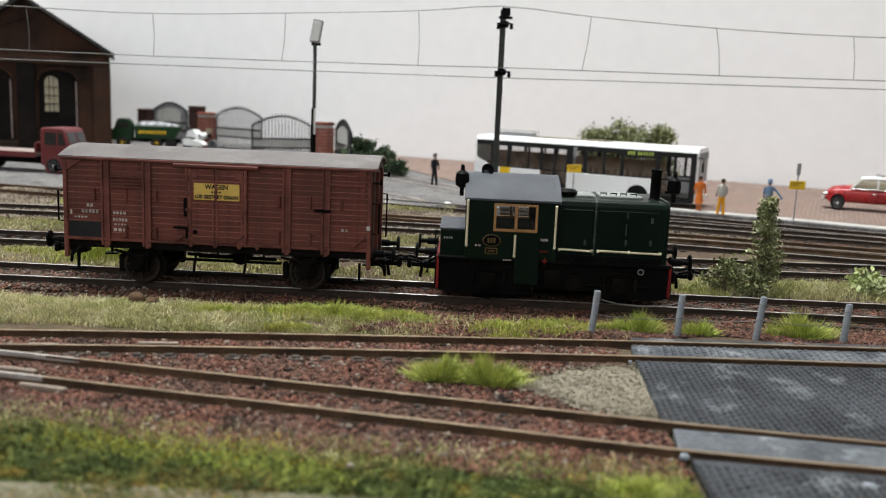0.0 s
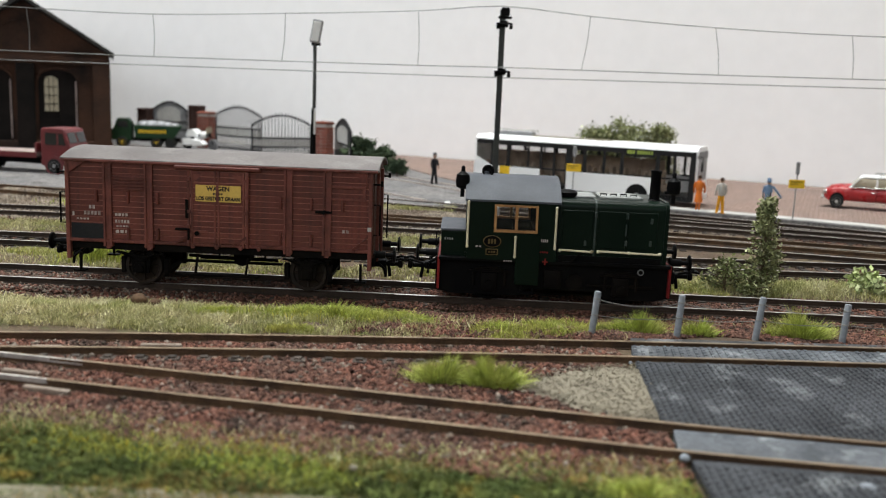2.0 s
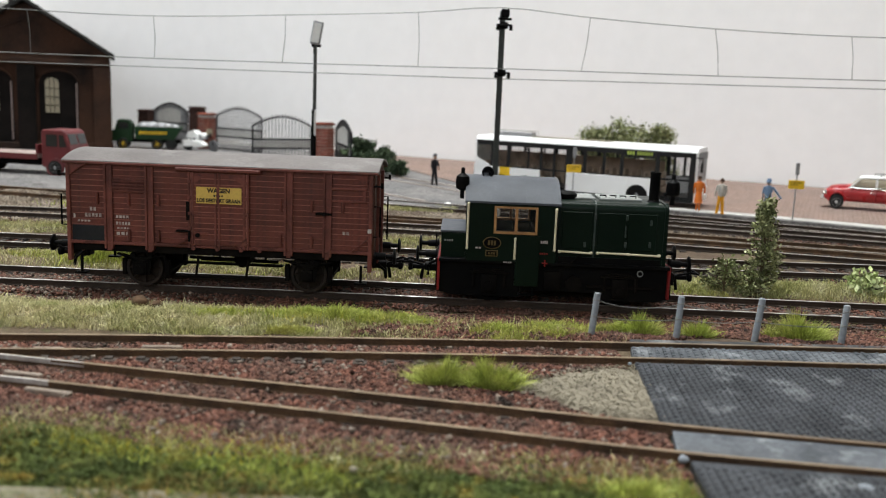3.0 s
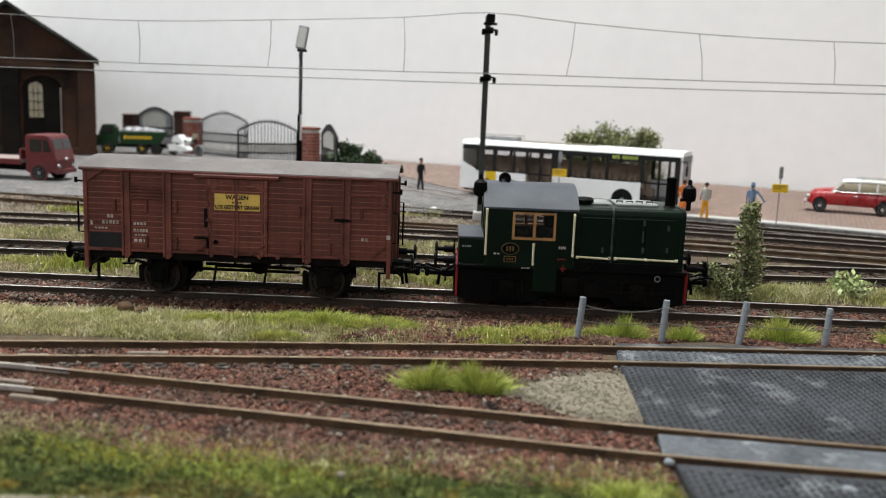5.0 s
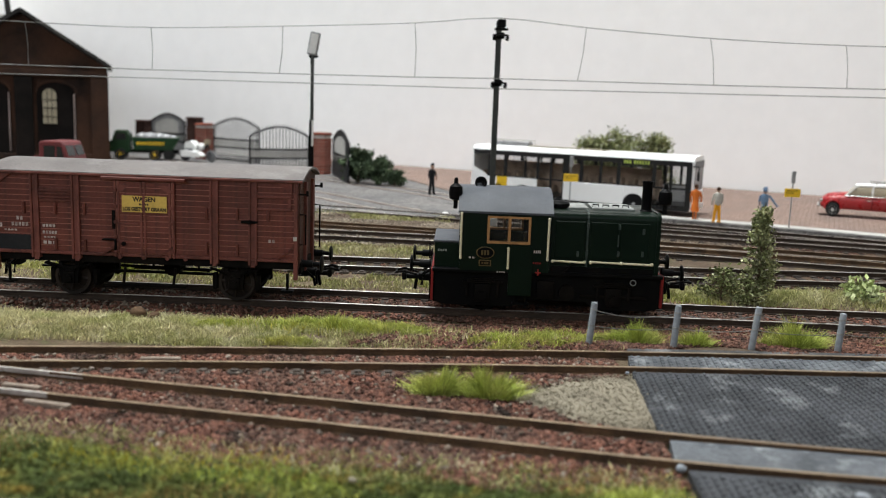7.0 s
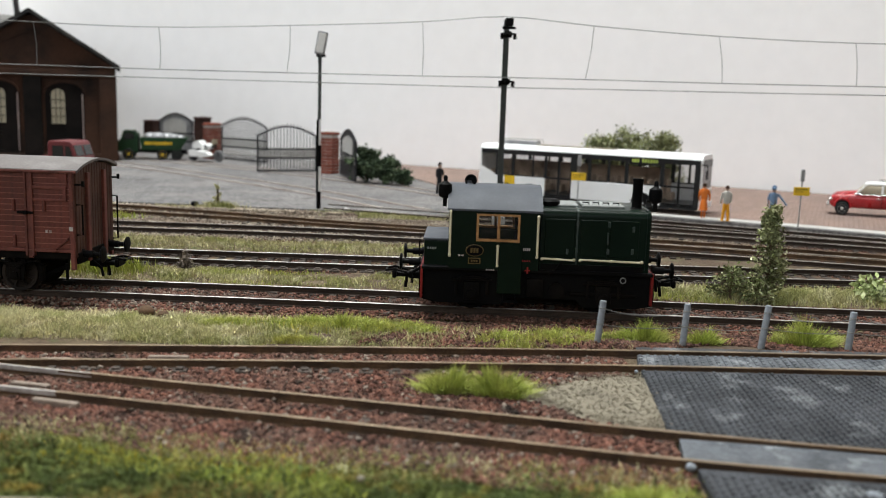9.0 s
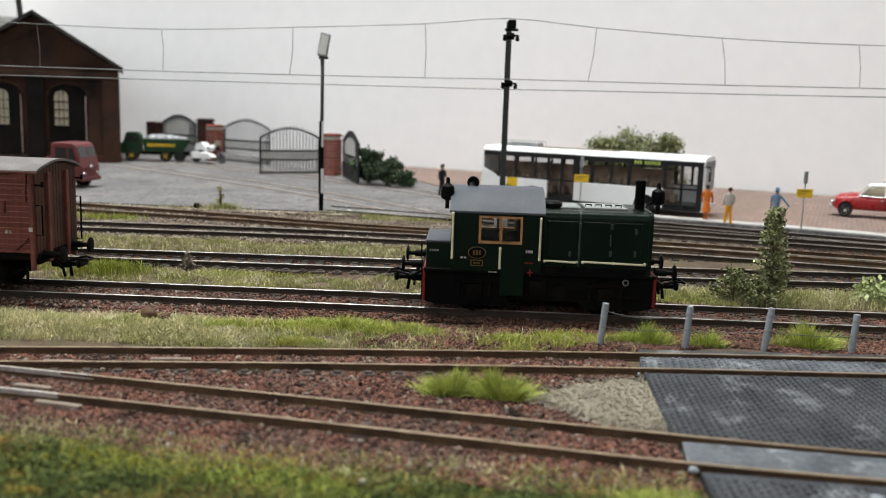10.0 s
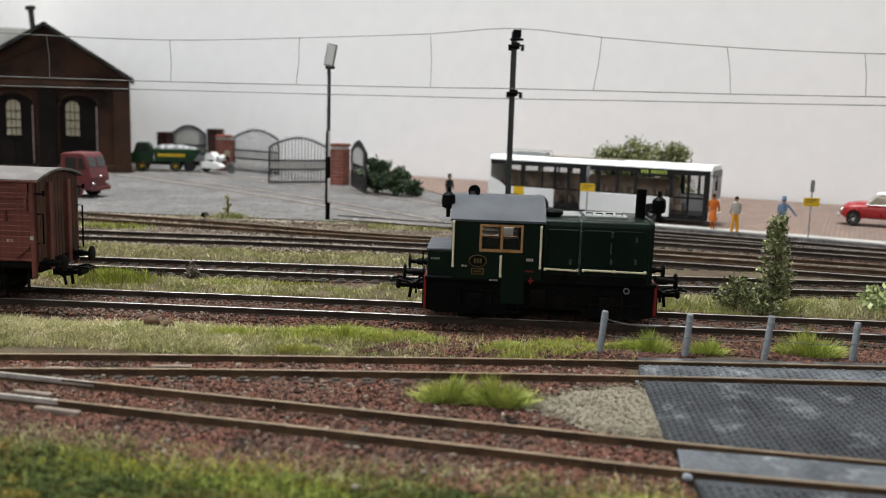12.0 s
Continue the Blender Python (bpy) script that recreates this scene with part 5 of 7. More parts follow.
# ---- brick gate piers ----
def build_pier(at, rz, label, h=31, brick=PIERBRICK):
    w = thing("gate_pier", at, label, "gate pier", rz=rz, group="brick gate piers")
    part("core", bx(B(), -5.4, 5.4, -5.4, 5.4, 0, h), KERB if brick is PIERBRICK else brick, w, "mortar between the bricks")
    br = mesh_of("brick", bx(B(), -2.75, 2.75, -0.35, 0.35, -1.15, 1.15, 0.18), brick)
    n = int(h / 2.6)
    for i in range(n):
        for side in range(4):
            for k in (-1, 1):
                o = new("brick", br)
                o.parent = w
                off = 2.9 * k + (0.5 if i % 2 else -0.5)
                o.matrix_basis = pose(0, 0, 0, 0, 0, 90 * side) @ pose(off * MM, -5.5 * MM, (1.4 + i * 2.6) * MM)
    part("cap", bx(bx(B(), -6.6, 6.6, -6.6, 6.6, h, h + 1.2, 0.2), -5.9, 5.9, -5.9, 5.9, h + 1.2, h + 2.2, 0.4), brick, w, "brick capping")
    return w


build_pier((-111, 458, -0.7), -20, "red brick gate pier beside the open gate")
build_pier((-237, 570, -0.7), -20, "red brick gate pier between two gates")
build_pier((-258, 612, -0.7), -20, "brick pier beside a sheeted gate, shade in its colour", 35, SHADEPIER)
build_pier((-312, 625, -0.7), -20, "brick pier by the shed corner, shade in its colour", 30, SHADEPIER)


def build_gate(a, b, h, label, solid=False):
    """One leaf from a to b, with an arched top."""
    a, b = Vector((*a, 0)), Vector((*b, 0))
    d = b - a
    L = d.length
    w = thing("iron_gate", (a.x, a.y, -0.7), label, "gate", rz=math.degrees(math.atan2(d.y, d.x)), group="iron gates")

    def top(x):
        return h + 7.6 * math.sin(math.pi * min(max(x / L, 0), 1))
    arch = [(L * k / 14, 0, top(L * k / 14)) for k in range(15)]
    part("frame", tube(tube(tube(tube(B(), arch, 0.75), [(0.4, 0, 1), (0.4, 0, h)], 0.8), [(L - 0.4, 0, 1), (L - 0.4, 0, h)], 0.8), [(0, 0, 1.6), (L, 0, 1.6)], 0.8), IRON, w, "", True)
    part("rail", bx(bx(B(), 0, L, -0.4, 0.4, h * 0.38, h * 0.43), 0, L, -0.4, 0.4, h * 0.62, h * 0.67), IRON, w)
    part("name_band", bx(B(), 0.8, L - 0.8, -0.25, 0.25, h * 0.44, h * 0.61), KERB, w, "pale worn band")
    n = max(6, int(L / 2.6))
    if not solid:
        for i in range(1, n):
            x = L * i / n
            part("bar", rod(rod(B(), (x, 0, 1.6), (x, 0, top(x) + 1.0), 0.32, 6), (x, 0, top(x) + 1.0), (x, 0, top(x) + 2.6), 0.42, 6, 0.05), IRON, w)
    else:
        part("sheet", prism(B(), [(0, 1.6), (L, 1.6)] + [(p[0], p[2]) for p in arch[::-1]], -0.25, 0.25), HUB if solid == 2 else IRON, w, "dark sheeted infill")
        part("pale_panel", prism(B(), [(L * 0.12, h * 0.66), (L * 0.8, h * 0.66)] + [(L * u, top(L * u) - 4.5) for u in (0.8, 0.65, 0.5, 0.35, 0.2, 0.12)], -0.45, 0.45), KERB, w, "pale grey upper panel")
    return w


build_gate((-165, 441), (-122, 463), 29, "open black iron gate leaf with a pale band")
build_gate((-227, 566), (-178, 536), 31, "black iron gate leaf with arched top")
build_gate((-100, 447), (-80, 383), 29.5, "dark gate leaf swung towards the tracks", 1)
build_gate((-303, 620), (-266, 607), 32, "sheeted dark gate with arched top", 2)


# ---- maroon flatbed truck, heading +x ----
def build_truck():
    w = thing("flatbed_truck", (-254, 306, -0.7), "maroon cab-over truck with a worn grey flatbed", "truck", rz=-7)
    cab = part("cab", prism(B(), [(-9, 5), (11.5, 5), (11.8, 13), (10.2, 19.5), (7.6, 27.2), (6, 28.6), (-7.6, 28.6), (-9, 27.2)], -11, 11), TRUCKRED, w, "rounded maroon cab")
    mod = cab.modifiers.new("bevel", "BEVEL")
    mod.width, mod.segments, mod.limit_method = 0.0009, 3, "ANGLE"
    for s in (-1, 1):
        part("side_window", prism(B(), [(-5.6, 18), (2.0, 18), (2.0, 25.6), (-5.6, 25.6)], s * 11 - 0.2, s * 11 + 0.2), DARKGLASS, cab)
        part("quarter_window", prism(B(), [(3.2, 18), (8.2, 18), (6.2, 25.2), (3.2, 25.6)], s * 11 - 0.2, s * 11 + 0.2), DARKGLASS, cab)
        part("wheel_arch", lathe(B(), [(6.2, -0.3), (6.2, 0.3), (5.2, 0.4)], 20, Matrix.Translation((0, s * 11, 5.2)) @ Matrix.Rotation(radians(90), 4, "X")), TRUCKRED, cab)
        wheel(w, 0, s * 10.2, 4.9, 4.9)
        wheel(w, -52, s * 10.2, 4.9, 4.9)
        wheel(w, -64, s * 10.2, 4.9, 4.9)
        part("headlight", ball(B(), (11.4, s * 7.8, 9), 1.4, 2), CHROME, cab, "", True)
        m = Matrix.Translation((9.2, s * 5.2, 22.6)) @ Matrix.Rotation(radians(-18), 4, "Y")
        bm = bx(B(), -0.2, 0.2, -4.4, 4.4, -3.2, 3.4, 0.1)
        bmesh.ops.transform(bm, matrix=m, verts=bm.verts)
        part("windscreen", bm, DARKGLASS, cab)
    part("bumper", bx(B(), 10.6, 12.6, -11.4, 11.4, 4.4, 7.0, 0.5, 2), TRUCKRED, cab)
    part("badge", ball(B(), (11.9, 0, 13.5), 1.1, 2), CHROME, cab)
    part("chassis", bx(B(), -84, -6, -5, 5, 5.5, 9.5), BLACK, w)
    bed = part("bed", bx(B(), -86, -11, -12.2, 12.2, 10.6, 13.2, 0.3), BEDGREY, w, "worn grey-pink flatbed")
    part("headboard", bx(B(), -12.4, -11, -12, 12, 13, 19, 0.2), TRUCKRED, bed)
    for s in (-1, 1):
        part("side_rail", bx(B(), -86, -11, s * 12.3 - 0.3, s * 12.3 + 0.3, 9.6, 13.0, 0.1), TRUCKRED, bed)
    return w


build_truck()


# ---- green hopper truck with a pale load ----
def build_green():
    w = thing("tipper_truck", (-283, 543, -0.7), "dark green tipper truck with yellow hubs and pale load", "truck", rz=14)
    part("chassis", bx(B(), -26, 29, -4, 4, 6, 9), BLACK, w)
    cab = part("cab", prism(B(), [(-30, 7), (-12, 7), (-12, 22), (-15, 25.5), (-24, 25.5), (-27, 17), (-30, 16)], -10, 10), WAGGREEN, w, "dark green cab")
    for s in (-1, 1):
        part("window", prism(B(), [(-24, 18), (-15, 18), (-15.5, 23.5), (-23, 23.5)], s * 10 - 0.2, s * 10 + 0.2), DARKGLASS, cab)
        for x in (-20, 9, 21):
            wheel(w, x, s * 9.4, 5, 5, 2.6, SUNYELLOW if x < 15 else TYRE)
    hop = part("hopper", prism(B(), [(-9, 9), (24, 9), (31, 20), (-10, 20)], -11, 11), WAGGREEN, w, "green tipping body")
    bars("lettering", -6, 18, 14.8, 2.6, -11.1, 9, SUNYELLOW, hop)
    bm = B()
    for x, y, r in ((-2, 0, 6), (5, -2, 6.5), (12, 1, 6), (18, -1, 5), (24, 0, 3.6)):
        ball(bm, (x, y, 19.6), r, 2, 1.2, 1.3, 0.75)
    part("load", bm, HUB, hop, "pale heaped load", True)
    return w


build_green()


def build_sidecar():
    w = thing("motorcycle", (-234, 538, -0.7), "white motorcycle with sidecar", "motorcycle", rz=-25)
    w.scale = (1.25, 1.25, 1.2)
    for x, r in ((-11, 4.4), (12, 4.4)):
        m = Matrix.Translation((x, 0, r)) @ Matrix.Rotation(radians(90), 4, "X")
        t = part("wheel", lathe(B(), [(r, -0.5), (r, 0.5), (r - 0.7, 0.5), (r - 0.7, -0.5)], 20, m), TYRE if x < 0 else HUB, w, "", True)
        bm = B()
        for k in range(6):
            a = k * math.pi / 3
            rod(bm, (x, 0, r), (x + r * 0.9 * math.cos(a), 0, r + r * 0.9 * math.sin(a)), 0.16, 4)
        part("spokes", bm, HUB, t)
    part("fairing", prism(B(), [(-10, 8), (-9, 13.5), (-4, 15.5), (0, 12), (1, 8)], -3.2, 3.2), WHITEPAINT, w, "white rear fairing", True)
    part("tank", ball(B(), (4.5, 0, 11.5), 3.0, 2, 1.3, 0.9, 0.8), WHITEPAINT, w, "", True)
    part("windscreen", bx(B(), 8.2, 8.8, -3, 3, 12.5, 17, 0.2), PALEGLASS, w)
    side = part("sidecar", prism(B(), [(-7, 4), (-7.5, 8.5), (-2, 9.5), (1, 8.2), (8, 7.6), (11, 5.5), (9, 4)], -9.5, -4.2), WHITEPAINT, w, "white pointed sidecar body")
    part("cockpit", bx(B(), -6, 0.2, -9, -4.8, 8.4, 9.9, 0.3), BLACK, side)
    part("seat", bx(B(), 0, 9, -2, 2, 10.5, 12.2, 0.6, 2), BLACK, w)
    part("fork", tube(B(), [(12, 0, 4.4), (9, 0, 13.5), (8, 2.5, 14)], 0.4), BLACK, w)
    part("frame", tube(B(), [(-11, 0, 4.4), (-5, 0, 7), (4, 0, 6), (9, 0, 13)], 0.5), BLACK, w)
    return w


build_sidecar()


# ---- red estate car, nose towards -x ----
def build_car():
    w = thing("estate_car", (249, 289, -0.2), "bright red vintage estate car with a pale roof", "car", rz=-22)
    w.scale = (1.06, 1.06, 1.2)
    body = part("body", loft(B(), [(-23.4, 4.5, 5.2, 7.8), (-22.8, 6.4, 4.4, 9.4), (-21.2, 7.6, 4.0, 10.3), (-17, 8.4, 3.8, 10.9), (-11, 8.8, 3.8, 11.3), (-2, 9.0, 3.8, 11.4), (12, 9.0, 3.8, 11.4), (22, 8.8, 3.8, 11.2), (26.4, 8.0, 4.0, 10.4), (28, 6.4, 4.8, 9.0)], 0.42, 24), CARRED, w, "red rounded lower body", True)
    part("bonnet", loft(B(), [(-22.4, 2.6, 7.6, 9.4), (-20, 4.4, 9, 11.3), (-15, 5.2, 9.6, 12.1), (-9, 5.8, 10, 12.5)], 0.7, 16), CARRED, body, "domed bonnet", True)
    # Opaque pale cabin: the reflection on the glass is painted.
    cab = part("cabin", loft(B(), [(-10.6, 6.8, 10.6, 11.4), (-7.4, 7.4, 10.6, 14.0), (-4.4, 7.6, 10.6, 16.2), (8, 7.8, 10.6, 16.6), (20, 7.6, 10.6, 16.2), (25.6, 7.2, 10.6, 11.6)], 0.4, 20), PALEGLASS, w, "car windows with a pale reflection in the colour", True)
    part("roof", loft(B(), [(-5.4, 6.4, 15.7, 16.5), (-3, 7.5, 15.7, 17.1), (9, 7.7, 15.9, 17.5), (20, 7.4, 15.7, 17.0), (22.4, 6.2, 15.5, 16.3)], 0.5, 18), WHITEPAINT, w, "pale roof", True)
    part("roof_rack", bx(bx(bx(B(), 2, 19, -6.2, -5.7, 18.0, 18.4), 2, 19, 5.7, 6.2, 18.0, 18.4), 5, 5.6, -6.2, 6.2, 17.0, 18.4), CHROME, w)
    for s in (-1, 1):
        bm = B()
        for x0, x1 in ((-10.2, -5), (3.6, 3.6), (13, 13), (25.4, 21)):
            prism(bm, [(x0 - 0.55, 10.9), (x0 + 0.55, 10.9), (x1 + 0.55, 16), (x1 - 0.55, 16)], s * 7.6 - 0.4, s * 7.6 + 0.4)
        part("pillar", bm, WHITEPAINT, cab)
        part("waist_trim", bx(B(), -10, 26, s * 8.5 - 0.5, s * 8.5 + 0.5, 10.9, 11.3, 0.1), CHROME, cab)
        for x in (-16.5, 16.5):
            arch = lathe(B(), [(4.6, -0.4), (4.9, 0.0), (4.6, 0.5), (3.9, 0.5), (3.9, -0.4)], 24, Matrix.Translation((x, s * 8.5, 4.2)) @ Matrix.Rotation(radians(90), 4, "X"))
            bmesh.ops.bisect_plane(arch, geom=list(arch.verts) + list(arch.edges) + list(arch.faces), plane_co=(0, 0, 4.0), plane_no=(0, 0, -1), clear_outer=True)
            part("wheel_arch", arch, CARRED, body, "", True)
            part("wheel_well", rod(B(), (x, s * 8.0, 4.2), (x, s * 8.9, 4.2), 3.9, 20), BLACK, body)
            wheel(w, x, s * 8.4, 3.5, 3.5, 2.0, KERB)
        for x in (3.8, 13.2):
            part("door_seam", bx(B(), x - 0.1, x + 0.1, s * 8.95 - 0.12, s * 8.95 + 0.12, 4.8, 10.8), BLACK, body)
        part("door_handle", bx(B(), 0.8, 2.8, s * 9.1 - 0.2, s * 9.1 + 0.2, 9.0, 9.4, 0.1), CHROME, body)
        part("headlight", ball(B(), (-22.2, s * 5.6, 7.9), 1.3, 2), CHROME, body, "", True)
    part("bumper", loft(B(), [(-25.0, 7.6, 4.2, 5.5), (-24.2, 8.4, 4.0, 5.7), (-23.4, 8.8, 4.2, 5.5)], 0.5, 14), CHROME, w, "chrome front bumper", True)
    part("bumper", loft(B(), [(27.6, 8.8, 4.2, 5.5), (28.4, 8.4, 4.0, 5.7), (29.2, 7.6, 4.2, 5.5)], 0.5, 14), CHROME, w, "chrome rear bumper", True)
    part("grille", bx(B(), -24.0, -22.6, -3.0, 3.0, 5.4, 8.0, 0.3), CHROME, body)
    return w


build_car()

MASTGREEN = paint("dull grey-green mast steel", (0.06, 0.065, 0.06), 0.6, second=(0.045, 0.048, 0.046), big=80, amount=0.3)
WIRE = paint("dull silver wire", (0.22, 0.22, 0.21), 0.5, metal=0.3, big=60, amount=0.2, bump=0)
POSTGREY = paint("blue-grey concrete post", (0.23, 0.25, 0.275), 0.85, second=(0.17, 0.185, 0.20), big=150, amount=0.3)
ENAMEL = paint("yellow enamel sign", (0.78, 0.50, 0.03), 0.5, second=(0.7, 0.44, 0.03), big=100, amount=0.08, bump=0)
DRESS = {
    "black suit": paint("black figure paint", (0.015, 0.015, 0.018), 0.8, amount=0.3, bump=0),
    "orange overalls": paint("orange figure paint", (0.62, 0.16, 0.025), 0.7, amount=0.2, bump=0),
    "yellow-orange trousers": paint("amber figure paint", (0.80, 0.36, 0.02), 0.7, amount=0.2, bump=0),
    "blue jacket": paint("blue figure paint", (0.14, 0.21, 0.32), 0.8, amount=0.3, bump=0),
    "pale shirt": paint("pale figure paint", (0.50, 0.48, 0.44), 0.8, amount=0.2, bump=0),
    "skin": paint("buff figure paint", (0.42, 0.25, 0.17), 0.8, amount=0.1, bump=0),
    "hair": paint("brown figure paint", (0.05, 0.025, 0.015), 0.8, amount=0.2, bump=0),
}


# ---- catenary mast and wires ----
def build_mast():
    w = thing("catenary_mast", (17.2, 200, -2), "tall grey-green steel catenary mast with insulators", "mast")
    bm = B()
    prism(bm, [(-1.42, -1.1), (-0.98, -1.1), (-0.98, -0.18), (0.98, -0.18), (0.98, -1.1), (1.42, -1.1), (1.42, 1.1), (0.98, 1.1), (0.98, 0.18), (-0.98, 0.18), (-0.98, 1.1), (-1.42, 1.1)], 0, 104, "z")
    part("post", bm, MASTGREEN, w)
    part("footing", bx(B(), -3.4, 3.4, -3.4, 3.4, 0, 5, 0.8, 2), KERB, w, "pale concrete footing")
    for z in (97.0, 73.5):
        h = part("bracket", bx(bx(B(), -3.0, 4.6, -4.2, -0.6, z - 0.4, z + 0.5, 0.2), -1.4, 2.8, -1.6, 1.6, z - 1.6, z + 1.6, 0.3), BLACK, w)
        for x in (-2.2, 4.2):
            part("insulator", lathe(B(), [(0.5, -1.6), (1.2, -1.1), (0.6, -0.6), (1.2, -0.1), (0.6, 0.4), (1.1, 0.9), (0.4, 1.4)], 12, Matrix.Translation((x, -2.6, z - 1.0))), DIRTBLACK, h, "", True)
    part("mast_head", bx(bx(B(), -0.8, 3.4, -2.0, 2.0, 101, 105, 0.4), -2.2, 4.6, -1.2, 1.2, 99.6, 100.8, 0.2), BLACK, w)
    return w


build_mast()


def sagged(pts, n=10):
    p = smooth_path([(a[0], a[2]) for a in pts], 12.0)
    return [(v.x, pts[0][1], v.y) for v in p]


mess = [(-420, 196, 101), (-300, 196, 96), (-221, 196, 93.4), (-158, 196, 92.8), (-91.4, 196, 95.7), (-25, 196, 99.5), (16.5, 196, 103.3), (60.5, 196, 100.1), (122.6, 196, 97.0), (190, 196, 95.8), (300, 196, 97), (420, 196, 100)]
cat = thing("catenary", (0, 0, 0), "thin silver overhead wires with droppers", "overhead wire")
part("carrying_wire", tube(B(), sagged(mess), 0.22, 5), WIRE, cat)
part("contact_wire", tube(B(), [(-420, 196, 72.6), (-222, 196, 72.0), (-158, 196, 71.9), (-92.7, 196, 72.3), (-24.3, 196, 72.9), (17, 196, 73.6), (58, 196, 73.8), (126, 196, 74.1), (192, 196, 74.8), (420, 196, 77.5)], 0.25, 5), WIRE, cat)
part("contact_wire", tube(B(), [(-420, 205, 66.8), (-252, 205, 67.4), (-94.5, 205, 68.0), (15.6, 205, 68.6), (73.5, 205, 69.4), (145, 205, 70.1), (207, 205, 70.9), (420, 205, 73.5)], 0.25, 5), WIRE, cat)
for x0, z0, x1, z1 in ((-222, 93.4, -221, 72.0), (-158, 92.8, -157.8, 71.9), (-91.4, 95.7, -93, 72.3), (-25, 99.5, -24.4, 72.9), (60.5, 100.1, 57.6, 73.8), (122.6, 97.0, 126, 74.1), (190, 95.8, 192.4, 74.8), (255, 96.4, 256, 75.6)):
    part("dropper", tube(B(), [(x0, 196, z0), ((x0 + x1) / 2 + 0.6, 196, (z0 + z1) / 2), (x1, 196, z1)], 0.17, 5), WIRE, cat)


# ---- yard lamp ----
def build_lamp():
    w = thing("yard_lamp", (-82, 231, -1.5), "tall yard floodlight on a black and white banded post", "lamp post")
    for i, (a, b, m) in enumerate(((0, 10.5, BLACK), (10.5, 24, WHITEPAINT), (24, 36, BLACK), (36, 50, WHITEPAINT), (50, 85, MASTGREEN))):
        part("post_band", rod(B(), (0, 0, a), (0, 0, b), 1.25 if i < 3 else 0.95, 12), m, w, "", True)
    part("half_band", bx(B(), -1.3, -0.1, -1.35, 1.3, 10, 50), BLACK, w)
    bm = bx(B(), -2.6, 2.8, -1.4, 1.4, -6.2, 6.2, 0.5, 2)
    bmesh.ops.transform(bm, matrix=Matrix.Translation((0.6, 0, 91)) @ Matrix.Rotation(radians(10), 4, "Y"), verts=bm.verts)
    head = part("lamp_head", bm, HUB, w, "grey floodlight box")
    bm = bx(B(), -1.9, 2.1, -1.7, -1.3, -5.2, 5.2, 0.1)
    bmesh.ops.transform(bm, matrix=Matrix.Translation((0.6, 0, 91)) @ Matrix.Rotation(radians(10), 4, "Y"), verts=bm.verts)
    part("lens", bm, WHITEPAINT, head, "white lamp glass")
    part("bracket", bx(bx(B(), -1.0, 0.2, -0.8, 0.8, 80, 97, 0.2), -2, 3, -0.8, 0.8, 83.5, 85, 0.2), BLACK, head)
    return w


build_lamp()


# ---- fence of posts with slack wires ----
posts = [(36.2, -33.2, 12.4, 4.5), (59.2, -31.6, 12.0, 3), (80.5, -30.4, 12.2, 5.5), (104.2, -29.2, 11.0, 3), (127, -28.2, 11.6, 5), (150, -27, 11.4, 2)]
for x, y, h, lean in posts:
    f = thing("fence_post", (x, y, -1.6), "short blue-grey concrete fence post", "fence post", group="fence posts by the crossing")
    bm = lathe(B(), [(0.92, 0), (0.88, h - 0.25), (0.78, h), (0.3, h + 0.05)], 12)
    bmesh.ops.rotate(bm, verts=bm.verts, cent=(0, 0, 0), matrix=Matrix.Rotation(radians(lean), 3, "Y"))
    part("post", bm, POSTGREY, f, "", True)
    bm = B()
    for z in (h * 0.5, h * 0.85):
        lathe(bm, [(0.92, -0.12), (1.0, 0), (0.92, 0.12)], 10, Matrix.Translation((math.tan(radians(lean)) * z, 0, z)))
    part("wire_tie", bm, WIRE, f, "", True)
wires = thing("fence_wire", (0, 0, 0), "slack grey wires between the fence posts", "fence wire")
for (xa, ya, ha, la), (xb, yb, hb, lb) in zip(posts, posts[1:]):
    for k, sag in ((0.5, 0.7), (0.85, 1.6)):
        a = Vector((xa + math.tan(radians(la)) * ha * k, ya - 1.1, ha * k - 1.6))
        b = Vector((xb + math.tan(radians(lb)) * hb * k, yb - 1.1, hb * k - 1.6))
        part("wire", tube(B(), [a.lerp(b, t / 8) - Vector((0, 0, sag * 4 * (t / 8) * (1 - t / 8))) for t in range(9)], 0.11, 5), WIRE, wires, "", True)


# ---- signs ----
def build_sign(at, rz, h, label):
    w = thing("stop_sign", at, label, "sign", rz=rz, group="yellow stop signs")
    part("pole", rod(B(), (0, 0, 0), (0, 0, h), 0.36, 8), HUB, w)
    p = part("plate", bx(B(), -4.3, 4.3, -0.55, -0.2, 17.0, 21.6, 0.15), ENAMEL, w, "yellow plate")
    bars("lettering", -3.4, 3.2, 20.4, 0.5, -0.56, 6, INK, p)
    bars("lettering", -3.4, 1.0, 19.2, 0.4, -0.56, 4, INK, p)
    part("finial", bx(B(), -1.1, 1.1, -0.4, 0.4, h - 5.5, h + 1, 0.4, 2), HUB, w, "narrow grey top board")
    return w


build_sign((180, 222, -0.1), 0, 30, "yellow stop sign on a thin pole at the kerb")
build_sign((66, 268, -0.1), 0, 31, "yellow stop sign on a thin pole before the bus")


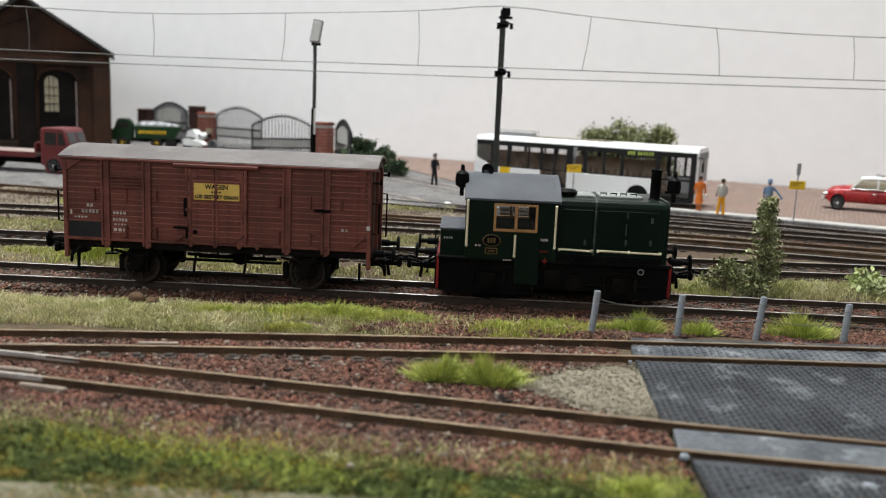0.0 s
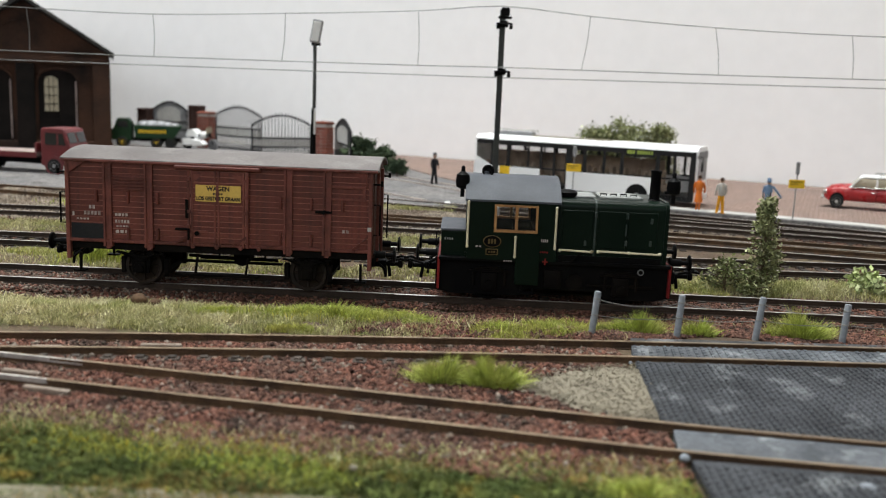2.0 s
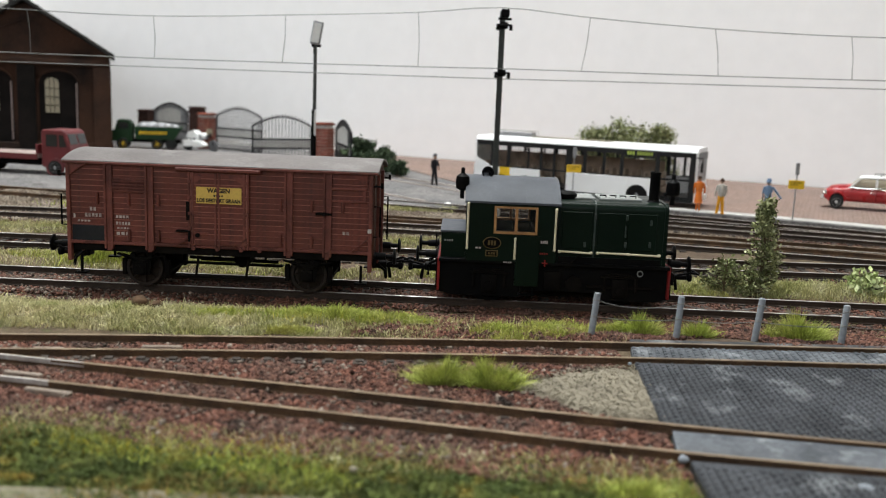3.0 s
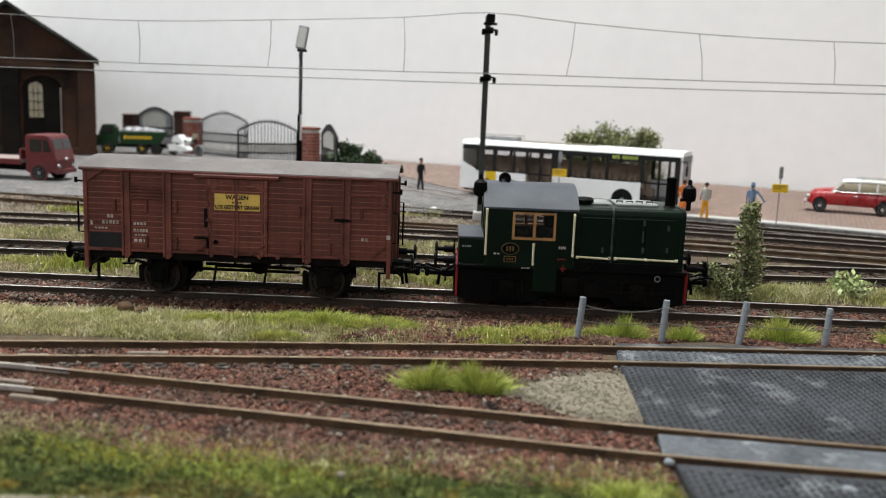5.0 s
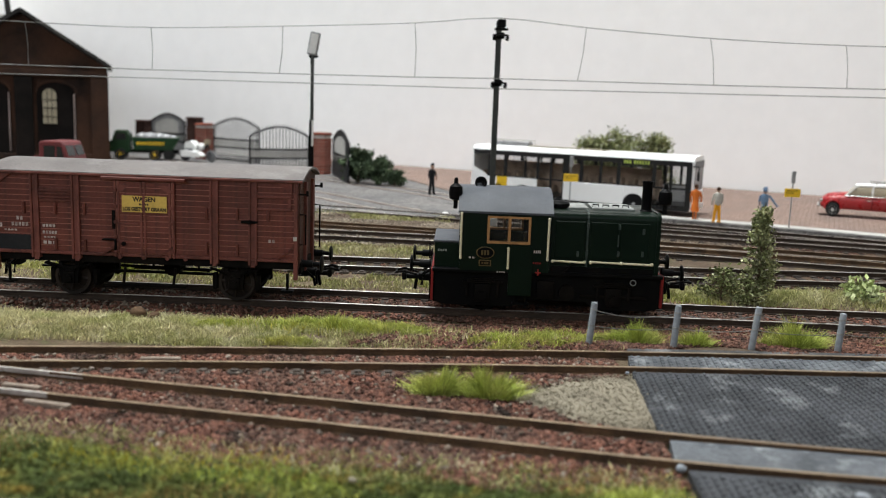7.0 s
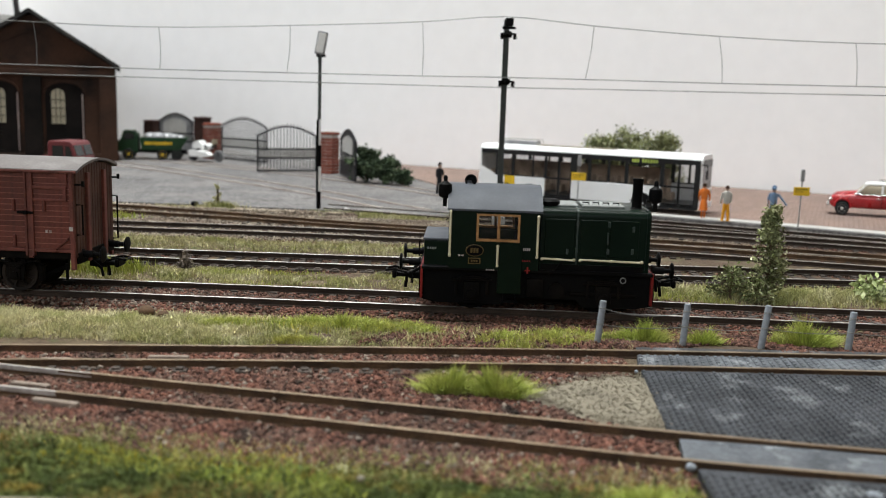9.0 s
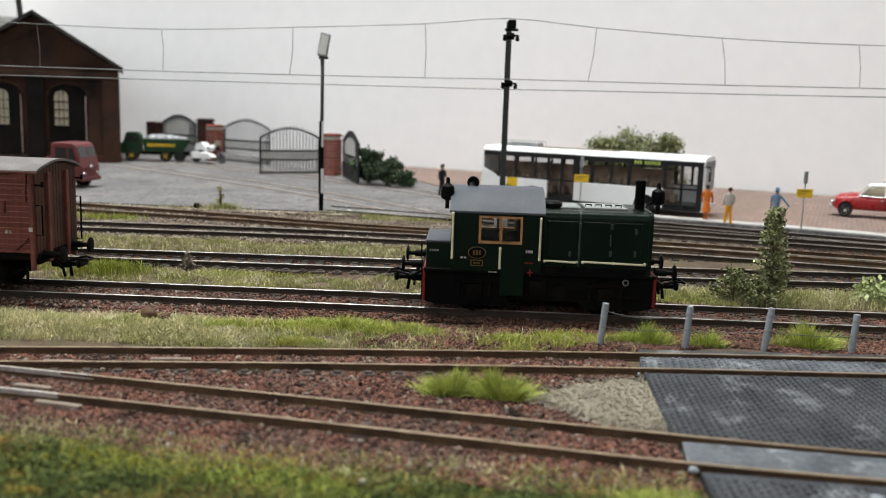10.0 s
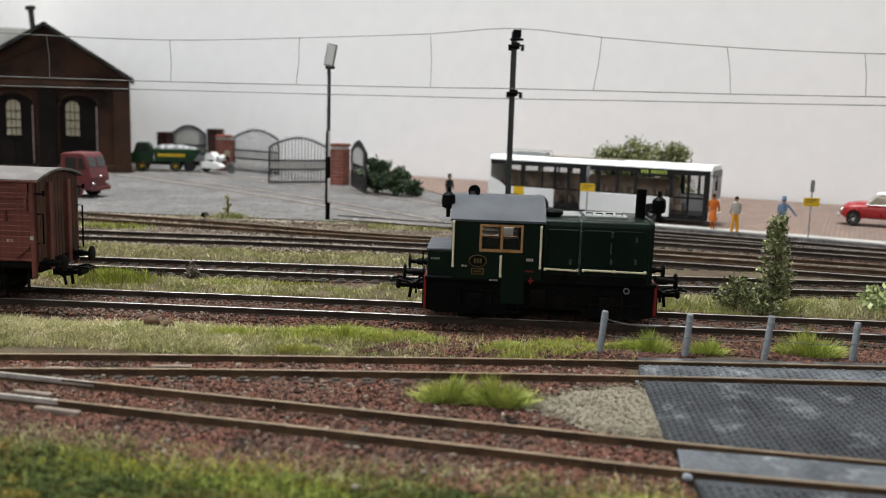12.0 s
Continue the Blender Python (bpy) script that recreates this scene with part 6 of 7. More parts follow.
# ---- small painted figures: plain shapes ----
def build_figure(at, rz, top, legs, label, bend=0.0, skirt=False, hat=False):
    bm = B()
    mats = [DRESS[top], DRESS[legs], DRESS["skin"], DRESS["hair"]]

    def mark(start, k):
        for f in list(bm.faces)[start:]:
            f.material_index = k
    n = 0
    if skirt:
        lathe(bm, [(2.4, 4.6), (2.0, 8), (1.5, 11)], 10)
        rod(bm, (-0.8, 0, 0), (-0.8, 0, 5), 0.45, 6)
        rod(bm, (0.8, 0, 0), (0.8, 0, 5), 0.45, 6)
    else:
        rod(bm, (-1.5, 0.4, 0.3), (-0.7, 0, 10), 0.75, 8, 1.0)
        rod(bm, (1.5, -0.6, 0.3), (0.7, 0, 10), 0.75, 8, 1.0)
        bx(bm, -2.1, -0.8, -1.2, 1.1, 0, 0.8, 0.2)
        bx(bm, 0.8, 2.1, -1.9, 0.4, 0, 0.8, 0.2)
    mark(n, 1)
    n = len(bm.faces)
    lathe(bm, [(1.5, 9.6), (1.8, 11), (2.3, 15), (1.9, 16.4), (0.7, 17)], 12, Matrix.Diagonal((1, 0.65, 1, 1)))
    rod(bm, (-2.2, 0, 16), (-3.0 - bend, -0.6, 12.6), 0.62, 7)
    rod(bm, (-3.0 - bend, -0.6, 12.6), (-2.8 - 2 * bend, -1.8, 10), 0.5, 7)
    rod(bm, (2.2, 0, 16), (2.9, -0.4, 12.4), 0.62, 7)
    rod(bm, (2.9, -0.4, 12.4), (2.6, -1.4, 9.8), 0.5, 7)
    mark(n, 0)
    n = len(bm.faces)
    ball(bm, (0, -0.1, 18.4), 1.25, 2, 0.9, 1, 1.15)
    mark(n, 2)
    n = len(bm.faces)
    ball(bm, (0, 0.25, 18.9), 1.25, 2, 0.95, 1, 0.95)
    if hat:
        lathe(bm, [(2.0, 19.4), (1.2, 19.6), (1.0, 20.6), (0.4, 20.8)], 12)
    mark(n, 3 if not hat else 0)
    ob = solo("figurine", bm, mats[0], label, "figurine", at, rz, True, "painted model figures")
    for m in mats[1:]:
        ob.data.materials.append(m)
    return ob


build_figure((-18, 333, -0.6), 35, "black suit", "black suit", "model figure in a black suit standing on the road", hat=True)
build_figure((135, 247, -0.2), 160, "orange overalls", "orange overalls", "model figure in a long orange dress at the kerb", skirt=True)
build_figure((144.5, 236, -0.2), 185, "pale shirt", "yellow-orange trousers", "model figure in pale shirt and amber trousers at the kerb")
build_figure((171, 238, -0.2), 150, "blue jacket", "blue jacket", "model figure in blue with a hat at the kerb", bend=2.0, hat=True)


# ---- loose stones and grass ----
def scatter(n, fn, tries=12):
    """n points (x, y) from a sampler that also says which to keep."""
    out = []
    got = 0
    for _ in range(tries):
        x, y, keep = fn(n)
        k = np.stack([x[keep], y[keep]], -1)
        out.append(k)
        got += len(k)
        if got >= n:
            break
    return np.concatenate(out)[:n]


OCTA = np.array([(1, 0, 0), (0, 1, 0), (-1, 0, 0), (0, -1, 0), (0, 0, 1), (0, 0, -1)], float)
OFACE = np.array([(0, 1, 4), (1, 2, 4), (2, 3, 4), (3, 0, 4), (1, 0, 5), (2, 1, 5), (3, 2, 5), (0, 3, 5)])


def stones(name, pts, lo, hi, z, material, label, flat=0.75):
    n = len(pts)
    r = nrg.uniform(lo, hi, (n, 1, 1))
    v = OCTA[None] * nrg.uniform(0.65, 1.35, (n, 6, 1)) * r
    v = v + nrg.normal(0, 0.18, (n, 6, 3)) * r
    a = nrg.uniform(0, 2 * np.pi, n)
    b = nrg.uniform(-0.7, 0.7, n)
    ca, sa, cb, sb = np.cos(a), np.sin(a), np.cos(b), np.sin(b)
    zero, one = np.zeros(n), np.ones(n)
    R = np.stack([np.stack([ca, -sa, zero], -1), np.stack([sa, ca, zero], -1), np.stack([zero, zero, one], -1)], 1)
    Q = np.stack([np.stack([cb, zero, sb], -1), np.stack([zero, one, zero], -1), np.stack([-sb, zero, cb], -1)], 1)
    v = np.einsum("nij,nkj->nki", R @ Q, v)
    v[:, :, 2] *= flat
    zz = z(pts[:, 0], pts[:, 1]) + nrg.uniform(-0.25, 0.25, n)
    v += np.stack([pts[:, 0], pts[:, 1], zz], -1)[:, None]
    f = OFACE[None] + 6 * np.arange(n)[:, None, None]
    return raw(name, v.reshape(-1, 3), f.reshape(-1, 3), material, label, "ballast", "stuff")


def blades(name, pts, lo, hi, width, lean, z, material, label):
    """Bent grass blades of three faces each."""
    n = len(pts)
    h = nrg.uniform(lo, hi, n)
    a = nrg.uniform(0, 2 * np.pi, n)
    t = nrg.uniform(0, 2 * np.pi, n)
    w = width * nrg.uniform(0.7, 1.3, n)
    d = np.abs(nrg.normal(0, lean, n)) * h
    base = np.stack([pts[:, 0], pts[:, 1], z(pts[:, 0], pts[:, 1]) - 0.2], -1)
    side = np.stack([np.cos(t), np.sin(t), 0 * t], -1) * w[:, None]
    go = np.stack([np.cos(a) * d, np.sin(a) * d, 0 * a], -1)
    up = np.stack([0 * h, 0 * h, h], -1)
    mid, tip = base + up * 0.55 + go * 0.35, base + up * 0.95 + go
    v = np.stack([base - side, base + side, mid + side * 0.75, mid - side * 0.75, tip], 1)
    k = 5 * np.arange(n)[:, None]
    f = np.concatenate([k + np.array([0, 1, 2]), k + np.array([0, 2, 3]), k + np.array([3, 2, 4])])
    return raw(name, v.reshape(-1, 3), f, material, label, "grass", "stuff")


def tuft(cx, cy, rad, h, n, z, label, material=None):
    """A round tuft: blades spread outwards from a small foot, tallest in the middle."""
    n = int(n * 0.5)
    u = np.sqrt(nrg.uniform(0, 1, n))
    a = nrg.uniform(0, 2 * np.pi, n)
    fx, fy = cx + 0.6 * rad * u * np.cos(a) + nrg.normal(0, 0.16 * rad, n), cy + 0.32 * rad * u * np.sin(a)
    lump = 0.72 + 0.28 * np.sin(fx * 1.15 + cx) * np.sin(fx * 0.5 + 1.3 * cy)
    hh = h * lump * (1 - 0.4 * u ** 2) * nrg.uniform(0.35, 1.12, n)
    out = rad * 0.7 * u * nrg.uniform(0.2, 1.6, n)
    base = np.stack([fx, fy, z(fx, fy) - 0.3], -1)
    go = np.stack([np.cos(a) * out + nrg.normal(0, 1.1, n), np.sin(a) * out * 0.6 + nrg.normal(0, 0.8, n), 0 * a], -1)
    t = nrg.uniform(0, 2 * np.pi, n)
    side = np.stack([np.cos(t), np.sin(t), 0 * t], -1) * (0.115 * nrg.uniform(0.7, 1.3, n))[:, None]
    up = np.stack([0 * hh, 0 * hh, hh], -1)
    mid, tip = base + up * 0.6 + go * 0.4, base + up + go
    v = np.stack([base - side, base + side, mid + side * 0.75, mid - side * 0.75, tip], 1)
    k = 5 * np.arange(n)[:, None]
    f = np.concatenate([k + np.array([0, 1, 2]), k + np.array([0, 2, 3]), k + np.array([3, 2, 4])])
    return raw("grass", v.reshape(-1, 3), f, material or TUFTGRASS, label, "grass", "stuff")


def patchy(x, y, s, lo):
    v = np.sin(x * s + 2.1 * np.sin(y * s * 0.7)) + np.sin(y * s * 1.7 + 1.4 * np.sin(x * s * 0.6 + 1))
    return v > lo


def band(x0, x1, y0, y1, test=None):
    def fn(n):
        x, y = nrg.uniform(x0, x1, n), nrg.uniform(y0, y1, n)
        keep = np.ones(n, bool) if test is None else test(x, y)
        return x, y, keep
    return fn


def clump(cx, cy, sx, sy):
    def fn(n):
        x, y = nrg.normal(cx, sx, n), nrg.normal(cy, sy, n)
        return x, y, np.ones(n, bool)
    return fn


def level(h):
    return lambda x, y: h + 0 * x


def track_far(x):
    return np.interp(x, [-320, -107, -42, 43, 111], [-92, -58.8, -50.8, -42.1, -37.4])


def front_edge(x):
    return np.interp(x, [-140, -84, -50, -19, 10, 34], [-101, -107, -113.5, -117.5, -119, -121])


def off_rails(x, y):
    """Keeps loose things off the rail heads of the front tracks."""
    ok = np.ones(len(x), bool)
    for xs, ys in (([-320, -200, -107, -42, 43, 111, 200], [-92, -72.5, -58.8, -50.8, -42.1, -37.4, -32]),
                   ([-320, -200, -101.5, -40, 40, 104, 200], [-105, -85, -70.4, -63, -55.8, -52, -46.5]),
                   ([-230, -160, -99, -60, -35, -2, 40.5, 80], [-50, -64, -75.3, -82.2, -86.5, -92.3, -99.7, -105.4]),
                   ([-230, -160, -92, -56, -32, -2, 38, 75], [-63, -77.5, -89.8, -96.3, -100.4, -105.9, -113.3, -118])):
        ok &= np.abs(y - np.interp(x, xs, ys)) > 0.9
    ok &= np.abs(y - np.interp(x, [-200, -60, 0, 100, 200], [0.7, 0.6, -0.2, -1.6, -2.0])) > 0.9
    ok &= np.abs(y - np.interp(x, [-200, -60, 0, 100, 200], [19.0, 19.2, 18.5, 17.3, 17.0])) > 0.9
    return ok


def on_deck(x, y):
    return (x > 41.5) & (y < -36)


def on_sand(x, y):
    f = np.interp(x, [6, 14, 20, 27, 34, 44], [-73, -71, -68.5, -64, -59.5, -57.5])
    g = np.interp(x, [6, 14, 20, 27, 34, 44], [-77, -79, -84, -91, -95.5, -97.5])
    return (x > 14) & (y < f - 0.5) & (y > g + 0.8)


STEM = "loose reddish ballast stones"
stones("ballast", scatter(26000, band(-190, 225, -15, 30, off_rails)), 0.35, 0.75, lambda x, y: np.where((y > -8) & (y < 24), -2.25, ground_z(x, y)), STONES, STEM + " round the main track")
stones("ballast", scatter(38000, band(-150, 44, -140, -38, lambda x, y: off_rails(x, y) & ~on_deck(x, y) & ~on_sand(x, y) & (y > front_edge(x) - 4 - 3 * np.sin(x * 0.11)) & (y < track_far(x) + 4.5))), 0.4, 0.8,
       lambda x, y: np.maximum(-2.05 + 0.15 * np.sin(x * 0.4), np.where(y < front_edge(x), ground_z(x, y) + 0.35, -9)), STONES, STEM + " round the front tracks")
stones("ballast", scatter(1500, band(-170, -50, -15, 28, lambda x, y: off_rails(x, y) & (nrg.uniform(0, 1, len(x)) < np.clip((-60 - x) / 40, 0, 1)))), 0.35, 0.75, lambda x, y: np.where((y > -8) & (y < 24), -2.1, ground_z(x, y) + 0.2), GREY_STONES, "pale dusty stones among the ballast of the main track")
stones("ballast", scatter(9000, band(30, 200, -36, -14, lambda x, y: off_rails(x, y) & patchy(x, y, 0.09, -0.4))), 0.4, 0.8, lambda x, y: ground_z(x, y) + 0.2, STONES, STEM + " by the fence")
stones("ballast", scatter(9000, band(-230, 260, 55, 93)), 0.3, 0.6, level(-2.55), STONES, STEM + " round the second track")
stones("ballast", scatter(15000, band(-260, 280, 120, 165, lambda x, y: y > np.interp(x, [-260, 60, 280], [122, 112, 70]))), 0.3, 0.6, level(-2.5), STONES, STEM + " round the third track")
stones("ballast", scatter(17000, band(-260, 20, 156, 240, lambda x, y: y < np.interp(x, [-260, -90, -18, 60, 104, 290], [226, 223, 219, 236, 250, 165]))), 0.3, 0.6, level(-2.15), PALE_STONES, "pale loose stones round the yard tracks")
stones("ballast", scatter(8000, band(20, 290, 160, 240, lambda x, y: y < np.interp(x, [-260, -90, -18, 60, 104, 290], [226, 223, 219, 236, 250, 165]))), 0.3, 0.6, level(-2.5), GREY_STONES, "dull loose stones round the outer yard tracks")
stones("ballast", scatter(900, band(-150, 46, -120, -40, lambda x, y: off_rails(x, y) & ~on_deck(x, y) & (y > front_edge(x)) & (y < track_far(x) + 4))), 0.45, 0.85, level(-1.75), GREY_STONES, "pale single stones among the ballast")
stones("ballast", scatter(2600, band(14, 44, -98, -58, lambda x, y: on_sand(x, y) & off_rails(x, y))), 0.12, 0.32, level(-1.05), SAND, "sandy grit beside the crossing deck")
# grass strips
blades("grass", scatter(24000, band(-150, 46, -45, -13, lambda x, y: (y > track_far(x) + 2.5) & (y < -17 + 3 * np.sin(x * 0.13)) & patchy(x, y, 0.33, -0.9) & (nrg.uniform(0, 1, len(x)) < np.clip((10 - x) / 45, 0.12, 1)))), 0.8, 2.4, 0.10, 0.9, ground_z, DRYGRASS, "dry pale grass strip beside the main track")
blades("grass", scatter(12000, band(-70, 46, -43, -17, lambda x, y: (y > track_far(x) + 2.5) & patchy(x, y, 0.11, 0.4) & patchy(x, y, 0.41, -0.5) & (nrg.uniform(0, 1, len(x)) < np.clip((20 - x) / 60, 0.25, 1)))), 0.9, 2.8, 0.10, 0.8, ground_z, GRASS, "fresh green grass patches beside the main track")
blades("grass", scatter(14000, band(-150, -45, -46, -14, lambda x, y: (y > track_far(x) + 2.5) & (nrg.uniform(0, 1, len(x)) < np.clip((-40 - x) / 25, 0, 1)))), 0.8, 2.2, 0.11, 1.0, ground_z, PALEGRASS, "bleached straw-coloured grass beside the main track")
blades("grass", scatter(4500, band(-200, -70, 27, 56)), 0.8, 2.2, 0.12, 0.9, ground_z, PALEGRASS, "bleached straw-coloured grass between the first two tracks")
blades("grass", scatter(2600, clump(-38, -26, 12, 3)), 1.6, 3.6, 0.11, 0.6, ground_z, GRASS, "tall bright grass tuft beside the main track")
tuft(-3.0, -75.5, 6.4, 8.2, 3000, level(-2.2), "bright green grass tuft between the front tracks")
tuft(9.0, -76.5, 7.0, 9.0, 3400, level(-2.2), "bright green grass tuft between the front tracks")
tuft(31, -130, 6.0, 4.6, 2200, level(-2.0), "bright green grass tuft by the deck corner")
for cx, cy, rad, hi, n in ((50.5, -27.5, 6.5, 8.5, 2000), (45, -26.5, 4, 5.5, 800), (66, -27.5, 5.5, 6.5, 1300), (95, -25.5, 7.5, 10.5, 2600), (88, -25, 4, 6, 800), (128, -24, 7, 8, 1500)):
    tuft(cx, cy, rad, hi, n, ground_z, "bright green grass tuft by the fence posts")
for cx, cy, rad, hi, n in ((-44, -25.5, 7, 5.2, 1500), (-33, -26.5, 8, 6.2, 1900), (-24, -27.5, 5, 4.4, 900), (-10, -29, 4, 3.4, 600), (-62, -26, 4, 3.6, 500), (12, -27, 4, 3.2, 500), (26, -30, 3.6, 3.2, 400)):
    tuft(cx, cy, rad, hi, n, ground_z, "green grass tuft in the strip beside the main track")
blades("grass", scatter(22000, band(-200, 230, 28, 55, lambda x, y: patchy(x, y, 0.06, -1.1) & patchy(x, y, 0.31, -0.7))), 0.8, 2.4, 0.12, 0.8, ground_z, DRYGRASS, "dry grass strip between the first two tracks")
blades("grass", scatter(9000, band(-200, 230, 28, 54, lambda x, y: patchy(x, y, 0.08, 0.2))), 0.9, 2.4, 0.12, 0.7, ground_z, GRASS, "green grass strip between the first two tracks")
blades("grass", scatter(900, clump(-125, 41, 6, 3)), 3.0, 6.0, 0.2, 0.5, ground_z, GRASS, "bright grass tuft between tracks")
blades("grass", scatter(3500, clump(150, 44, 24, 4.5)), 1.5, 4.2, 0.12, 0.8, ground_z, DRYGRASS, "tall dry grass by the sapling")
blades("grass", scatter(3500, clump(105, 40, 24, 4.5)), 1.5, 4.2, 0.12, 0.8, ground_z, DRYGRASS, "tall dry grass by the sapling")
blades("grass", scatter(20000, band(-230, 60, 95, 127)), 0.8, 2.0, 0.14, 0.7, ground_z, DRYGRASS, "pale dry grass strip behind the second track")
blades("grass", scatter(3200, band(-78, -2, 208, 228, lambda x, y: patchy(x, y, 0.13, -0.3))), 1.0, 2.6, 0.2, 0.6, level(-2.2), DRYGRASS, "short dry grass by the yard lamp")
stones("ballast", scatter(4200, band(-250, -60, 218, 233)), 0.35, 0.8, level(-1.6), PALE_STONES, "pale stones along the road edge")
blades("grass", scatter(420, clump(-136, 226, 6, 2.0)), 2.0, 5.0, 0.22, 0.6, level(-1.6), DRYGRASS, "grass tuft at the road edge")
blades("grass", scatter(420, clump(-182, 178, 10, 3)), 1.5, 4, 0.22, 0.5, level(-2.2), GRASS, "grass tuft among the yard tracks")
blades("grass", scatter(1100, band(-250, -60, 221, 231, lambda x, y: patchy(x, y, 0.09, 0.3))), 0.8, 2.2, 0.2, 0.5, level(-1.8), DRYGRASS, "short dry grass at the road edge")
# coarse foreground turf
blades("grass", scatter(58000, band(-120, 46, -155, -100, lambda x, y: (nrg.uniform(0, 1, len(x)) < np.clip((front_edge(x) + 2 - y) / 8, 0, 1))  & ~((x > 41) & (y < -110)))), 0.7, 2.0, 0.13, 1.0, ground_z, DARKGRASS, "dark coarse turf in the foreground")
blades("grass", scatter(9000, band(-120, 40, -170, -104, lambda x, y: (y < front_edge(x) - 2) & patchy(x, y, 0.08, 0.9))), 0.9, 2.4, 0.13, 0.9, ground_z, GRASS, "lighter grass patches in the foreground turf")
blades("grass", scatter(9000, band(-120, 40, -150, -100, lambda x, y: (y < front_edge(x) + 5) & patchy(x, y, 0.09, 0.1))), 0.9, 2.2, 0.12, 1.0, ground_z, RUSTGRASS, "rusty brown fibres in the foreground turf")
blades("grass", scatter(4000, band(-120, 40, -128, -98, lambda x, y: (np.abs(y - front_edge(x) + 1) < 6))), 0.8, 2.4, 0.10, 1.0, level(-2.2), DRYGRASS, "thin dry straws at the edge of the ballast")
stones("ballast", scatter(7000, band(-120, 44, -170, -105, lambda x, y: (y < front_edge(x)) & ~((x > 40) & (y < -108)))), 0.5, 1.1, lambda x, y: ground_z(x, y) + 0.3, DARKGRASS, "dark green foam crumbs in the foreground turf")


# ---- sapling, bushes, weeds ----
def leafy(name, at, label, category, height, spread, nleaf, size, material, taper=True, limbs=7, seed=3):
    r = random.Random(seed)
    w = thing(name, at, label, category)
    bm = B()
    tips = []
    trunk = [(0, 0, -1)] + [(r.uniform(-0.4, 0.4), r.uniform(-0.4, 0.4), height * k / 5) for k in range(1, 6)]
    for a, b, k in zip(trunk, trunk[1:], range(5)):
        rod(bm, a, b, 0.7 * (1 - k / 6), 7, 0.7 * (1 - (k + 1) / 6))
    for i in range(limbs * 3):
        z = height * r.uniform(0.08, 0.9)
        reach = spread * ((1 - z / height) ** 0.8 if taper else math.sqrt(max(0.05, 1 - (z / height) ** 2))) * r.uniform(0.5, 1.1)
        a = r.uniform(0, 2 * math.pi)
        tip = (math.cos(a) * reach, math.sin(a) * reach, z + reach * 0.35)
        rod(bm, (0, 0, z), tip, 0.28, 5, 0.1)
        tips.append(((0, 0, z), tip))
    part("trunk", bm, TWIG, w)
    n = nleaf
    k = np.array([r.randrange(len(tips)) for _ in range(n)])
    base = np.array([t[0] for t in tips])[k]
    tip = np.array([t[1] for t in tips])[k]
    g = np.random.default_rng(seed)
    u = g.uniform(0.2, 1.08, (n, 1))
    c = base + (tip - base) * u + g.normal(0, 0.09 * spread + 0.25, (n, 3))
    c[:, 2] = np.maximum(c[:, 2], -0.2)
    d1 = g.normal(0, 1, (n, 3))
    d1 /= np.linalg.norm(d1, axis=1, keepdims=True)
    d2 = np.cross(d1, g.normal(0, 1, (n, 3)))
    d2 /= np.linalg.norm(d2, axis=1, keepdims=True)
    s = size * g.uniform(0.6, 1.3, (n, 1))
    v = np.stack([c - d1 * s, c + d2 * s * 0.55, c + d1 * s, c - d2 * s * 0.55], 1)
    crown = raw("crown", v.reshape(-1, 3), np.arange(4 * n).reshape(-1, 4), material, parent=w)
    return w


leafy("sapling", (102, 33, -2), "slender tapering sapling with small pale green leaves", "tree", 34.5, 8.0, 3000, 0.75, LEAVES, limbs=22, seed=5)
leafy("bush", (90.5, 34, -2), "low leafy bush at the foot of the sapling", "bush", 11.5, 7.5, 800, 0.75, LEAVES, False, seed=8)
leafy("bush", (98, 30, -2), "low leafy bush at the foot of the sapling", "bush", 8, 6, 600, 0.7, LEAVES, False, seed=9)
leafy("bush", (141, 40, -2), "pale broad-leaved bush beside the track", "bush", 7, 7.5, 420, 1.25, PALELEAF, False, seed=10)
leafy("bush", (-74, 394, -0.7), "dark ivy bush beside the open gate", "bush", 24, 14, 4800, 1.4, DARKLEAVES, False, seed=11)
leafy("bush", (-60, 385, -0.7), "dark low ivy bush beside the gate", "bush", 18, 13, 3600, 1.3, DARKLEAVES, False, seed=12)
for bxx, byy, bh, bs in ((97, 396, 40, 19), (116, 388, 46, 23), (136, 378, 44, 18)):
    leafy("bush", (bxx, byy, -0.2), "olive bush rising behind the bus", "bush", bh, bs, 4200, 1.3, LEAVES, False, limbs=22, seed=bxx)
leafy("bush", (-46, 377, -0.7), "dark low ivy bush beside the gate", "bush", 10, 9, 1800, 1.2, DARKLEAVES, False, seed=22)
leafy("weed", (-99.5, 46.5, -2), "grey withered weed between the tracks", "weed", 8, 4, 180, 0.9, GREY_STONES, seed=14)
leafy("weed", (-138, 229, -0.7), "thin brown weed at the road edge", "weed", 13, 3, 120, 0.8, DRYGRASS, seed=15)


# ---- odd stones, boards and paint spots ----
def lump(name, at, r, material, label, category):
    bm = ball(B(), (0, 0, r * 0.5), r, 2, 1.1, 0.9, 0.7)
    for v in bm.verts:
        v.co += Vector(noise.noise_vector(v.co * 1.3 / r + Vector(at))) * r * 0.22
    return solo(name, bm, material, label, category, at, rng.uniform(0, 180), True)


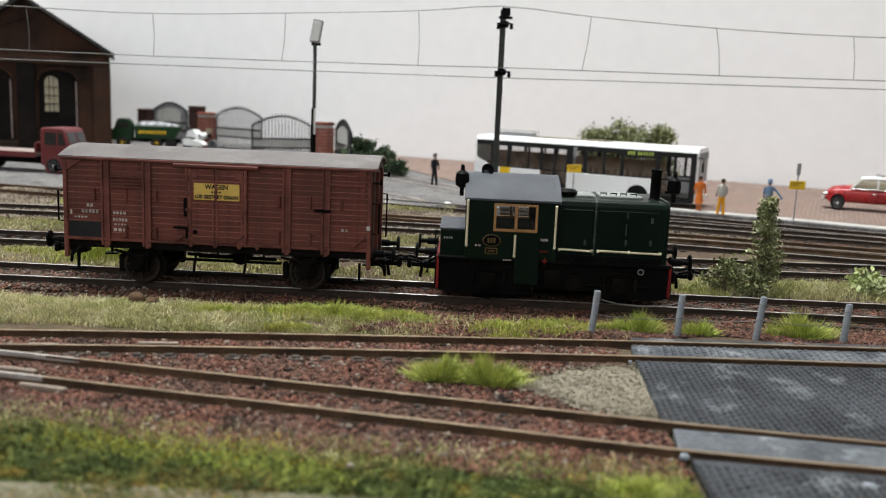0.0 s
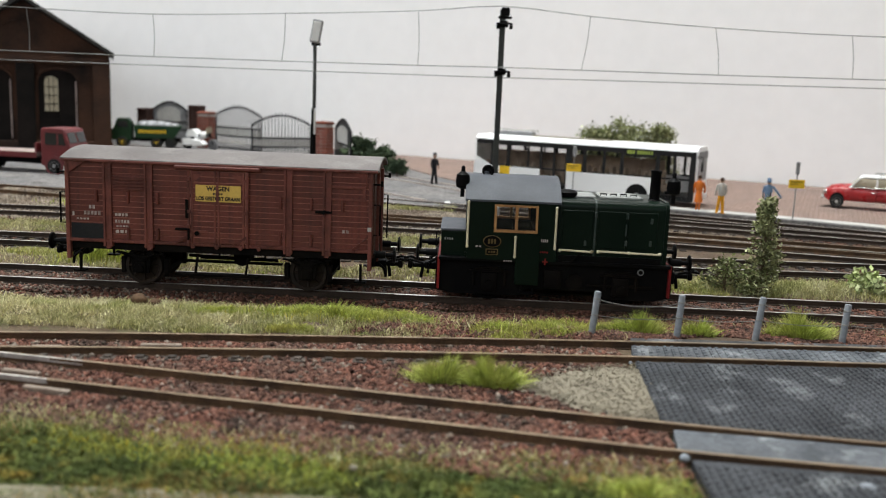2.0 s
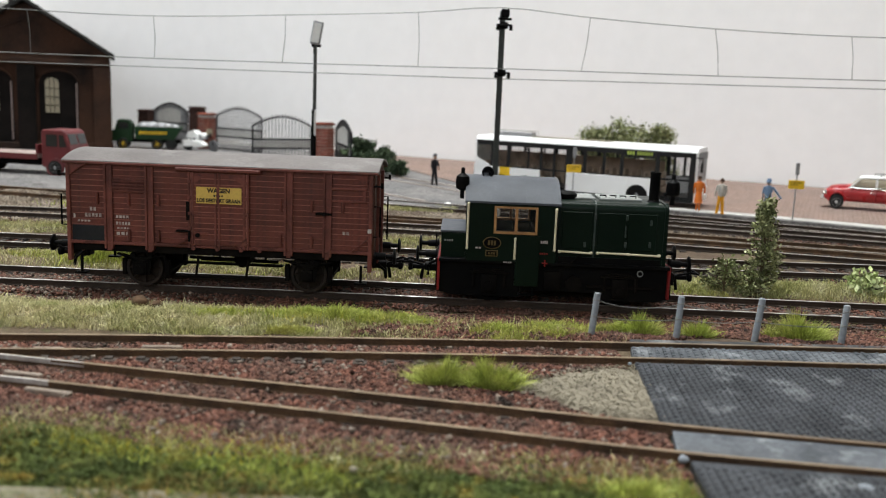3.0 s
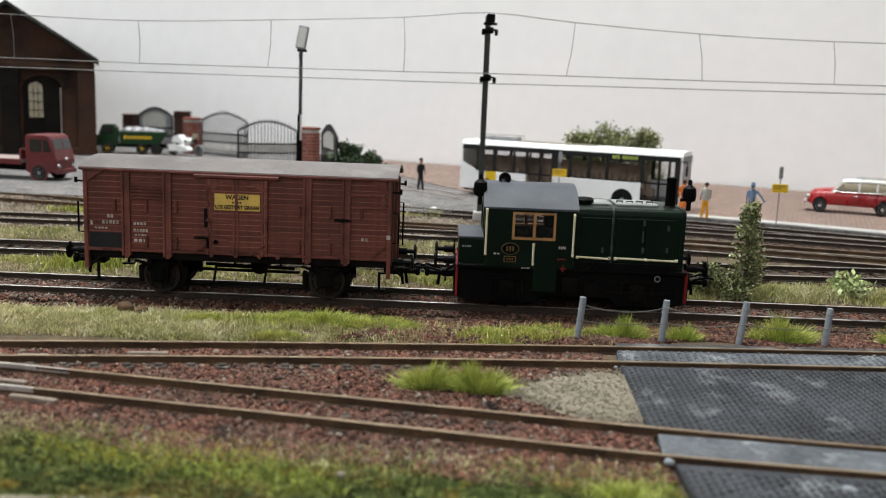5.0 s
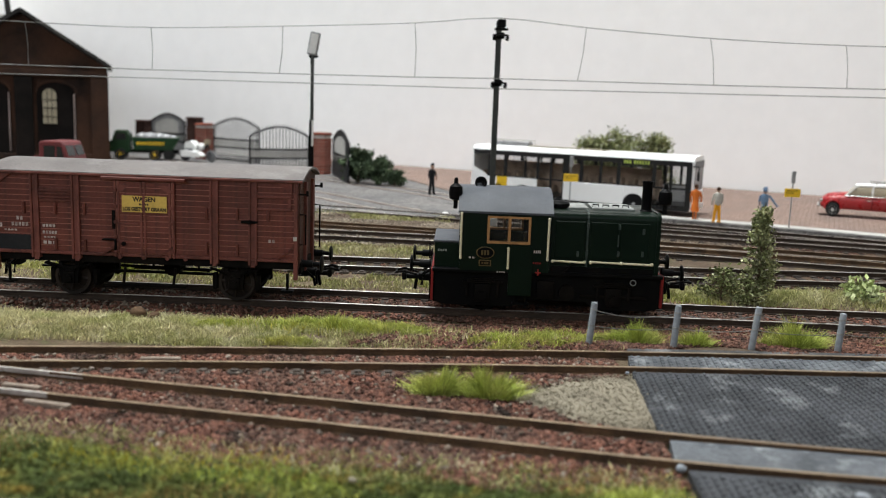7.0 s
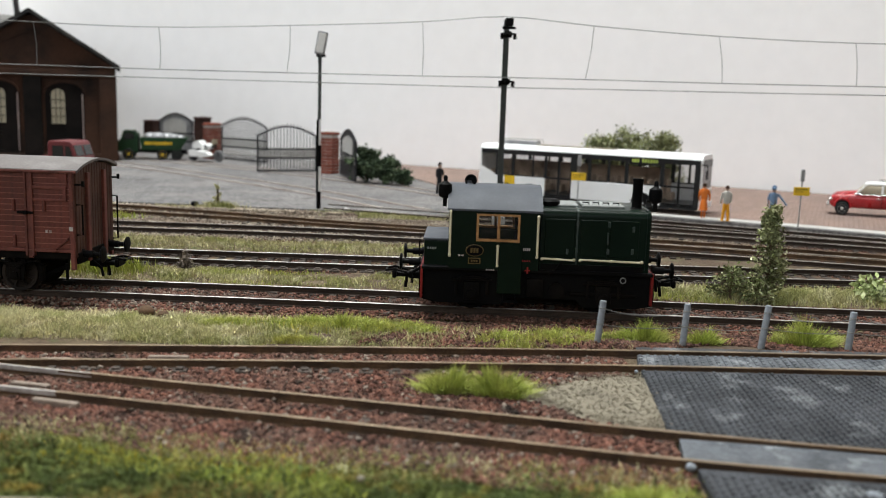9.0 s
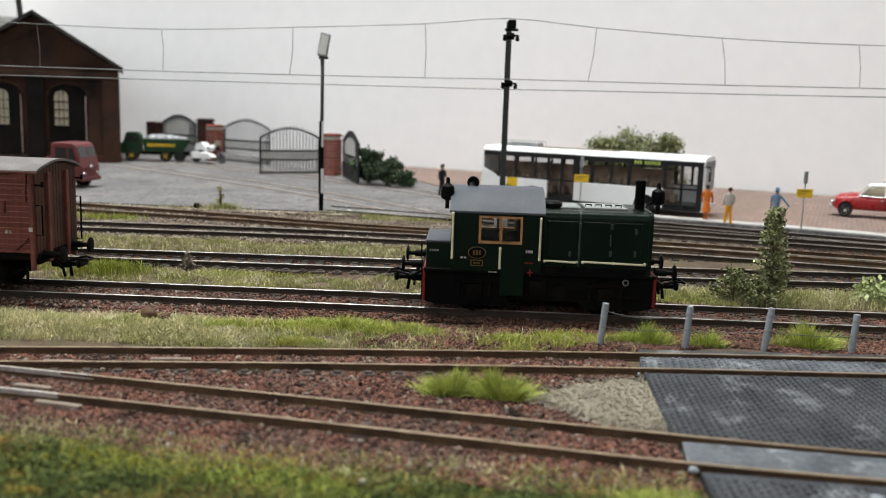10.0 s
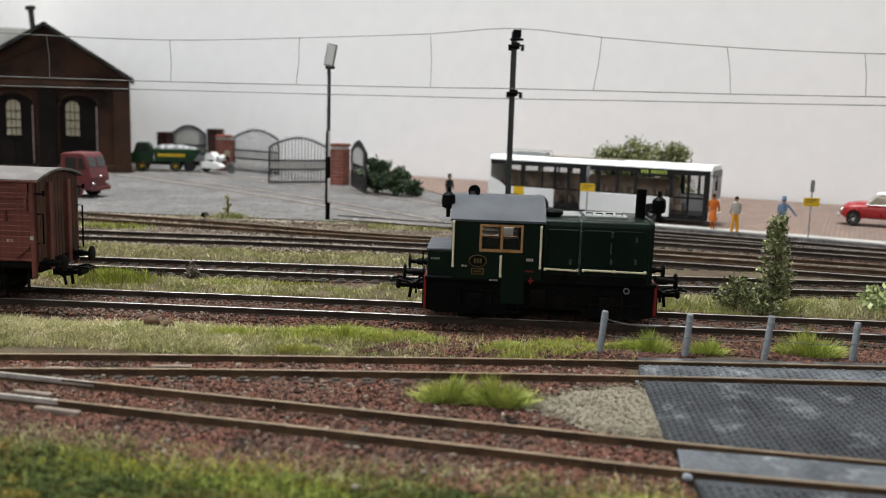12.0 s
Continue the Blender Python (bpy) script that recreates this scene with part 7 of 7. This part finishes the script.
lump("rock", (-7, 232, -2), 2.2, WHITEPAINT, "whitish rock beside the yard tracks", "rock")
lump("rock", (-66, 229, -1.8), 2.0, KERB, "pale rock by the yard lamp", "rock")
lump("pebble", (-16, -127, -0.8), 0.8, SAND, "pale pebble in the turf", "rock")
lump("pebble", (-17, -57.5, -2.0), 0.7, KERB, "pale pebble in the ballast", "rock")
lump("pebble", (-55, -55.5, -2.0), 0.8, GREY_STONES, "pale pebble in the ballast", "rock")
lump("pebble", (42.2, -57.6, -1.2), 0.5, POSTGREY, "pale pebble at the deck corner", "rock")
lump("plaster_blob", (41.6, -114.6, -1.6), 1.1, POSTGREY, "pale blue-grey plaster blob at the rail", "plaster blob")
lump("plaster_blob", (70, -124, -1.6), 1.3, POSTGREY, "pale blue-grey plaster blob on the deck", "plaster blob")
lump("manhole_debris", (-150, 226, -1.2), 2.4, BLACK, "black scrap lump at the road edge", "scrap")
for x, y, l, rz in ((-82, -94.5, 10.5, -12), (-92, -84.5, 9, -10), (-70, -60.6, 9.5, 7), (-95, -66, 7, 6)):
    solo("switch_board", bx(B(), -l / 2, l / 2, -0.7, 0.7, -1.2, 0.05, 0.2), GREY_STONES, "weathered pale timber beside the turnout rails", "timber", (x, y, -0.8), rz)
solo("rail_joint", bx(B(), -12, 12, -0.3, 0.3, -1.0, 0.1, 0.1), STEEL, "bare steel point blade of the turnout", "point blade", (-93, -76.6, 0), -10)
solo("rail_joint", bx(B(), -9, 9, -0.35, 0.35, -1.0, 0.1, 0.1), STEEL, "bare steel point blade of the turnout", "point blade", (-92, -90, 0), -10)
lump("rust_scrap", (-90, -19, -2.0), 2.6, RUST, "rusty brown scrap beside the main track", "scrap")
lump("rust_scrap", (-85, -20.5, -2.0), 1.8, RUST, "rusty brown scrap beside the main track", "scrap")
stones("ballast", scatter(6000, band(-30, 60, -45, -12, lambda x, y: off_rails(x, y) & (y > track_far(x) + 3))), 0.35, 0.75, lambda x, y: ground_z(x, y) + 0.15, STONES, STEM + " in the thin grass")
chair = mesh_of("rail_chair", bx(bx(B(), -1.7, 1.7, -1.3, 1.3, -0.6, 0.3, 0.15), -0.9, 0.9, -0.8, 0.8, 0.2, 0.8, 0.1), SLEEPER)
siding = [o for o in scene.objects if o.name.startswith("track") and "set into" in o.get("label", "")][0]
for i in range(22):
    x = -150 + i * 7.1
    y = float(np.interp(x, [-200, -101.5, -40, 40], [-85, -70.4, -63, -55.8]))
    c = new("rail_chair", chair)
    c.parent = siding
    c.matrix_basis = pose(x * MM, (y - 2.6) * MM, -1.75 * MM, 0, 0, 6)
stones("ballast", scatter(8000, band(-240, 0, 124, 162)), 0.3, 0.65, level(-2.2), PALE_STONES, "pale stones along the third track")
second = [o for o in scene.objects if o.name.startswith("track") and o.get("label", "").startswith("second track")][0]
for i in range(40):
    x = -150 + i * 6.4
    y = float(np.interp(x, [-145, -25, 79, 153], [61.3, 63, 65, 68.5]))
    for d in (-3.4, 3.4):
        c = new("rail_chair", chair)
        c.parent = second
        c.matrix_basis = pose(x * MM, (y + d) * MM, -1.85 * MM, 0, 0, 1)
blades("flowers", scatter(160, clump(-40, -28, 9, 3)), 1.8, 2.8, 0.16, 0.5, ground_z, FLOWER, "small yellow flowers in the tall grass")
blades("flowers", scatter(700, clump(-46, -119, 15, 3.0)), 1.0, 2.2, 0.15, 0.6, ground_z, FLOWER, "small yellow flowers in the foreground turf")


# ---- what moves ----
LOCO_X = [(0, 0), (3.2, 0), (4.8, 9.4), (5.4, 9.4), (6.0, 7.1), (6.5, 2.9), (7.0, -1.2), (7.5, -4.6), (8.1, -6.5), (8.6, -6.7), (12, -6.7)]
WAGON_X = [(0, 0), (3.2, 0), (4.8, 9.5), (5.4, 9.5), (6.0, 6.4), (6.5, -4.6), (7.0, -21.3), (7.2, -29.5), (7.6, -45.5), (8.0, -60.5), (8.4, -73.5), (8.8, -85.5),
           (9.0, -90.1), (9.5, -98.7), (10.0, -103.0), (10.5, -103.7), (11.0, -104.0), (12.0, -104.2)]


def eased(table, t):
    """Smooth travel between the rows of a table, at rest where its rows are level."""
    n = len(table)
    for i in range(n - 1):
        (ta, a), (tb, b) = table[i], table[i + 1]
        if ta <= t <= tb:
            def slope(j):
                if j <= 0 or j >= n - 1:
                    return 0.0
                p = (table[j][1] - table[j - 1][1]) / (table[j][0] - table[j - 1][0])
                q = (table[j + 1][1] - table[j][1]) / (table[j + 1][0] - table[j][0])
                return 0.0 if p * q <= 0 else 2 * p * q / (p + q)
            h, u = tb - ta, (t - ta) / (tb - ta)
            return ((2 * u ** 3 - 3 * u * u + 1) * a + (u ** 3 - 2 * u * u + u) * h * slope(i)
                    + (-2 * u ** 3 + 3 * u * u) * b + (u ** 3 - u * u) * h * slope(i + 1))
    return table[-1][1]


def motions():
    times = [0.0, 3.0] + [round(3.2 + 0.1 * i, 1) for i in range(79)] + [12.0]
    for ob, x0, table, sets, r in ((loco, 28.2, LOCO_X, loco_sets, 5.4), (wagon, -70.7, WAGON_X, wagon_sets, 5.6)):
        walk(ob, [(t, pose((x0 + eased(table, t)) * MM, 8.25 * MM, 0)) for t in times])
        for wheel in sets:
            c = wheel.location.copy()
            walk(wheel, [(t, pose(c.x, c.y, c.z, 0, math.degrees(eased(table, t) / r), 0)) for t in times])


motions()
